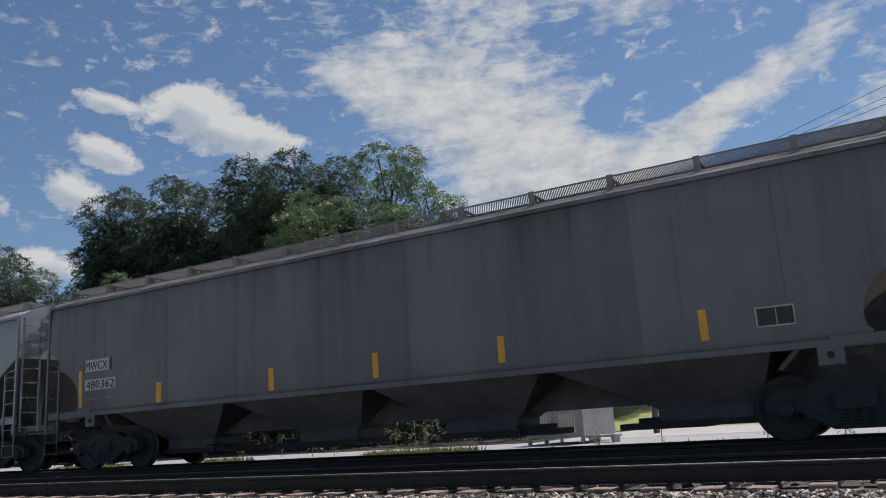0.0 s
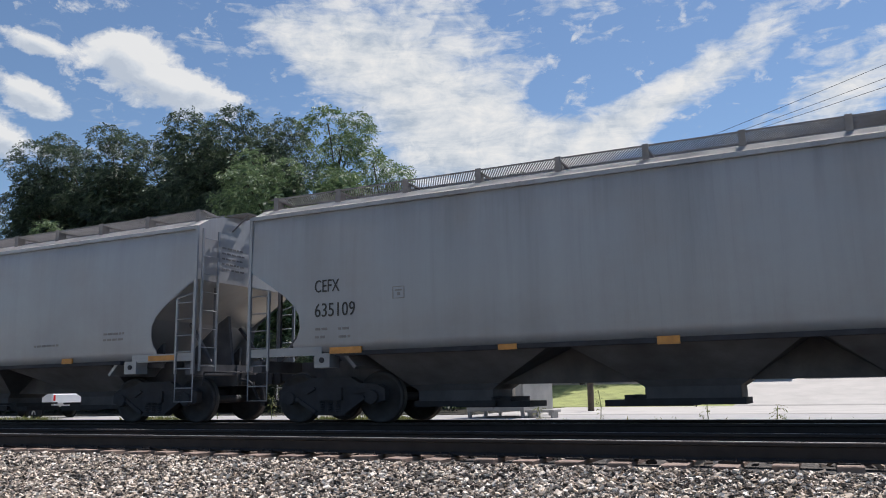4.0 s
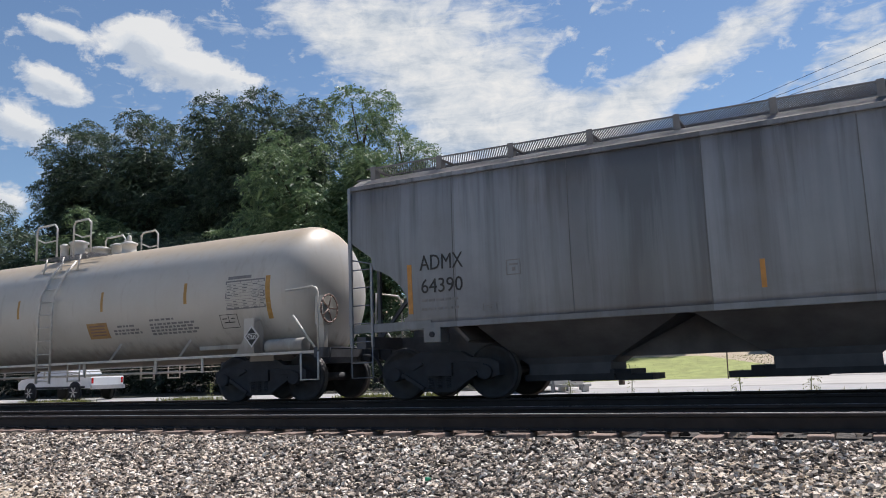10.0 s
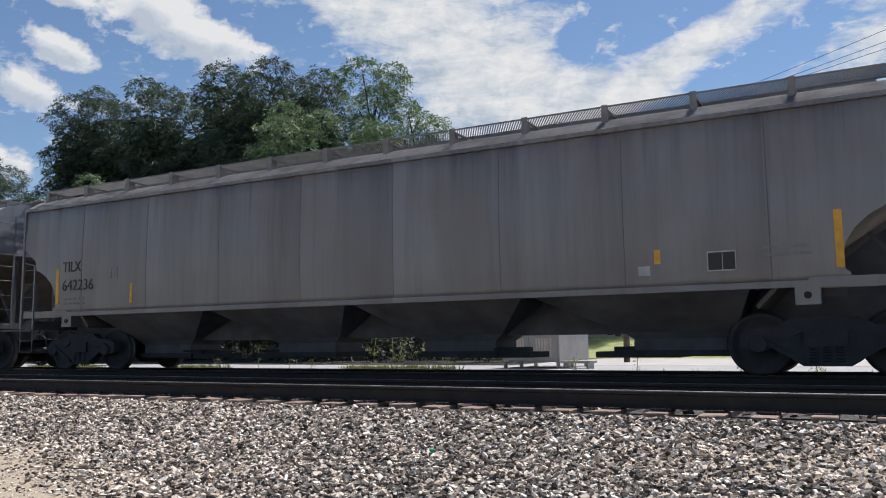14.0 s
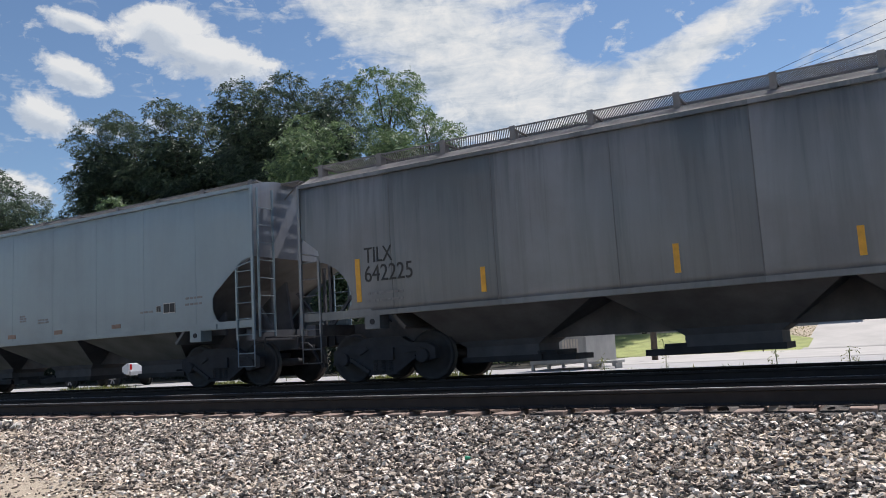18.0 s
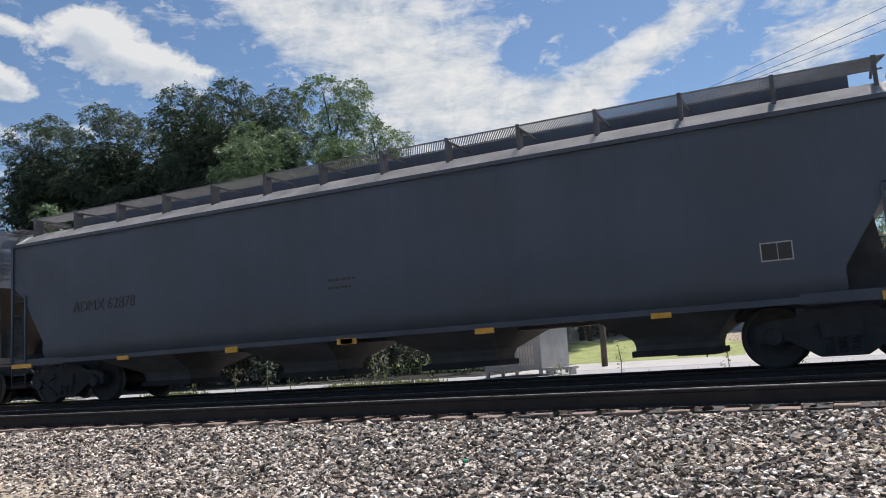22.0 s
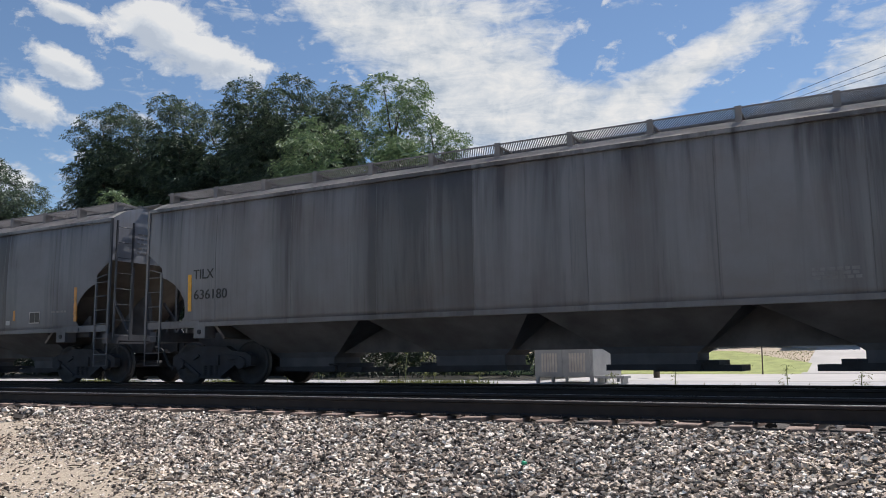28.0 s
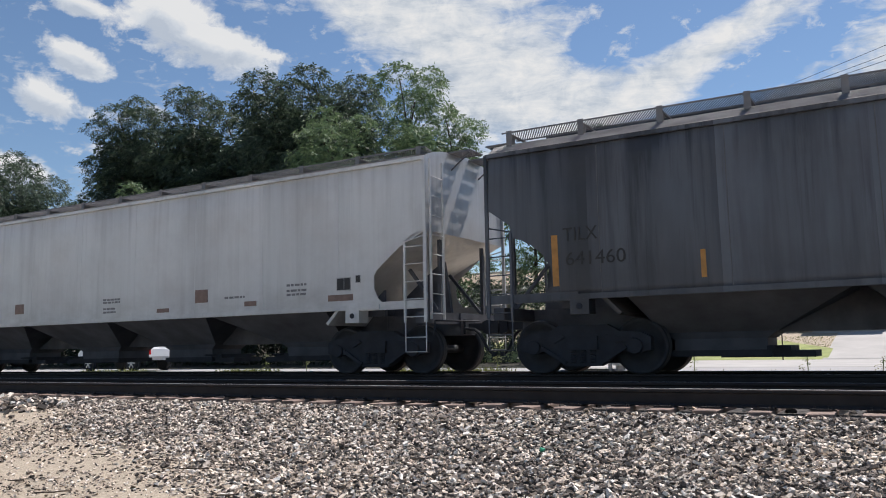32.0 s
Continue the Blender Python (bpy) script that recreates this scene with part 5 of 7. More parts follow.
def spray_piece(root, x, y, z, w, h):
    x0, z0 = x - w / 2, z - h / 2
    bm = bmesh.new()
    flat_shape(bm, PIECE_GROUND, x0, y - 0.004, z0, w, h)
    part("spray_field", bm, M_GREYSPRAY, root, "grey spray-painted ground of a lettering")
    for name, shapes, mat, lift in (("spray_shadow", PIECE_BLACK, M_SOFTBLACK, 0.006), ("spray_patch", PIECE_RED, M_REDSPRAY, 0.0075), ("spray_stroke", PIECE_SILVER, M_SILVER, 0.009)):
        for k, ring in enumerate(shapes):
            bm = bmesh.new()
            flat_shape(bm, ring, x0, y - lift - 0.0002 * k, z0, w, h)
            ob = part(name, bm, mat, root)
            if mat is M_SILVER:
                bm = bmesh.new()
                pts = [(x0 + a * w, z0 + b * h) for a, b in ring]
                for i in range(len(pts)):
                    flat_line(bm, pts[i], pts[(i + 1) % len(pts)], 0.016, y - 0.0125 - 0.0002 * (i % 3))
                part("outline", bm, M_SOFTBLACK, ob)


def build_train():
    hopper_car("covered_hopper_car", 91.2, 72.7, "round", PAINTS["c1"], "dark grey covered hopper car with yellow side stripes", eave=3.88, marks=MARKS[1])
    hopper_car("covered_hopper_car", 71.38, 52.35, "smooth", PAINTS["c2"], "light grey covered hopper car with orange sill tape", dark_sill=M_BLACK, slope=M_DARKSLOPE, marks=MARKS[2], end_paint=END_PALE, bay_paint=None, end_words=())
    hopper_car("covered_hopper_car", 50.97, 32.45, "smooth", PAINTS["c3"], "pale grey covered hopper car with orange sill tape", dark_sill=M_BLACK, slope=PAINTS["c3"], marks=MARKS[3], end_paint=END_PALE, bay_paint=None, end_words=())
    hopper_car("covered_hopper_car", 31.06, 12.5, "round", PAINTS["c4"], "grey covered hopper car with dark vertical streaks", marks=MARKS[4], end_paint=END_GREY, bay_paint=BAY_DUSTY, end_words=())
    hopper_car("covered_hopper_car", -6.09, -24.62, "round", PAINTS["c6"], "brownish grey covered hopper car with soot streaks", eave=3.8, marks=MARKS[6], end_paint=END_PALE, bay_paint=BAY_DUSTY, end_words=("TILX", "642236"))
    hopper_car("covered_hopper_car", -25.95, -44.66, "round", PAINTS["c7"], "sooty grey covered hopper car with yellow side stripes", marks=MARKS[7], end_paint=END_GREY, bay_paint=BAY_DUSTY, end_words=("TILX", "642225"))
    hopper_car("covered_hopper_car", -45.93, -60.47, "angle", PAINTS["c8"], "short blue-grey covered hopper car with ribbed sides", eave=4.08, roof_top=4.3, bays=3, marks=MARKS[8], end_paint=END_GREY, bay_paint=BAY_PALE, slope=M_DARKSLOPE)
    hopper_car("covered_hopper_car", -61.83, -79.69, "straight", PAINTS["c9"], "dark slate covered hopper car with yellow sill tape", eave=3.64, sill=0.92, roof_top=4.1, slope=M_DARKSLOPE, marks=MARKS[9])
    hopper_car("covered_hopper_car", -81.1, -99.2, "round", PAINTS["c10"], "stained grey covered hopper car with spray-painted letters", eave=3.74, marks=MARKS[10], end_paint=END_GREY, bay_paint=BAY_DUSTY, end_words=())
    hopper_car("covered_hopper_car", -100.5, -118.71, "round", PAINTS["c11"], "dirty grey covered hopper car with yellow side stripes", marks=MARKS[11], end_paint=END_GREY, bay_paint=BAY_DUSTY, end_words=())
    hopper_car("covered_hopper_car", -120.0, -137.97, "round", PAINTS["c12"], "very sooty covered hopper car with faded letters", eave=3.82, marks=MARKS[12], end_paint=END_GREY, bay_paint=BAY_DUSTY, end_words=())
    hopper_car("covered_hopper_car", -139.27, -157.0, "angle", PAINTS["c13"], "white covered hopper car with brown dust", eave=4.0, roof_top=4.28, slope=PAINTS["c13"], marks=MARKS[13])


def ring_pipe(bm, pts, r=0.022):
    bm_path(bm, pts, r, 6)


def tank_car(front, rear):
    """A long cream tank on a frame without side sills, with walkway rails, mid ladder and a railed top platform."""
    root = new("tank_car")
    tagged(root, "cream-white tank car with a railed top platform", "tank car", "freight train cars")
    L = front - rear
    CARS.append((root, (front + rear) / 2))
    R, zc = 1.38, 2.18
    bm = bmesh.new()
    prof = []
    for k in range(10):
        a = math.pi / 2 * k / 9
        prof.append((max(0.02, R * math.sin(a)), -L / 2 + 0.72 * (1 - math.cos(a))))
    for x in (-L / 4, 0, L / 4):
        prof.append((R, x))
    prof += [(r, -x) for r, x in prof[:10]][::-1]
    bm_lathe(bm, prof, 64, "x", (0, 0, zc))
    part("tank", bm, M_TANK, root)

    def skin(z):
        return -math.sqrt(max(0.01, (R + 0.004) ** 2 - (z - zc) ** 2))

    def patch(name, x, z, w, h, mat, parent=root, lift=0.0, steps=4, label=""):
        """A thin sheet that lies on the round shell."""
        bm = bmesh.new()
        rows = []
        for j in range(steps + 1):
            zz = z - h / 2 + h * j / steps
            rows.append([bm.verts.new((x + sx * w / 2, skin(zz) - lift, zz)) for sx in (-1, 1)])
        for p, q in zip(rows, rows[1:]):
            bm.faces.new((p[0], p[1], q[1], q[0]))
        return part(name, bm, mat, parent, label)

    for x, z, w, h in ((-7.0, 2.02, 0.12, 0.84), (-4.82, 2.24, 0.10, 0.44), (-2.54, 2.24, 0.10, 0.44), (-0.40, 2.25, 0.10, 0.43), (2.5, 2.25, 0.10, 0.43), (5.02, 2.25, 0.11, 0.43), (7.21, 2.03, 0.15, 0.84)):
        patch("brown_tape", x, z, w * 0.78, h, M_TAPEBROWN)
    for words, x, z, w, h in (("GATX", -6.14, 2.02, 0.63, 0.22), ("66411", -5.25, 2.04, 0.65, 0.22), ("PLATE", -4.38, 2.075, 0.21, 0.065), ("C", -4.38, 1.96, 0.06, 0.075)):
        me = text_mesh(words, h, bold=0.004)
        xs = [v.co.x for v in me.vertices]
        me.transform(Matrix.Diagonal((w / (max(xs) - min(xs)), 1, 1, 1)))
        me.transform(Matrix.Translation((-min(xs) * w / (max(xs) - min(xs)), 0, 0)))
        for v in me.vertices:
            v.co.y += skin(z - h / 2 + v.co.z) - 0.004
        part("lettering", mesh_with(me, M_BLACKPAINT), None, root, "black stencilled letters", Matrix.Translation((x - w / 2, 0, z - h / 2)))

    def frame_lines(x, z, w, h, mat, bars):
        for a, b, c, d in ((-0.5, 0.5, 0.46, 0.5), (-0.5, 0.5, -0.5, -0.46), (-0.5, -0.47, -0.5, 0.5), (0.47, 0.5, -0.5, 0.5)) + tuple(bars):
            patch("print_line", x + (a + b) / 2 * w, z + (c + d) / 2 * h, (b - a) * w, (d - c) * h, mat, steps=2)

    frame_lines(-4.38, 2.02, 0.28, 0.27, M_BLACKPAINT, ())
    frame_lines(6.14, 1.62, 0.46, 0.27, M_BLACKPAINT, ((-0.03, 0.0, -0.1, 0.4), (-0.38, -0.12, 0.15, 0.22), (0.12, 0.32, 0.15, 0.22), (-0.3, 0.3, -0.12, -0.05)))
    table = [(-0.5, 0.5, -0.5 + k / 9, -0.49 + k / 9) for k in range(10)] + [(-0.12, -0.11, -0.5, 0.5), (0.16, 0.17, -0.5, 0.5), (0.34, 0.35, -0.5, 0.5)]
    rnd = random.Random(5)
    table += [(x0, x0 + rnd.uniform(0.07, 0.14), z0, z0 + 0.035) for z0 in (-0.46, -0.35, -0.24, -0.12, -0.01, 0.1, 0.21, 0.32) for x0 in (-0.46, -0.3, -0.06, 0.2, 0.38) if rnd.random() < 0.8]
    frame_lines(6.63, 2.12, 1.01, 0.57, M_GREYPAINT, table)
    patch("print_line", 6.48, 2.47, 0.6, 0.06, M_GREYPAINT, steps=2)
    for x, z, w, rows in ((-6.0, 1.66, 0.42, 1), (-6.0, 1.55, 0.42, 1), (-5.2, 1.66, 0.62, 1), (-5.2, 1.55, 0.62, 1), (-4.55, 1.66, 0.5, 1), (-4.55, 1.55, 0.5, 1), (3.16, 1.68, 0.5, 1), (3.2, 1.56, 0.85, 2), (4.3, 1.76, 0.75, 1), (4.55, 1.57, 1.28, 4)):
        for r in range(rows):
            a = x - w / 2
            while a < x + w / 2 - 0.04:
                b = a + rnd.uniform(0.05, 0.15)
                patch("print_line", (a + b) / 2, z - 0.065 * (r - (rows - 1) / 2), b - a, 0.042, M_GREYPAINT, steps=1)
                a = b + 0.035
    sign = patch("warning_board", 2.28, 1.62, 0.66, 0.34, M_SIGN, label="faded orange warning board with dark lines")
    for k in range(4):
        patch("print_line", 2.28, 1.72 - 0.065 * k, 0.5 - 0.05 * (k % 2), 0.03, M_BROWNTAPE, sign, 0.004, 1)
    # diamond placard in its holder
    bm = bmesh.new()
    bm_box(bm, 6.78, 7.02, -1.56, -1.53, 0.98, 1.62)
    bm_bar(bm, (6.9, -1.54, 1.5), (6.9, -1.2, 1.62), 0.03)
    holder = part("placard_holder", bm, M_TANK, root)
    bm = bmesh.new()
    bm_prism(bm, [(6.98 - 0.19, 1.27), (6.98, 1.06), (6.98 + 0.19, 1.27), (6.98, 1.48)], -1.572, -1.562)
    pl = part("placard", bm, M_WHITEPAINT, holder, "white diamond hazard placard")
    bm = bmesh.new()
    bm_prism(bm, [(6.98 - 0.155, 1.27), (6.98, 1.10), (6.98 + 0.155, 1.27), (6.98, 1.44)], -1.576, -1.573)
    part("border", bm, M_BLACKPAINT, pl)
    bm = bmesh.new()
    bm_box(bm, 6.86, 7.10, -1.58, -1.577, 1.215, 1.325)
    part("number_field", bm, M_WHITEPAINT, pl)
    me = text_mesh("2672", 0.085, align="CENTER", bold=0.002)
    part("lettering", mesh_with(me, M_BLACKPAINT), None, pl, "", Matrix.Translation((6.98, -1.584, 1.228)))
    # saddles, skirts, frame
    for s in (-1, 1):
        bm = bmesh.new()
        bm_prism(bm, [(s * 6.82 - 0.1, 0.92), (s * 6.82 + 0.1, 0.92), (s * 6.82 + 0.1, 1.62), (s * 6.82 - 0.1, 1.62)], -1.42, -1.16)
        bm_prism(bm, [(s * 6.82 - 0.45, 0.92), (s * 6.82 + 0.1, 0.92), (s * 6.82 - 0.1, 1.45)] if s > 0 else [(s * 6.82 + 0.45, 0.92), (s * 6.82 - 0.1, 0.92), (s * 6.82 + 0.1, 1.45)], -1.36, -1.30)
        bm_prism(bm, [(s * 6.82 - 0.3, 0.8), (s * 6.82 + 0.3, 0.8), (s * 6.82 + 0.3, 1.2), (s * 6.82 - 0.3, 1.2)], -1.1, 1.1)
        part("saddle", bm, M_TANK, root)
        bm = bmesh.new()
        bm_box(bm, s * 5.9 - 0.85, s * 5.9 + 0.85, -0.98, 0.98, 1.08, 1.16)
        part("reinforcing_pad", bm, M_TANK, root)
        bm = bmesh.new()
        bm_box(bm, min(s * 5.0, s * 8.55), max(s * 5.0, s * 8.55), -0.3, 0.3, 0.72, 1.02)
        bm_box(bm, s * 8.5 - 0.1, s * 8.5 + 0.1, -1.5, 1.5, 0.82, 1.0)
        part("stub_sill", bm, M_UNDER, root)
        part("end_platform", shared("cross", lambda: grating_mesh(0.36, 1.25, 0.047)), None, root, "", pose(s * 8.22, 0, 1.03, 0, 0, 0))
        for y in (-1.5, 1.5):
            bm = bmesh.new()
            ring_pipe(bm, [(s * 8.5, y, 0.95), (s * 8.5, y, 2.02), (s * 8.46, y, 2.1), (s * 8.38, y, 2.13), (s * 7.75, y, 2.1)] if y < 0 else [(s * 8.5, y, 0.95), (s * 8.5, y, 2.02), (s * 8.5, y * 0.9, 2.12), (s * 8.5, 0.5, 2.12), (s * 8.5, 0.45, 1.0)])
            ring_pipe(bm, [(s * 8.42, y, 1.0), (s * 7.9, y * 0.98, 1.62)])
            part("end_railing", bm, M_PIPE, root, "pale bent pipe railing")
            bm = bmesh.new()
            ring_pipe(bm, [(s * 8.5, y, 0.92), (s * 8.5, y, 0.42), (s * 8.1, y, 0.42), (s * 8.1, y, 0.92)])
            part("step", bm, M_PIPE, root)
        add_truck(root, s * 6.75)
        add_coupling(root, s * 8.6, s)
    bm = bmesh.new()
    bm_lathe(bm, [(0.13, -0.45), (0.15, -0.42), (0.15, 0.42), (0.13, 0.45)], 14, "x", (7.6, -1.28, 1.06))
    part("air_reservoir", bm, M_TANK, root)
    bm = bmesh.new()
    for k in range(16):
        a, b = 2 * math.pi * k / 16, 2 * math.pi * (k + 1) / 16
        bm_bar(bm, (8.36, -0.95 + 0.27 * math.cos(a), 1.75 + 0.27 * math.sin(a)), (8.36, -0.95 + 0.27 * math.cos(b), 1.75 + 0.27 * math.sin(b)), 0.018, 5)
    for k in range(5):
        a = 2 * math.pi * k / 5
        bm_bar(bm, (8.34, -0.95, 1.75), (8.36, -0.95 + 0.27 * math.cos(a), 1.75 + 0.27 * math.sin(a)), 0.013, 5)
    wheel = part("brake_wheel", bm, M_BROWNTAPE, root, "rusty hand brake wheel")
    bm = bmesh.new()
    bm_box(bm, 8.14, 8.32, -1.1, -0.78, 1.45, 2.0)
    bm_box(bm, 8.16, 8.28, -1.02, -0.9, 0.95, 1.45)
    part("gear_case", bm, M_TANK, wheel)
    # walkway rails along the tank's foot
    for y in (-1.46, 1.46):
        bm = bmesh.new()
        bm_box(bm, -8.5, 8.5, y - 0.03, y + 0.03, 0.90, 0.95)
        part("side_rail", bm, M_PIPE, root)
        bm = bmesh.new()
        ring_pipe(bm, [(-5.4, y * 0.97, 0.66), (0, y * 0.97, 0.66), (5.4, y * 0.97, 0.66)], 0.016)
        ring_pipe(bm, [(-5.4, y * 0.97, 0.78), (0, y * 0.97, 0.78), (5.4, y * 0.97, 0.78)], 0.012)
        part("train_pipe", bm, M_PIPE, root)
        for x in (-5.1, -3.3, -1.6, 2.1, 4.3, 5.6):
            bm = bmesh.new()
            bm_box(bm, x - 0.025, x + 0.025, y - 0.01, y + 0.02, 0.62, 0.92)
            part("rail_hanger", bm, M_PIPE, root)
        for x in (-4.2, -2.35, 2.9, 4.95):
            bm = bmesh.new()
            bm_bar(bm, (x, y, 0.93), (x + 0.16, y * 0.88, 1.3), 0.03, square=True)
            part("rail_brace", bm, M_TANK, root)
    # mid ladder and stirrup
    for y in (-1, 1):
        bm = bmesh.new()
        for x in (0.52, 0.99):
            ring_pipe(bm, [(x, y * 1.5, 0.5), (x, y * 1.5, 2.0), (x, y * 1.46, 2.5), (x, y * 1.2, 3.0), (x, y * 0.9, 3.35)], 0.026)
        for k in range(10):
            z = 0.56 + k * 0.30
            yy = 1.5 if z < 2.1 else 1.5 - 0.18 * (z - 2.1) - 0.22 * (z - 2.1) ** 2
            bm_bar(bm, (0.52, y * yy, z), (0.99, y * yy, z), 0.014)
        part("ladder", bm, M_PIPE, root, "pale pipe ladder up the side of the tank")
        bm = bmesh.new()
        for x in (1.55, 1.95):
            bm_bar(bm, (x, y * 1.46, 0.92), (x, y * 1.46, 0.52), 0.018)
        for z in (0.54, 0.7):
            bm_bar(bm, (1.55, y * 1.46, z), (1.95, y * 1.46, z), 0.016)
        part("step", bm, M_PIPE, root)
    # platform on top
    part("top_platform", shared("topplat", lambda: grating_mesh(2.0, 1.9, 0.1)), None, root, "open steel platform round the dome", pose(0.7, 0, 3.50, 0, 0, 90))
    for y in (-1.0, 1.0):
        for x0, x1 in ((-0.35, 0.4), (1.0, 1.6)):
            bm = bmesh.new()
            ring_pipe(bm, [(x0, y, 3.45), (x0, y, 4.2), (x0 + 0.06, y, 4.28), (x1 - 0.1, y, 4.3), (x1, y, 4.2), (x1, y, 3.5)], 0.024)
            ring_pipe(bm, [(x0, y, 4.0), (x0 + 0.3, y, 3.88), (x1, y, 3.9)], 0.018)
            part("platform_railing", bm, M_PIPE, root)
        for x in (0.0, 0.6, 1.2):
            bm = bmesh.new()
            bm_bar(bm, (x, y * 0.95, 3.49), (x + 0.02, y * 1.05, 3.1), 0.02)
            part("platform_brace", bm, M_PIPE, root)
    for x, r, h, y in ((0.15, 0.2, 0.42, -0.2), (0.7, 0.3, 0.22, 0.0), (1.1, 0.17, 0.3, 0.2), (1.72, 0.17, 0.26, 0.0), (-0.12, 0.1, 0.34, -0.4)):
        bm = bmesh.new()
        bm_lathe(bm, [(r * 1.15, 3.48), (r * 1.15, 3.53), (r, 3.54), (r, 3.50 + h), (r * 1.2, 3.51 + h), (r * 1.2, 3.55 + h), (r * 0.5, 3.6 + h)], 18, "z", (x, y, 0))
        if x > 1.5:
            bm_lathe(bm, [(0.06, 3.8), (0.05, 3.98), (0.02, 4.02)], 10, "z", (x, y, 0))
        part("valve_housing", bm, M_VALVE, root)
    return root


build_train()
tank_car(11.3, -4.95)

# ---------------------------------------------------------------- beyond the line
M_ASPHALT = plain("sunlit_asphalt", (0.36, 0.352, 0.342), 0.9, 0, 0.15, 1.2, 0.3)
M_CONCRETE = plain("pale_concrete_lot", (0.44, 0.42, 0.39), 0.9, 0, 0.15, 0.8, 0.3)
M_DARKGROUND = plain("dark_backdrop_ground", (0.055, 0.05, 0.035), 0.95, 0, 0.5, 2.0, 0.6)
M_LAWN = plain("dry_lawn", (0.29, 0.325, 0.105), 0.9, 0, 0.3, 1.5, 0.6)


def land_patch(name, x0, x1, y0, y1, lift, mat, label, category, edge=None, nx=24, ny=10, kind="structure"):
    """A sheet that follows the ground, a little above it; edge(u) moves its far side."""
    bm = bmesh.new()
    rows = []
    for j in range(ny + 1):
        row = []
        for i in range(nx + 1):
            x = x0 + (x1 - x0) * i / nx
            ya = y0 + (y1 + (edge(x) if edge else 0) - y0) * j / ny
            row.append(bm.verts.new((x, ya, ground_height(x, ya) + lift)))
        rows.append(row)
    for p, q in zip(rows, rows[1:]):
        for i in range(nx):
            bm.faces.new((p[i], p[i + 1], q[i + 1], q[i])).smooth = True
    skirt = [v for v in rows[0]]
    low = [bm.verts.new((v.co.x, v.co.y, v.co.z - lift - 0.1)) for v in skirt]
    for i in range(nx):
        bm.faces.new((low[i], low[i + 1], skirt[i + 1], skirt[i]))
    return thing(name, bm, mat, label, category, kind=kind)


land_patch("road", -240, 200, 21.6, 28.2, 0.05, M_ASPHALT, "pale worn asphalt road beside the railway", "road", nx=60)
land_patch("pavement_apron", -12.6, 200, 28.2, 40.4, 0.045, M_CONCRETE, "sun-bleached concrete apron beside the road", "pavement", nx=40)
land_patch("lawn", -26, -4.4, 40.4, 49.5, 0.03, M_LAWN, "mown yellow-green lawn on a gentle rise", "lawn", edge=lambda x: -max(0, (x + 9) * 1.1))
# dark sheets added as a backdrop, standing in for shade under the growth
land_patch("woodland_floor", -110, -26.2, 29.5, 66, 0.02, M_DARKGROUND, "dark backdrop sheet on the ground under the trees", "ground", nx=40, ny=24)
land_patch("scrub_floor", -26.1, -12.9, 29.5, 40.2, 0.02, M_DARKGROUND, "dark backdrop sheet on the ground beside the apron", "ground")
land_patch("concrete_lot", -4.6, 120, 40.4, 52.6, 0.024, M_CONCRETE, "pale concrete yard behind the road", "yard", nx=30)
def leaf_material(name, dark, mid, lite):
    n = Nodes(name)
    g = n.add("ShaderNodeNewGeometry")
    v = n.coords()
    col = n.ramp(g.outputs["Random Per Island"], [(0.0, dark), (0.55, mid), (1.0, lite)])
    col = n.mix(n.math("MULTIPLY", n.noise(v, 0.25, 3), 0.6), col, dark)
    n.out(col, 0.55)
    tr = n.add("ShaderNodeBsdfTranslucent")
    n.link(n.mix(0.5, col, lite), tr.inputs["Color"])
    ms = n.add("ShaderNodeMixShader")
    ms.inputs[0].default_value = 0.18
    n.link(n.bsdf.outputs[0], ms.inputs[1])
    n.link(tr.outputs[0], ms.inputs[2])
    n.link(ms.outputs[0], n.t.nodes["Material Output"].inputs["Surface"])
    return n.mat


M_LEAF_DARK = leaf_material("dark_green_leaves", (0.024, 0.04, 0.035), (0.058, 0.102, 0.066), (0.18, 0.25, 0.155))
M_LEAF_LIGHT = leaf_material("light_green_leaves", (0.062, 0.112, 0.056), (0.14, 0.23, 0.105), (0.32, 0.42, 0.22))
# leaf green darkened so that the colour itself carries the shade
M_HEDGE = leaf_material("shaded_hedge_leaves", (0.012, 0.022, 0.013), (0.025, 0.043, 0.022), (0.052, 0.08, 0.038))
M_BARK = plain("grey_brown_bark", (0.07, 0.055, 0.045), 0.9, 0, 0.4, 5, 0.6)


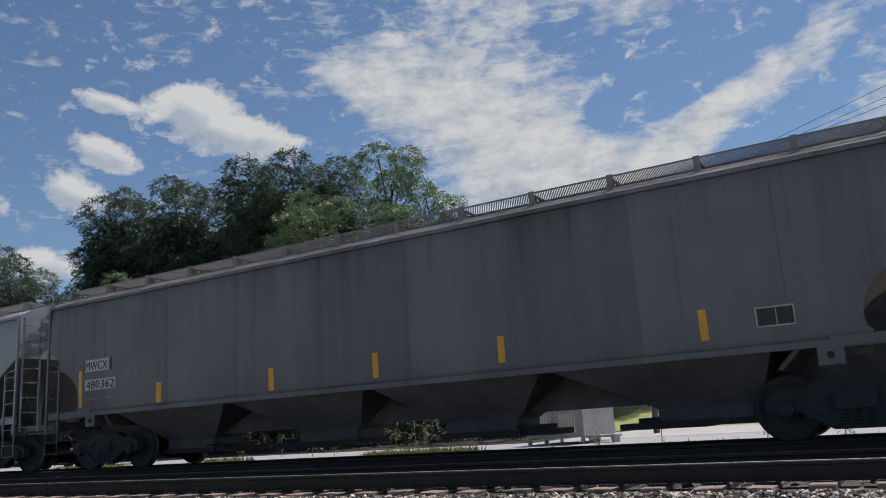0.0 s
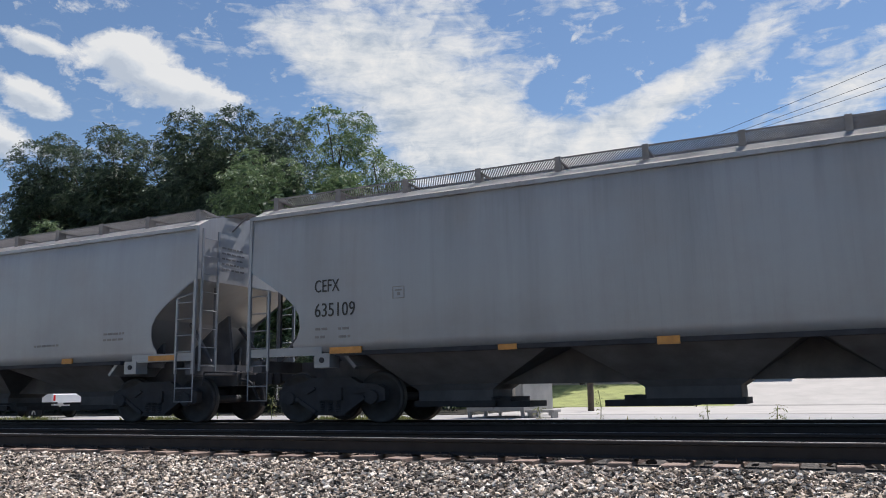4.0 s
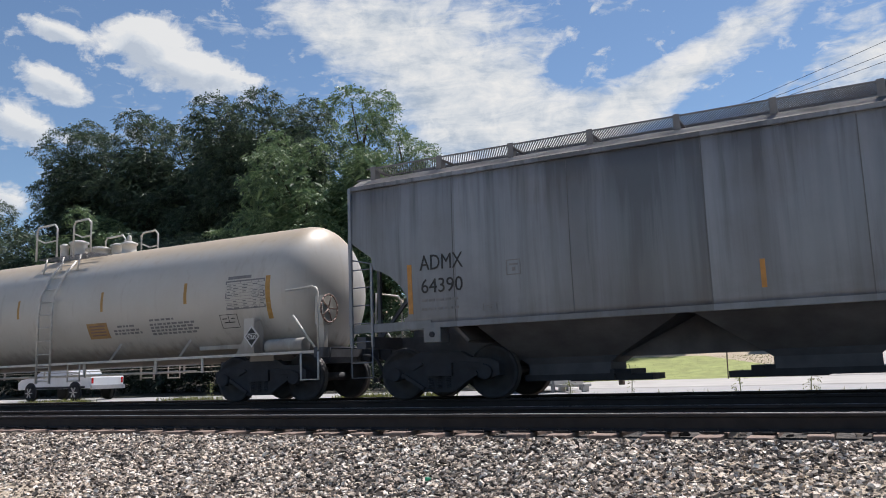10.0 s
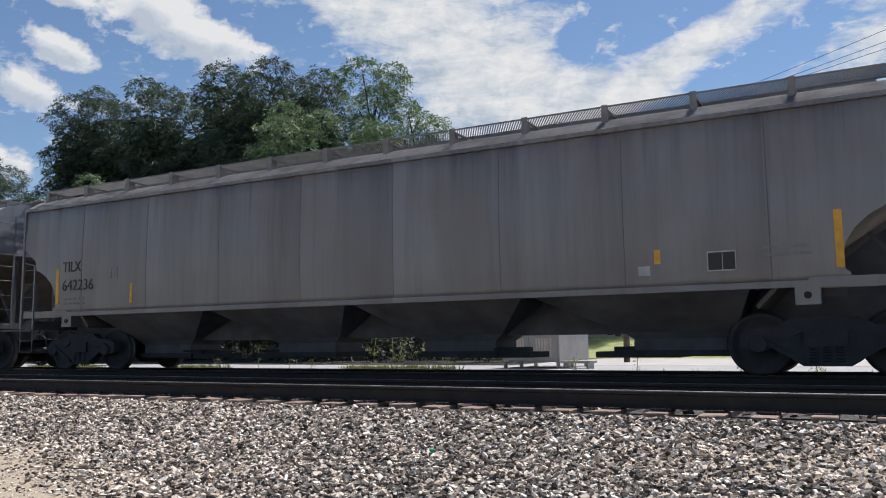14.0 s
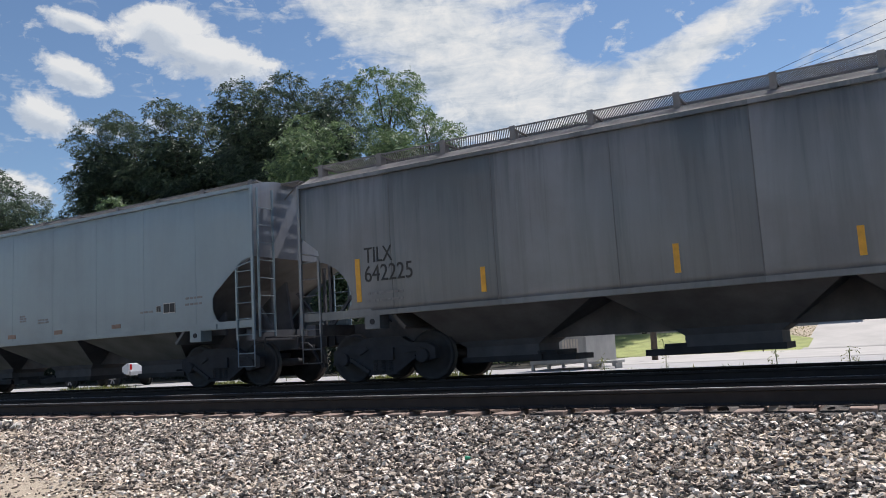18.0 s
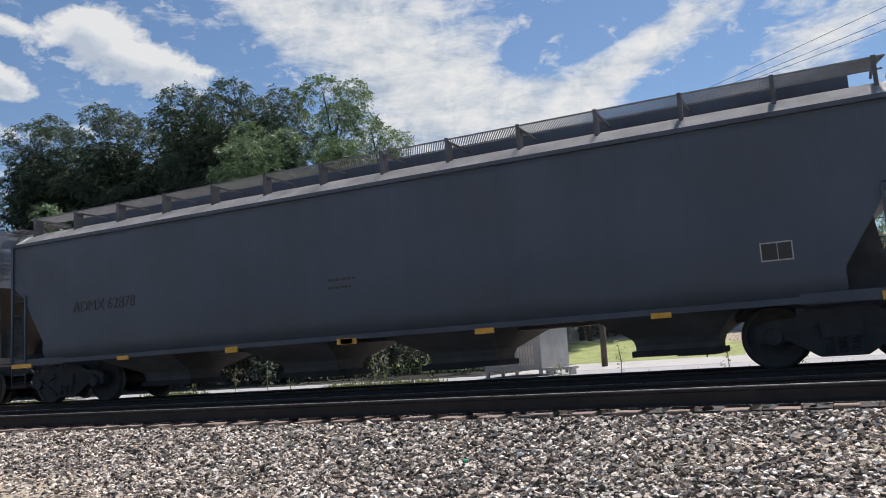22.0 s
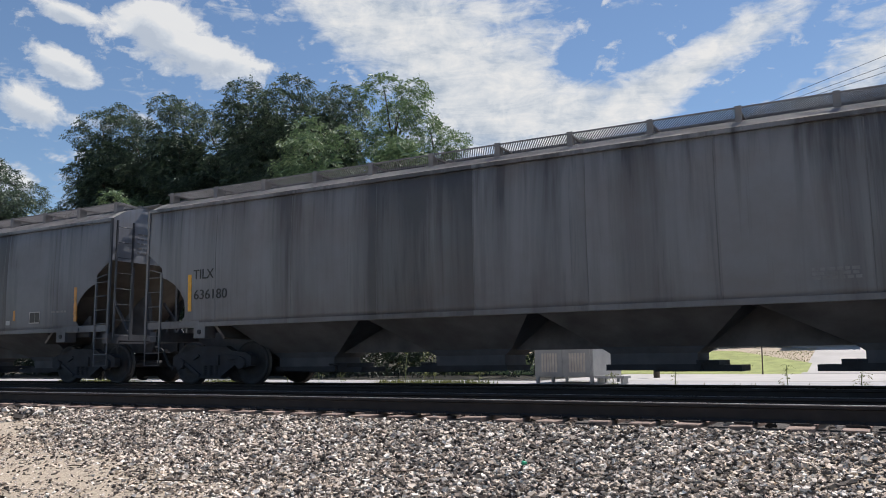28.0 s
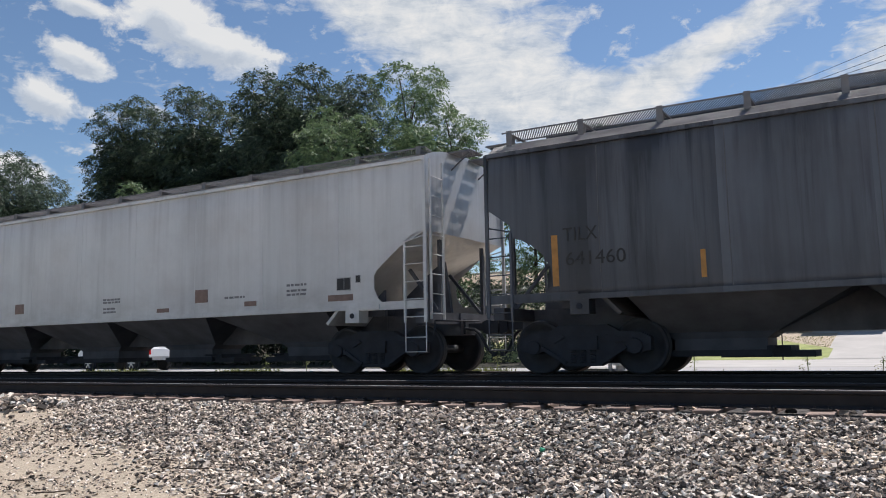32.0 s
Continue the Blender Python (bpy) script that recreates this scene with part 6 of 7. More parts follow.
def leaf_cloud(name, clumps, per, size, seed, along=6):
    """Drooping sprays of leaflets round the clump centres (x, y, z, rx, rz), most on the outside and on top."""
    rng = np.random.default_rng(seed)
    verts = []
    for cx, cy, cz, rx, rz in clumps:
        n = max(3, int(per * rx * rx / along))
        d = rng.normal(size=(n, 3))
        d[:, 2] += 0.35
        d /= np.linalg.norm(d, axis=1)[:, None]
        rad = np.abs(rng.normal(0.8, 0.11, n))
        c = np.array([cx, cy, cz]) + d * rad[:, None] * np.array([rx, rx, rz])
        u = d * 0.9 + rng.normal(size=(n, 3)) * 0.6
        u[:, 2] *= 0.5
        u /= np.linalg.norm(u, axis=1)[:, None]
        w = np.cross(u, np.array([0, 0, 1.0]) + rng.normal(size=(n, 3)) * 0.35)
        w /= np.linalg.norm(w, axis=1)[:, None] + 1e-9
        for k in range(along):
            f = k / along
            side = 1 if k % 2 else -1
            s = size * rng.uniform(0.7, 1.3, n)[:, None]
            q = c + u * (s * 3.2 * f) + np.array([0, 0, -1.0]) * (s * 2.0 * f * f)
            tip = w * side + u * 0.6 + np.array([0, 0, -0.35]) + rng.normal(size=(n, 3)) * 0.25
            tip /= np.linalg.norm(tip, axis=1)[:, None]
            wide = np.cross(tip, np.cross(u, w)) * 0.34 + rng.normal(size=(n, 3)) * 0.08
            verts.append(np.stack([q, q + tip * s - wide * s, q + tip * s * 2.0 + np.array([0, 0, -0.3]) * s, q + tip * s + wide * s], 1))
    v = np.concatenate(verts)
    me = bpy.data.meshes.new(name)
    me.from_pydata(v.reshape(-1, 3), [], np.arange(len(v) * 4).reshape(-1, 4))
    return me


def tree(x, y, base, top, spread, mat, seed, clumps=0, leaf=0.125, per=560, low=0.3, label="", airy=1.0, squash=1.0):
    """A forked trunk and limbs that carry clumps of leaves, uneven in outline, with gaps."""
    rnd = random.Random(seed)
    H = top - base
    root = new("tree")
    root.location = (x, y, base)
    tagged(root, label or "tall leafy deciduous tree with dark green crown", "tree", "trees beyond the road")
    bm = bmesh.new()
    bm_lathe(bm, [(0.020 * H, -0.3), (0.016 * H, 0.06 * H), (0.012 * H, 0.3 * H), (0.007 * H, 0.55 * H), (0.003 * H, 0.8 * H)], 9, "z")
    cl, core = [], []
    half = (1 - low) * H / 2
    mid_z = low * H + half
    r0 = 1.4 * airy
    count = int(clumps or 1.15 * (spread * spread + 2 * spread * half) / (r0 * r0) * 0.95)
    for k in range(count):
        # points spread over the crown's shell and some inside
        f = 1 - 2 * (k + 0.5) / count
        a = k * 2.39996 + rnd.uniform(-0.35, 0.35)
        q = max(0, 1 - abs(f) ** 2.6) ** (1 / 2.6)
        inside = 0.55 if k % 4 == 0 else 1.0
        wob = 1 + 0.2 * noise.noise((math.cos(a) * q * 1.9 + seed * 5.1, math.sin(a) * q * 1.9, f * 1.9))
        r = r0 * rnd.uniform(0.65, 1.3)
        d = spread * squash * q * wob * inside - 0.25 * r
        cz = mid_z + half * f * wob * inside - 0.4 * r
        if rnd.random() < 0.08:
            continue
        px, py = d * math.cos(a), d * math.sin(a)
        cl.append((px, py, cz, r, r * rnd.uniform(0.5, 0.8)))
        if airy > 0.9 and k % 2 == 0:
            t = rnd.uniform(0.35, 0.8)
            core.append((px * t, py * t, mid_z + (cz - mid_z) * t, r * 1.35, r * 1.35))
        if k % 2 == 0:
            s = max(0.1 * H, min(0.72 * H, cz - 0.45 * d - 0.4))
            bm_path(bm, [(0, 0, s), (px * 0.5, py * 0.5, s + (cz - s) * 0.62), (px * 0.9, py * 0.9, cz)], 0.0026 * H, 4)
    part("trunk", bm, M_BARK, root)
    me = leaf_cloud("crown", cl, per * (1.0 if airy > 0.9 else 0.8), leaf, seed)
    me.materials.append(mat)
    crown = part("crown", me, None, root)
    if core:
        me = leaf_cloud("inner_leaves", core, 90, 0.32, seed + 500, 2)
        me.materials.append(mat)
        part("inner_leaves", me, None, crown)
    return root


DARK, LIGHT = M_LEAF_DARK, M_LEAF_LIGHT
AIRY = "tall airy tree with light green feathery crown"
FULL = "broad light green tree, leafy to the ground"
tree(-59.6, 46, -0.4, 23.3, 3.7, DARK, 1, low=0.35)
tree(-51.6, 46, -0.4, 23.4, 3.0, DARK, 2, low=0.35)
tree(-56.0, 47, -0.4, 20.6, 3.8, DARK, 19, low=0.35)
tree(-47.2, 47, -0.4, 20.3, 3.8, DARK, 20, low=0.35)
tree(-41.9, 46, -0.4, 21.6, 4.9, DARK, 3, low=0.45)
tree(-37.2, 46, -0.4, 21.4, 4.4, DARK, 4, low=0.42)
tree(-30.5, 46, -0.4, 20.9, 3.2, LIGHT, 5, airy=0.8, low=0.4, label=AIRY)
tree(-26.8, 46, -0.4, 16.8, 2.0, LIGHT, 6, airy=0.7, low=0.45, label="slim light green tree with gaps in its crown")
tree(-32.0, 41, -0.4, 16.0, 5.3, LIGHT, 7, low=0.1, label=FULL)
tree(-26.9, 42.4, -0.4, 15.4, 3.4, LIGHT, 8, low=0.1, label=FULL)
tree(-49.6, 40, -0.4, 13.2, 3.4, LIGHT, 9, low=0.2, label="rounded light green tree in front of taller ones")
tree(-42.0, 39, -0.4, 10.5, 4.4, DARK, 10, low=0.2, label="low dark green tree, leafy to the ground")
tree(-56.5, 40, -0.4, 12.5, 4.6, DARK, 11, low=0.2, label="low dark green tree, leafy to the ground")
tree(-74.4, 43, -0.4, 20.4, 6.2, DARK, 12, low=0.2)
tree(-17.6, 49, 0.7, 15.2, 2.6, DARK, 13, airy=0.8, low=0.3, label="narrow dark green tree behind the wires")
tree(-22.0, 48, 0.6, 12.6, 2.4, LIGHT, 14, airy=0.8, low=0.25, label="small bright green tree with drooping leaves")
tree(-15.4, 51, 0.8, 11.4, 1.8, DARK, 15, airy=0.7, low=0.2, label="small dark green tree beside the utility pole")
tree(-12.0, 56, 4.6, 10.9, 2.3, LIGHT, 24, airy=0.7, low=0.1, label="leafy young tree on the steep bank")
tree(-15.8, 56, 4.4, 11.2, 2.2, DARK, 25, airy=0.7, low=0.1, label="leafy young tree on the steep bank")
tree(12.0, 86, 7.5, 19.5, 4.2, DARK, 16, low=0.3, per=120, leaf=0.2)
tree(-1.5, 88, 7.5, 18.6, 3.4, DARK, 17, low=0.3, per=120, leaf=0.2)


def bushes(name, spots, mat, seed, label, leaf=0.13, per=150):
    me = leaf_cloud(name, spots, per, leaf, seed)
    me.materials.append(mat)
    return tagged(new(name, me), label, "bushes", kind="stuff")


rb = random.Random(8)
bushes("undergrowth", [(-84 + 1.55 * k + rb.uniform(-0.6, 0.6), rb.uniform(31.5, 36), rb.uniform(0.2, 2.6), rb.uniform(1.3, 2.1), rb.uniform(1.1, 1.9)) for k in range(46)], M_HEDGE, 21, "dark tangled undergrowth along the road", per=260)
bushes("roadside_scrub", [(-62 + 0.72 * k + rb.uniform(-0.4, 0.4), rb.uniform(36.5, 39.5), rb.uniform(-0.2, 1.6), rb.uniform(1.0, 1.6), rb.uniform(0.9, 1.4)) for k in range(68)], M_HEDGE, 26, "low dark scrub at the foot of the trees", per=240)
vines = [(-15 + 0.75 * (k % 58) + rb.uniform(-0.5, 0.5), 52.8 + 1.3 * (k // 58) + rb.uniform(-0.4, 0.4)) for k in range(290)]
vines = [(x, y, ground_height(x, y) + rb.uniform(0.2, 1.2), rb.uniform(0.9, 1.5), rb.uniform(0.7, 1.3)) for x, y in vines]
# shade low on the bank and sun on its crest set by leaf colour
bushes("vine_bank", [v for v in vines if v[2] < 5.2], M_HEDGE, 22, "vines in a shaded tone that cover a steep bank", leaf=0.11, per=220)
bushes("vine_crest", [v for v in vines if v[2] >= 5.2], M_LEAF_LIGHT, 27, "vines in a sunlit tone along the crest of the bank", leaf=0.11, per=260)
bushes("hilltop_shrubs", [(-14 + 1.5 * k + rb.uniform(-0.6, 0.6), rb.uniform(57, 59.5), 7.0 + rb.uniform(0, 0.9), rb.uniform(0.8, 1.4), rb.uniform(0.6, 1.1)) for k in range(26)], M_LEAF_LIGHT, 23, "sunlit shrubs on top of the bank")


def weeds(name, count, x0, x1, y0, y1, hmin, hmax, mat, seed, label):
    """Upright blades and stalks with a bend."""
    rng = np.random.default_rng(seed)
    x, y = rng.uniform(x0, x1, count), rng.uniform(y0, y1, count)
    h = rng.uniform(hmin, hmax, count)
    a = rng.uniform(0, math.pi, count)
    w = 0.02 + 0.012 * rng.random(count)
    z = np.array([ground_height(p, q) for p, q in zip(x, y)])
    lx, ly = rng.normal(0, 0.25, count) * h, rng.normal(0, 0.25, count) * h
    ca, sa = np.cos(a) * w, np.sin(a) * w
    v = np.stack([np.stack([x - ca, y - sa, z], 1), np.stack([x + ca, y + sa, z], 1), np.stack([x + lx * 0.4 + ca * 0.6, y + ly * 0.4 + sa * 0.6, z + h * 0.6], 1), np.stack([x + lx, y + ly, z + h], 1), np.stack([x + lx * 0.4 - ca * 0.6, y + ly * 0.4 - sa * 0.6, z + h * 0.6], 1)], 1)
    base = 5 * np.arange(count)[:, None]
    f = [list(r) for r in np.concatenate([base + np.array([0, 1, 2, 4])], 0)]
    g = [list(r) for r in base + np.array([4, 2, 3])]
    me = bpy.data.meshes.new(name)
    me.from_pydata(v.reshape(-1, 3), [], f + g)
    me.materials.append(mat)
    return tagged(new(name, me), label, "weeds", kind="stuff")


M_WEED = leaf_material("yellow_green_weeds", (0.09, 0.11, 0.03), (0.19, 0.21, 0.06), (0.34, 0.34, 0.11))
M_GRASS = leaf_material("lawn_grass", (0.16, 0.18, 0.06), (0.25, 0.27, 0.09), (0.36, 0.36, 0.15))
for k, (x0, x1, count) in enumerate(((-23.2, -20.9, 700), (-15.4, -11.5, 1500), (-31, -27.5, 500))):
    weeds("verge_weeds", count, x0, x1, 21.0, 22.4, 0.08, 0.3, M_WEED, 31 + 10 * k, "yellow-green weeds on the road verge")
weeds("track_weeds", 130, -11, 2, 20.4, 21.4, 0.06, 0.25, M_WEED, 32, "sparse weeds beside the track")
weeds("lawn_grass", 9000, -25, -4.6, 40.6, 49.3, 0.02, 0.05, M_GRASS, 33, "short mown grass")


def tall_weed(x, y, h, seed):
    rnd = random.Random(seed)
    root = new("tall_weed")
    root.location = (x, y, ground_height(x, y))
    tagged(root, "tall green weed with narrow leaves", "weed", "weeds by the track")
    bm = bmesh.new()
    bm_path(bm, [(0, 0, -0.05), (rnd.uniform(-0.05, 0.05), 0, h * 0.5), (rnd.uniform(-0.1, 0.1), 0, h)], 0.012, 5)
    part("stem", bm, M_STEM, root)
    me = leaf_cloud("leaves", [(0, 0, h * (0.3 + 0.17 * k), 0.10 + 0.07 * rnd.random(), h * 0.14) for k in range(5)], 1100, 0.032, seed)
    me.materials.append(M_WEED)
    part("leaves", me, None, root)


M_STEM = plain("green_stem", (0.16, 0.19, 0.06), 0.7)
for k, (x, y, h) in enumerate(((-15.5, 23.5, 1.1), (-14.9, 23.8, 1.2), (-14.4, 23.6, 0.95), (-18.6, 24.0, 0.9), (-19.8, 24.2, 1.0), (-21.5, 24.4, 0.85), (-6.1, 22.6, 0.9), (-3.1, 22.0, 0.65), (-12.6, 23.4, 0.8), (-23.8, 24.6, 0.7), (-7.6, 21.8, 0.5), (-1.4, 21.6, 0.45))):
    tall_weed(x, y, h, 40 + k)


# ---------------------------------------------------------------- cabinet, pickup, pole and wires
M_CABINET = plain("weathered_cabinet_steel", (0.40, 0.39, 0.37), 0.5, 0.25, 0.2, 2)
M_LOUVRE = plain("tan_louvre_paint", (0.62, 0.55, 0.46), 0.6, 0, 0.2, 4)
M_LABEL = plain("yellow_label", (0.75, 0.62, 0.05), 0.5, 0, 0.15, 9)


def signal_cabinet():
    """A steel equipment case on legs with two louvred doors."""
    root = new("equipment_cabinet")
    root.matrix_world = pose(-11.35, 25.1, -0.40, 0, 0, -4)
    tagged(root, "grey steel equipment cabinet on legs with louvred doors", "cabinet")
    bm = bmesh.new()
    bm_box(bm, 0, 2.1, 0, 2.5, 0.26, 1.62)
    bmesh.ops.bevel(bm, geom=bm.edges[:], offset=0.02, segments=2, affect="EDGES")
    body = part("case", bm, M_CABINET, root)
    bm = bmesh.new()
    bm_box(bm, -0.05, 2.15, -0.05, 2.55, 1.62, 1.68)
    part("roof_sheet", bm, M_CABINET, root)
    for k in range(2):
        x0 = 0.08 + k * 1.0
        bm = bmesh.new()
        bm_box(bm, x0, x0 + 0.94, -0.03, 0.0, 0.32, 1.58)
        door = part("door", bm, M_CABINET, root)
        for j in range(6):
            bm = bmesh.new()
            bm_box(bm, x0 + 0.2 + j * 0.1, x0 + 0.265 + j * 0.1, -0.05, -0.03, 0.42, 1.05)
            part("louvre", bm, M_LOUVRE, door)
        bm = bmesh.new()
        bm_box(bm, x0 + 0.3, x0 + 0.62, -0.034, -0.03, 1.35, 1.5)
        part("label", bm, M_LABEL, door, "yellow label")
    for x in (0.08, 2.02):
        for y in (0.08, 1.25, 2.42):
            bm = bmesh.new()
            bm_box(bm, x - 0.05, x + 0.05, y - 0.05, y + 0.05, -0.02, 0.26)
            part("leg", bm, M_CABINET, root)
    bm = bmesh.new()
    bm_box(bm, 2.1, 3.1, 0.1, 0.7, 0.22, 0.30)
    for x in (2.2, 3.0):
        bm_box(bm, x - 0.03, x + 0.03, 0.15, 0.65, -0.02, 0.22)
    part("cable_tray", bm, M_CABINET, root)


signal_cabinet()

M_CARWHITE = plain("white_car_paint", (0.76, 0.77, 0.78), 0.25, 0, 0.06, 2, 0.02)
M_CARGLASS = plain("dark_car_glass", (0.02, 0.022, 0.025), 0.08, 0, 0.1, 2, 0.0)
M_TYRE = plain("black_tyre_rubber", (0.02, 0.02, 0.02), 0.85)
M_ALLOY = plain("alloy_rim", (0.55, 0.55, 0.56), 0.35, 0.7, 0.15, 8)
M_LAMPRED = plain("red_lamp_glass", (0.55, 0.02, 0.02), 0.2)


def pickup():
    """A parked crew-cab pickup seen from the side, its tail to the right."""
    root = new("pickup_truck")
    root.matrix_world = pose(-34.1, 25.9, -0.345, 0, 0, -1)
    tagged(root, "white crew-cab pickup truck parked beside the road", "pickup truck")
    lower = [(-2.62, 0.55), (-2.62, 0.9), (-2.45, 1.02), (-1.35, 1.12), (-0.62, 1.66), (-0.4, 1.72), (0.75, 1.72), (0.98, 1.64), (1.1, 1.14), (2.6, 1.14), (2.66, 1.06), (2.66, 0.55)]
    bm = bmesh.new()
    n = len(lower)
    a = [bm.verts.new((x, -0.92 + (0.16 if z > 1.3 else 0), z)) for x, z in lower]
    b = [bm.verts.new((x, 0.92 - (0.16 if z > 1.3 else 0), z)) for x, z in lower]
    for i in range(n):
        bm.faces.new((a[i], a[(i + 1) % n], b[(i + 1) % n], b[i]))
    bm.faces.new(a[::-1])
    bm.faces.new(b)
    bmesh.ops.bevel(bm, geom=[e for e in bm.edges], offset=0.035, segments=2, affect="EDGES")
    part("body", bm, M_CARWHITE, root)
    for s in (-1, 1):
        for pts in ([(-0.98, 1.14), (-0.56, 1.56), (0.02, 1.60), (0.02, 1.14)], [(0.10, 1.14), (0.10, 1.60), (0.76, 1.58), (0.9, 1.14)]):
            bm = bmesh.new()
            y = s * 0.905
            bm_prism(bm, pts, min(y * 0.93, y * 0.88), max(y * 0.93, y * 0.88))
            part("side_window", bm, M_CARGLASS, root)
        bm = bmesh.new()
        bm_box(bm, 2.63, 2.672, s * 0.80 - 0.05, s * 0.80 + 0.05, 0.76, 1.02)
        part("tail_lamp", bm, M_LAMPRED, root, "red tail lamp")
        bm = bmesh.new()
        bm_box(bm, -2.0, 2.3, s * 0.93 - 0.012, s * 0.93 + 0.012, 0.56, 0.66)
        part("sill_trim", bm, M_BLACK, root)
        for x in (-1.62, 1.62):
            bm = bmesh.new()
            bm_lathe(bm, [(0.3, -0.12), (0.375, -0.11), (0.385, 0.0), (0.375, 0.11), (0.3, 0.12)], 26, "y", (x, s * 0.86, 0.385))
            w = part("wheel", bm, M_TYRE, root)
            bm = bmesh.new()
            bm_lathe(bm, [(0.06, -0.02), (0.22, 0.0), (0.25, 0.02), (0.25, 0.0)], 20, "y", (x, s * 0.99, 0.385))
            part("rim", bm, M_BLACK, w)
            for k in range(6):
                bm = bmesh.new()
                c, q = math.cos(math.pi * k / 3), math.sin(math.pi * k / 3)
                bm_bar(bm, (x + 0.03 * c, s * 1.0, 0.385 + 0.03 * q), (x + 0.24 * c, s * 1.01, 0.385 + 0.24 * q), 0.034, square=True)
                part("spoke", bm, M_ALLOY, w)
            bm = bmesh.new()
            bm_lathe(bm, [(0.46, -0.01), (0.46, 0.01)], 24, "y", (x, s * 0.915, 0.42))
            part("wheel_arch", bm, M_BLACK, root)
    bm = bmesh.new()
    bm_box(bm, 2.66, 2.78, -0.9, 0.9, 0.5, 0.68)
    part("bumper", bm, M_ALLOY, root)
    bm = bmesh.new()
    bm_path(bm, [(1.15, -0.78, 1.14), (1.2, -0.78, 1.3), (2.4, -0.78, 1.3), (2.5, -0.78, 1.14)], 0.02)
    part("bed_rail", bm, M_ALLOY, root)


pickup()

M_POLE = plain("weathered_pole_timber", (0.11, 0.085, 0.065), 0.9, 0, 0.35, 4, 0.5)
M_WIRE = plain("dark_overhead_wire", (0.03, 0.03, 0.032), 0.6)
M_INSUL = plain("brown_insulator_glaze", (0.16, 0.12, 0.10), 0.25)


def utility_pole():
    root = new("utility_pole")
    root.matrix_world = pose(-14.6, 50, 0.8, 0, 0, 10)
    tagged(root, "dark timber utility pole with cross-arms", "utility pole")
    bm = bmesh.new()
    bm_lathe(bm, [(0.17, -0.3), (0.15, 5), (0.12, 13.0)], 12, "z")
    part("pole", bm, M_POLE, root)
    for z, half in ((12.5, 1.25), (10.9, 0.9)):
        bm = bmesh.new()
        bm_box(bm, -half, half, -0.2, -0.1, z - 0.06, z + 0.06)
        bm_bar(bm, (-half * 0.6, -0.15, z), (0, -0.14, z - 0.6), 0.02)
        bm_bar(bm, (half * 0.6, -0.15, z), (0, -0.14, z - 0.6), 0.02)
        arm = part("cross_arm", bm, M_POLE, root)
        for x in (-half + 0.1, -half * 0.45, half - 0.1):
            bm = bmesh.new()
            bm_lathe(bm, [(0.03, z + 0.06), (0.06, z + 0.12), (0.04, z + 0.18), (0.06, z + 0.22), (0.02, z + 0.28)], 10, "z", (x, -0.15, 0))
            part("insulator", bm, M_INSUL, arm)
    bm = bmesh.new()
    bm_lathe(bm, [(0.2, 9.2), (0.22, 9.3), (0.22, 10.1), (0.18, 10.2)], 14, "z", (0.36, 0, 0))
    part("transformer", bm, M_GALV, root)


utility_pole()


def wire(a, b, sag, r=0.018):
    a, b = Vector(a), Vector(b)
    pts = []
    for k in range(25):
        t = k / 24
        p = a.lerp(b, t)
        pts.append((p.x, p.y, p.z - sag * 4 * t * (1 - t)))
    bm = bmesh.new()
    bm_path(bm, pts, r * 0.6, 5)
    return thing("overhead_wire", bm, M_WIRE, "thin dark overhead wire strung from a pole", "wire", "overhead wires")


for dx, z0, zm in ((-0.8, 13.6, 13.1), (0.0, 13.6, 12.55), (0.8, 13.6, 12.15)):
    wire((-14.6 + dx, 50 - dx, z0), (17.6 + dx, 22 - dx, 2 * zm - z0 + 0.6), 0.3)
for z0, zm in ((11.9, 10.6), (11.8, 10.2)):
    wire((-14.6, 50, z0), (17.6, 28, 2 * zm - z0 + 0.4), 0.2)
wire((-14.6, 50, 13.5), (-60, 62, 13.0), 0.7)
wire((-14.2, 50.4, 13.5), (-60, 63, 12.6), 0.7)

# ---------------------------------------------------------------- houses, shed and barrier on the far side
M_BRICK = None


def brick_material():
    n = Nodes("dark_red_brick")
    v = n.coords()
    b = n.add("ShaderNodeTexBrick")
    b.inputs["Scale"].default_value = 4.3
    b.inputs["Color1"].default_value = (0.16, 0.06, 0.05, 1)
    b.inputs["Color2"].default_value = (0.11, 0.045, 0.04, 1)
    b.inputs["Mortar"].default_value = (0.2, 0.17, 0.15, 1)
    m = n.coords(rot=(radians(90), 0, 0))
    n.link(m, b.inputs["Vector"])
    return n.out(n.mix(n.math("MULTIPLY", n.noise(v, 1.5, 4), 0.3), b.outputs["Color"], (0.07, 0.035, 0.03)), 0.85)


M_BRICK = brick_material()
M_TRIM = plain("white_house_trim", (0.70, 0.70, 0.70), 0.6, 0, 0.1, 3)
M_SHINGLE = plain("grey_roof_shingle", (0.12, 0.118, 0.118), 0.85, 0, 0.25, 3, 0.4)
M_SIDING = plain("blue_clapboard", (0.27, 0.37, 0.48), 0.6, 0, 0.1, 1.5)
M_DARKROOF = plain("dark_roof_edge", (0.05, 0.045, 0.045), 0.8)
M_PANE = plain("dark_window_pane", (0.06, 0.07, 0.08), 0.08, 0, 0.2, 1)
M_SHED = plain("white_shed_sheet", (0.36, 0.355, 0.345), 0.6, 0, 0.2, 2)
M_BARRIER = plain("stained_concrete_barrier", (0.33, 0.32, 0.30), 0.9, 0, 0.25, 1.2)


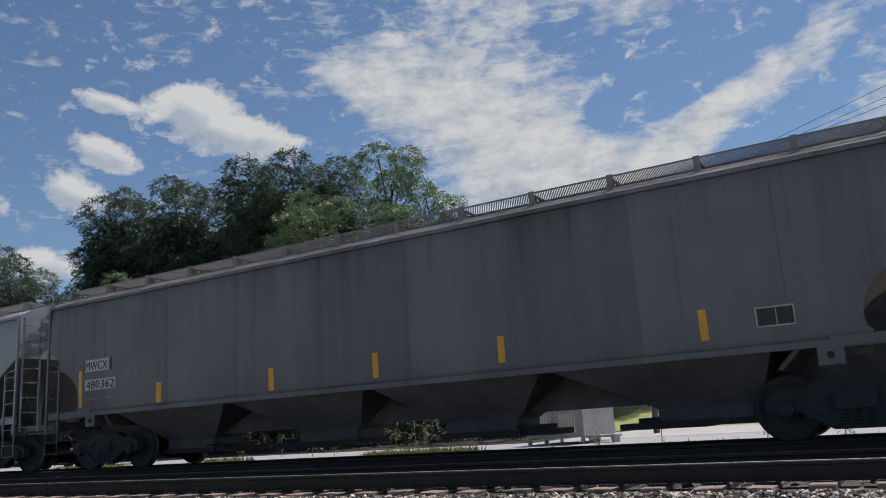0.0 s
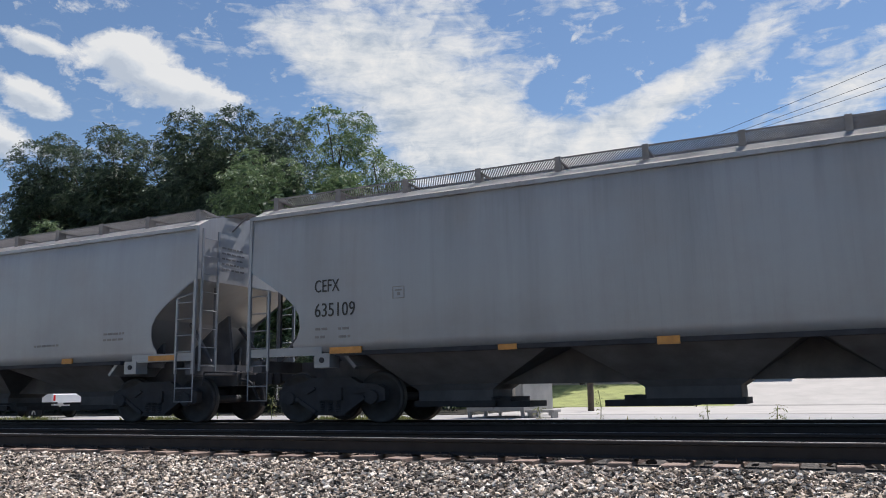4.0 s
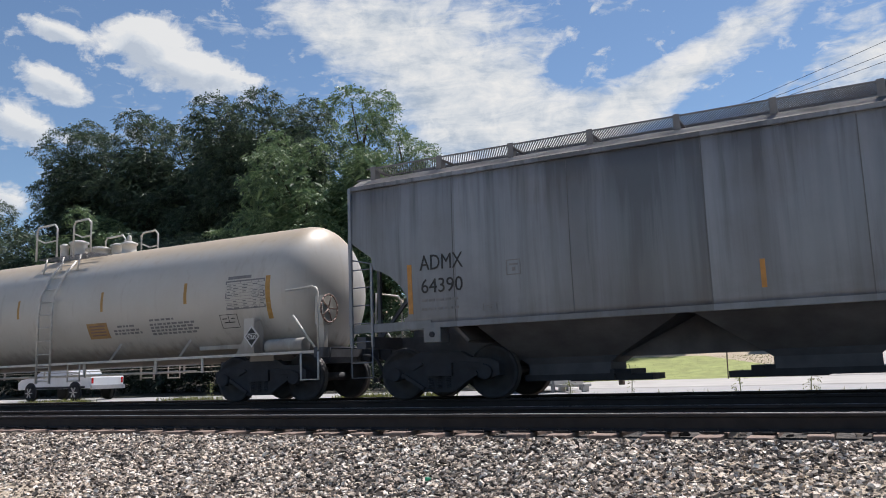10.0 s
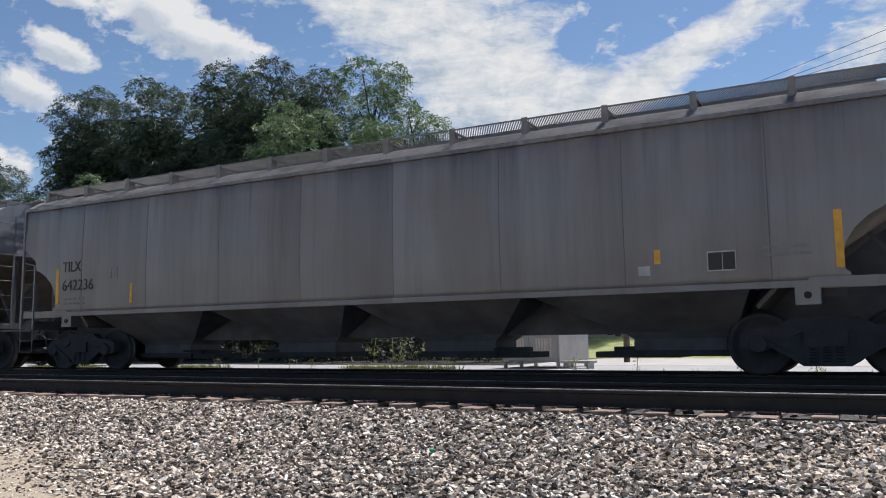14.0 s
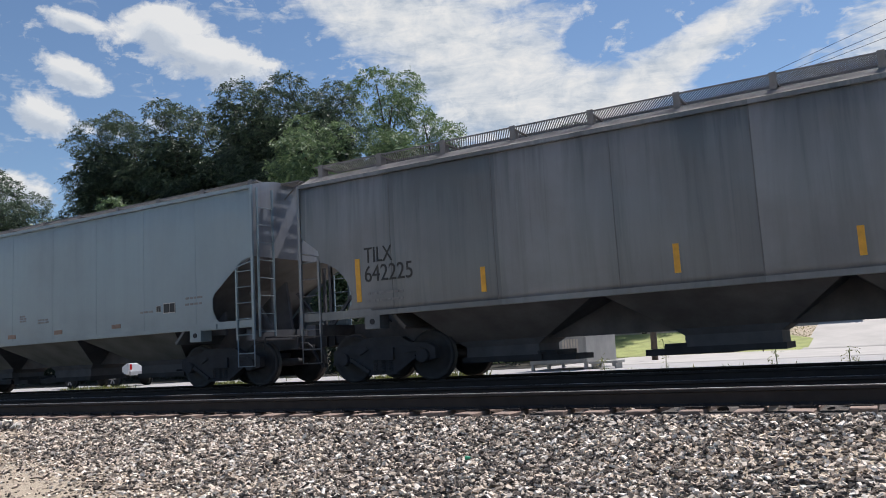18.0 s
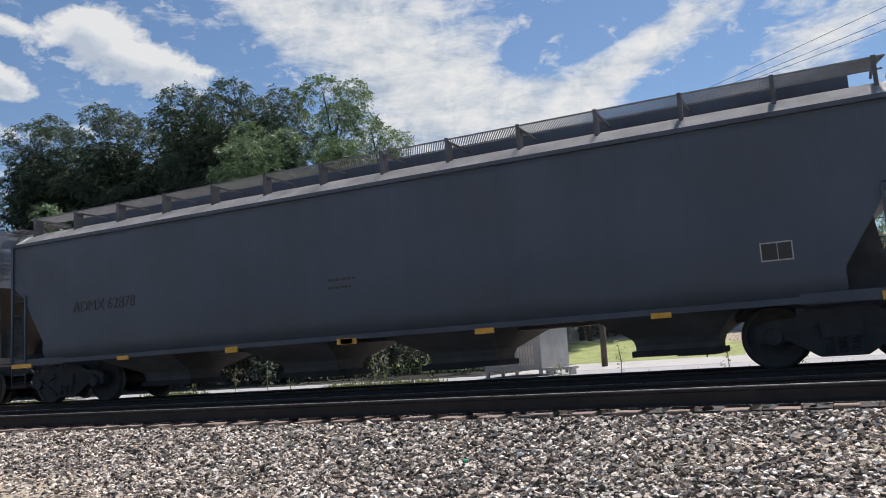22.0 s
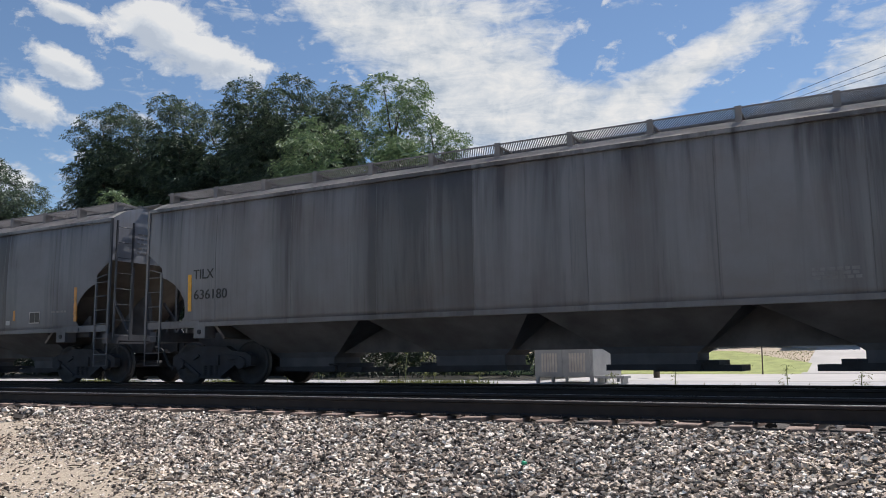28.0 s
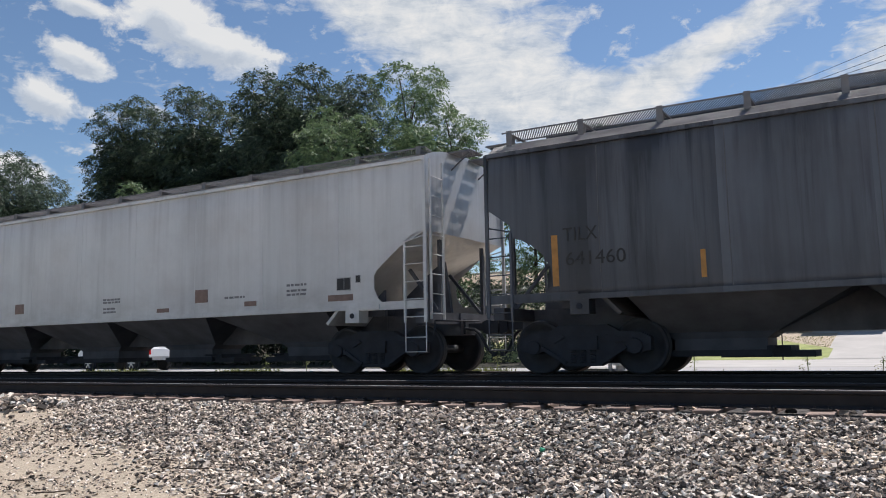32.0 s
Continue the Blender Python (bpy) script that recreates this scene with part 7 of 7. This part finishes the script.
def window(parent, x, y, z, w, h, trim):
    bm = bmesh.new()
    for a, b, c, d in ((-w / 2 - 0.12, w / 2 + 0.12, h / 2, h / 2 + 0.14), (-w / 2 - 0.12, w / 2 + 0.12, -h / 2 - 0.12, -h / 2), (-w / 2 - 0.12, -w / 2, -h / 2, h / 2), (w / 2, w / 2 + 0.12, -h / 2, h / 2), (-w / 2, w / 2, -0.03, 0.03)):
        bm_box(bm, x + a, x + b, y - 0.08, y + 0.02, z + c, z + d)
    win = part("window", bm, trim, parent)
    bm = bmesh.new()
    bm_box(bm, x - w / 2, x + w / 2, y - 0.03, y + 0.0, z - h / 2, z + h / 2)
    part("pane", bm, M_PANE, win)


def brick_house():
    root = new("brick_house")
    root.location = (-14.6, 64, 7.1)
    tagged(root, "dark red brick house with a white cornice", "house", "houses on the bank")
    bm = bmesh.new()
    bm_box(bm, 0, 9.0, 0, 9, -1, 5.2)
    part("wall", bm, M_BRICK, root)
    bm = bmesh.new()
    bm_box(bm, -0.3, 9.3, -0.35, 9.3, 4.7, 5.3)
    part("cornice", bm, M_TRIM, root)
    bm = bmesh.new()
    bm_prism(bm, [(-0.5, 5.3), (9.5, 5.3), (9.3, 5.75), (-0.3, 5.75)], -0.6, 9.5)
    part("roof", bm, M_DARKROOF, root)
    for x in (5.0, 1.2):
        bm = bmesh.new()
        bm_box(bm, x, x + 0.8, 3, 3.8, 5.7, 7.3)
        bm_box(bm, x - 0.06, x + 0.86, 2.94, 3.86, 7.1, 7.25)
        part("chimney", bm, M_BRICK, root)
    for x in (1.4, 3.9, 6.6, 8.2):
        window(root, x, 0, 2.8, 0.85, 1.8, M_TRIM)
    bm = bmesh.new()
    bm_bar(bm, (5.4, -0.1, -0.8), (5.4, -0.1, 4.8), 0.05)
    part("downpipe", bm, M_TRIM, root)


def blue_house():
    root = new("blue_house")
    root.location = (-7.4, 60, 6.6)
    tagged(root, "light blue clapboard house with a grey hipped roof", "house", "houses on the bank")
    bm = bmesh.new()
    bm_box(bm, 0, 9.2, 0, 8, -1, 3.9)
    part("wall", bm, M_SIDING, root)
    for k in range(18):
        bm = bmesh.new()
        bm_prism(bm, [(-0.01, -0.4 + k * 0.235), (9.21, -0.4 + k * 0.235), (9.21, -0.39 + k * 0.235), (-0.01, -0.39 + k * 0.235)], -0.03, 0.0)
        part("clapboard", bm, M_SIDING, root)
    bm = bmesh.new()
    e = [bm.verts.new(p) for p in ((-0.4, -0.4, 3.85), (9.6, -0.4, 3.85), (9.6, 8.4, 3.85), (-0.4, 8.4, 3.85))]
    r = [bm.verts.new(p) for p in ((3.6, 4, 5.9), (5.6, 4, 5.9))]
    for q in ((e[0], e[1], r[1], r[0]), (e[1], e[2], r[1]), (e[2], e[3], r[0], r[1]), (e[3], e[0], r[0]), (e[3], e[2], e[1], e[0])):
        bm.faces.new(q)
    part("roof", bm, M_SHINGLE, root)
    bm = bmesh.new()
    bm_box(bm, -0.45, 9.65, -0.47, -0.40, 3.76, 3.88)
    part("gutter", bm, M_SHINGLE, root)
    bm = bmesh.new()
    bm_box(bm, 2.5, 3.1, 3.4, 4.0, 4.9, 6.4)
    part("chimney", bm, M_DARKROOF, root)
    for x in (2.6, 6.6):
        window(root, x, 0, 2.0, 0.6, 0.9, M_SIDING)


def slate_house():
    """A tall dark gable front behind the utility pole."""
    root = new("slate_blue_house")
    root.location = (-22.8, 72, 7.2)
    tagged(root, "dark slate-blue house with a broad gable", "house", "houses on the bank")
    bm = bmesh.new()
    bm_prism(bm, [(0, -1), (10.2, -1), (10.2, 7.9), (7.5, 9.0), (0, 8.1)], 0, 9)
    part("wall", bm, M_SLATEWALL, root)
    for a, b in (((-0.4, 8.0), (7.5, 9.0)), ((10.5, 7.75), (7.5, 9.0))):
        bm = bmesh.new()
        bm_prism(bm, [a, b, (b[0], b[1] + 0.2), (a[0], a[1] + 0.2)], -0.5, 9.4)
        part("roof", bm, M_DARKROOF, root)
    bm = bmesh.new()
    bm_box(bm, 2.1, 2.8, 3, 3.7, 8.4, 10.0)
    part("chimney", bm, M_BRICK, root)
    for x in (3.0, 5.2, 8.5):
        window(root, x, 0, 5.2, 0.8, 1.4, M_SLATEWALL)


M_SLATEWALL = plain("slate_blue_clapboard", (0.17, 0.235, 0.33), 0.7, 0, 0.2, 2)
brick_house()
blue_house()
slate_house()


def shed():
    root = new("storage_shed")
    root.location = (-6.0, 51.0, ground_height(0, 51.0))
    tagged(root, "small white storage shed with a ribbed gable roof", "shed")
    e, r = 3.25 - root.location.z, 3.8 - root.location.z
    bm = bmesh.new()
    bm_box(bm, 0, 3.8, 0, 2.4, -0.2, e)
    for x in (0.0, 3.7):
        a = [bm.verts.new((x, 0, e)), bm.verts.new((x, 2.4, e)), bm.verts.new((x, 1.2, r))]
        b = [bm.verts.new(v.co + Vector((0.1, 0, 0))) for v in a]
        bm.faces.new(a)
        bm.faces.new(b[::-1])
        for k in range(3):
            bm.faces.new((a[k], a[(k + 1) % 3], b[(k + 1) % 3], b[k]))
    part("wall", bm, M_SHED, root)
    for s in (0, 1):
        bm = bmesh.new()
        y0, y1 = (-0.2, 1.2) if s == 0 else (2.6, 1.2)
        for k in range(17):
            x = -0.12 + 4.04 * k / 16
            bm_bar(bm, (x, y0, e - 0.06), (x, y1, r + 0.06), 0.025, 4)
        low = [bm.verts.new((x, y0, e - 0.08)) for x in (-0.15, 3.95)]
        top = [bm.verts.new((x, y1, r + 0.04)) for x in (3.95, -0.15)]
        bm.faces.new(low + top)
        part("roof", bm, M_SHED, root, "white ribbed metal roof slope")
    bm = bmesh.new()
    bm_box(bm, 1.4, 2.4, -0.04, 0.0, 0.1, e - 0.3)
    part("door", bm, M_SHED, root)


shed()


def barrier(x, y, n):
    root = new("concrete_barrier")
    root.location = (x, y, ground_height(x, y))
    tagged(root, "stained concrete barrier blocks in a row", "barrier")
    for k in range(n):
        bm = bmesh.new()
        bm_prism(bm, [(k * 2.4, 0), (k * 2.4 + 2.34, 0), (k * 2.4 + 2.34, 1.0), (k * 2.4, 1.0)], 0, 0.45)
        bmesh.ops.bevel(bm, geom=bm.edges[:], offset=0.04, segments=1, affect="EDGES")
        part("block", bm, M_BARRIER, root)


barrier(-1.6, 51.0, 3)


def rail_fence(x, y, n):
    root = new("pipe_fence")
    root.location = (x, y, ground_height(x, y))
    tagged(root, "dark pipe fence along the yard", "fence")
    for k in range(n + 1):
        bm = bmesh.new()
        bm_bar(bm, (k * 2.0, 0, -0.1), (k * 2.0, 0, 1.25), 0.04)
        part("post", bm, M_GALV, root)
    for z in (0.4, 0.8, 1.2):
        bm = bmesh.new()
        bm_bar(bm, (0, 0, z), (n * 2.0, 0, z), 0.03)
        part("rail", bm, M_GALV, root)


rail_fence(5.6, 51.2, 8)


def sign_post(x, y, h, r, name, label):
    bm = bmesh.new()
    bm_bar(bm, (0, 0, -0.2), (0.04, 0, h), r, 8)
    bm_box(bm, -r * 1.6, r * 1.6, -r * 1.2, r * 1.2, h - 0.1, h + 0.02)
    return thing(name, bm, M_POLE, label, "post", m=Matrix.Translation((x, y, ground_height(x, y))))


sign_post(-9.3, 33.0, 2.2, 0.13, "timber_post", "short dark timber post beside the apron")
sign_post(-6.1, 39.5, 2.0, 0.03, "steel_post", "thin steel sign post at the lawn's edge")

# place, length and turn of sticks lying on the path
TWIGS = [(-7.37, 4.23, 0.30, 40), (-7.3, 3.9, 0.14, 45), (-6.62, 5.17, 0.32, 20), (-8.27, 5.37, 0.16, 35), (-7.26, 5.34, 0.26, 12), (-8.26, 6.7, 0.2, 60), (-8.2, 4.4, 0.12, 10), (-4.53, 5.95, 0.24, 35), (-5.6, 4.6, 0.2, 70)]
M_TWIG = plain("dry_brown_twig", (0.10, 0.075, 0.055), 0.9)


def twig(x, y, length, turn, seed):
    rnd = random.Random(seed)
    bm = bmesh.new()
    pts = [(length * (k / 4 - 0.5), rnd.uniform(-0.02, 0.02), rnd.uniform(0.0, 0.012)) for k in range(5)]
    bm_path(bm, pts, 0.007, 5)
    bm_bar(bm, pts[3], (pts[3][0] + 0.06, pts[3][1] + 0.05, 0.02), 0.004, 4)
    return thing("twig", bm, M_TWIG, "dry brown twig on the sandy ground", "twig", "twigs on the path", m=pose(x, y, ground_height(x, y) + 0.03, 0, 0, turn))


for k, (x, y, length, turn) in enumerate(TWIGS):
    twig(x, y, length, turn, 60 + k)
bm = bmesh.new()
bm_lathe(bm, [(0.01, 0), (0.018, 0.006), (0.016, 0.03), (0.006, 0.05)], 10, "x", (0, 0, 0.02))
thing("bottle_scrap", bm, plain("green_plastic", (0.05, 0.45, 0.25), 0.35), "small scrap of green plastic among the stones", "litter", m=pose(-3.57, 6.32, -0.44, 0, 0, 30))

# ---------------------------------------------------------------- clouds


def cloud_layer():
    R = 3000.0
    me = bpy.data.meshes.new("clouds")
    yaws = [-140 + 4 * i for i in range(91)]
    pits = [1.0 + 2.0 * i for i in range(27)]
    vs, uv = [], []
    for p in pits:
        for a in yaws:
            vs.append((-R * math.sin(radians(a)) * math.cos(radians(p)), R * math.cos(radians(a)) * math.cos(radians(p)), R * math.sin(radians(p))))
            uv.append((-a, p))
    nx = len(yaws)
    fs = [(j * nx + i, j * nx + i + 1, (j + 1) * nx + i + 1, (j + 1) * nx + i) for j in range(len(pits) - 1) for i in range(nx - 1)]
    me.from_pydata(vs, [], fs)
    lay = me.uv_layers.new(name="angles")
    for poly in me.polygons:
        poly.use_smooth = True
        for li in poly.loop_indices:
            lay.data[li].uv = uv[me.loops[li].vertex_index]
    n = Nodes("cloud_vapour")
    tc = n.add("ShaderNodeTexCoord")
    uvv = tc.outputs["UV"]

    def stretched(sx, sy, rot):
        mp = n.add("ShaderNodeMapping")
        mp.inputs["Scale"].default_value = (sx, sy, 1)
        mp.inputs["Rotation"].default_value = (0, 0, radians(rot))
        n.link(uvv, mp.inputs["Vector"])
        return mp.outputs["Vector"]

    def gather(patches):
        """Adds up soft spots (bearing, height, half width, half height, lean, weight), and how high in its spot a place lies."""
        total, level = None, None
        for a, p, w, h, lean, weight in patches:
            m = n.add("ShaderNodeMapping")
            m.vector_type = "TEXTURE"
            m.inputs["Location"].default_value = (-a, p, 0)
            m.inputs["Rotation"].default_value = (0, 0, radians(lean))
            m.inputs["Scale"].default_value = (w, h, 1)
            n.link(uvv, m.inputs["Vector"])
            g = n.add("ShaderNodeTexGradient")
            g.gradient_type = "SPHERICAL"
            n.link(m.outputs["Vector"], g.inputs["Vector"])
            val = n.math("MULTIPLY", g.outputs["Fac"], weight)
            sx = n.add("ShaderNodeSeparateXYZ")
            n.link(m.outputs["Vector"], sx.inputs[0])
            lev = n.math("MULTIPLY", val, sx.outputs[1])
            total = val if total is None else n.math("ADD", total, val)
            level = lev if level is None else n.math("ADD", level, lev)
        return total, level

    total, _ = gather(CLOUD_PATCHES)
    heap, level = gather(CLOUD_HEAPS)
    big = n.noise(stretched(0.10, 0.17, -22), 1.0, 9, 0.66, 0.6)
    puff = n.noise(stretched(0.45, 0.62, -15), 1.0, 8, 0.62, 0.4)
    wisp = n.noise(stretched(0.35, 1.3, -28), 1.0, 7, 0.6, 0.8)
    curl = n.noise(stretched(0.42, 0.6, -6), 1.0, 9, 0.62, 0.35)
    dens = n.math("ADD", n.math("MULTIPLY", total, 0.88), n.math("MULTIPLY", n.math("SUBTRACT", big, 0.5), 0.9))
    dens = n.math("ADD", dens, n.math("MULTIPLY", n.math("SUBTRACT", puff, 0.5), 0.95))
    dens = n.math("ADD", dens, n.math("MULTIPLY", n.math("SUBTRACT", wisp, 0.5), 1.2))
    thin = n.ramp(dens, [(0.10, 0.0), (0.30, 0.36), (0.56, 0.78), (0.95, 0.97)])
    pile = n.math("ADD", heap, n.math("MULTIPLY", n.math("SUBTRACT", curl, 0.5), 1.7))
    pile = n.math("ADD", pile, n.math("MULTIPLY", n.math("SUBTRACT", puff, 0.5), 0.8))
    pile = n.math("ADD", pile, n.math("MULTIPLY", n.math("SUBTRACT", wisp, 0.5), 0.25))
    thick = n.ramp(pile, [(0.14, 0.0), (0.30, 0.5), (0.55, 0.95)])
    alpha = n.math("MAXIMUM", thin, thick)
    fibre = n.noise(stretched(0.16, 0.75, -24), 1.0, 9, 0.68, 0.5)
    shade = n.math("ADD", n.math("MULTIPLY", puff, 0.5), n.math("MULTIPLY", fibre, 0.55))
    tone = n.ramp(shade, [(0.38, (0.54, 0.62, 0.73)), (0.52, (0.83, 0.865, 0.91)), (0.64, (1.02, 1.01, 1.0))])
    lift = n.math("ADD", n.math("MULTIPLY", level, 2.6), n.math("ADD", n.math("MULTIPLY", n.math("SUBTRACT", curl, 0.5), 2.6), n.math("SUBTRACT", 0.98, n.math("MULTIPLY", pile, 0.34))))
    heap_tone = n.ramp(lift, [(0.2, (0.60, 0.67, 0.78)), (0.6, (0.80, 0.85, 0.92)), (1.0, (1.0, 1.0, 1.0))])
    tone = n.mix(thick, tone, heap_tone)
    em = n.add("ShaderNodeEmission")
    em.inputs["Strength"].default_value = CLOUD_GLOW
    n.link(tone, em.inputs["Color"])
    tp = n.add("ShaderNodeBsdfTransparent")
    ms = n.add("ShaderNodeMixShader")
    n.link(alpha, ms.inputs[0])
    n.link(tp.outputs[0], ms.inputs[1])
    n.link(em.outputs[0], ms.inputs[2])
    n.link(ms.outputs[0], n.t.nodes["Material Output"].inputs["Surface"])
    me.materials.append(n.mat)
    ob = new("backdrop_clouds", me)
    return tagged(ob, "white summer clouds drifting in a blue sky", "clouds", kind="structure")


CLOUD_GLOW = 0.74
CLOUD_PATCHES = [
    (27.2, 22.2, 12.0, 6.4, -20, 1.15),
    (33.2, 23.6, 9.2, 3.6, -25, 0.85),
    (23.4, 17.2, 9.4, 4.0, 5, 1.10),
    (26.2, 18.6, 6.0, 4.0, -30, 0.60),
    (9.00, 20.0, 13.8, 2.0, 27, 1.1),
    (15.0, 18.2, 8.0, 2.8, 20, 0.70),
    (37.79, 24.27, 5.5, 1.7, -28, 0.50),
    (11.46, 23.9, 4.2, 1.3, 5, 0.6),
    (2.70, 16.0, 9.8, 2.6, 25, 0.62),
    (-1.64, 18.9, 4.2, 3.2, 40, 0.50),
    (14.4, 21.9, 7.4, 2.3, 18, -1.9),
    (9.3, 18.3, 2.4, 1.5, 40, -0.55),
    (4.5, 18.4, 7.5, 1.1, 30, -0.45),
    (43.0, 23.6, 2.9, 0.7, -8, 0.35),
    (27.1, 13.4, 3.2, 0.8, 0, 0.45),
    (-0.7, 15.3, 3.4, 0.8, 20, 0.40),
    (17.6, 15.6, 7.2, 1.5, 15, 0.55),
    (8.0, 13.6, 4.5, 1.2, 5, 0.45),
    (5.7, 28.9, 13.8, 2.4, 10, 0.80),
    (22.0, 30.5, 14.4, 4.6, 0, 0.90),
    (48.2, 32.4, 7.2, 2.4, 20, 0.30),
    (-7.3, 21.3, 6.5, 2.4, 30, 0.60),
]
CLOUD_HEAPS = [
    (47.0, 21.1, 6.6, 2.4, -16, 1.15),
    (49.0, 23.0, 3.0, 1.9, 0, 0.8),
    (43.2, 20.4, 2.8, 1.2, -10, 0.5),
    (54.7, 22.3, 2.6, 0.95, -14, 1.05),
    (54.6, 19.0, 3.3, 1.3, -20, 1.2),
    (56.4, 16.3, 3.3, 1.5, -16, 1.15),
    (58.0, 11.6, 3.4, 1.6, -8, 1.0),
]
clouds = cloud_layer()


def along(t):
    """How far the train has gone at t seconds."""
    for (a, sa), (b, sb) in zip(S_ROWS, S_ROWS[1:]):
        if t <= b:
            return sa + (sb - sa) * (t - a) / (b - a)
    return S_ROWS[-1][1]


def motions():
    for root, centre in CARS:
        walk(root, [(t, pose(centre + s, TRACK_Y, 0)) for t, s in S_ROWS])
    for w, x in WHEELS:
        walk(w, [(t, pose(x, 0, WHEEL_R, 0, math.degrees(along(t) / WHEEL_R), 0)) for t in (k / 10 for k in range(321))])
    walk(clouds, [(t, pose(0, 0, 0, 0, 0, 0.056 * (t - 13))) for t in (0, 16, 32)])


motions()
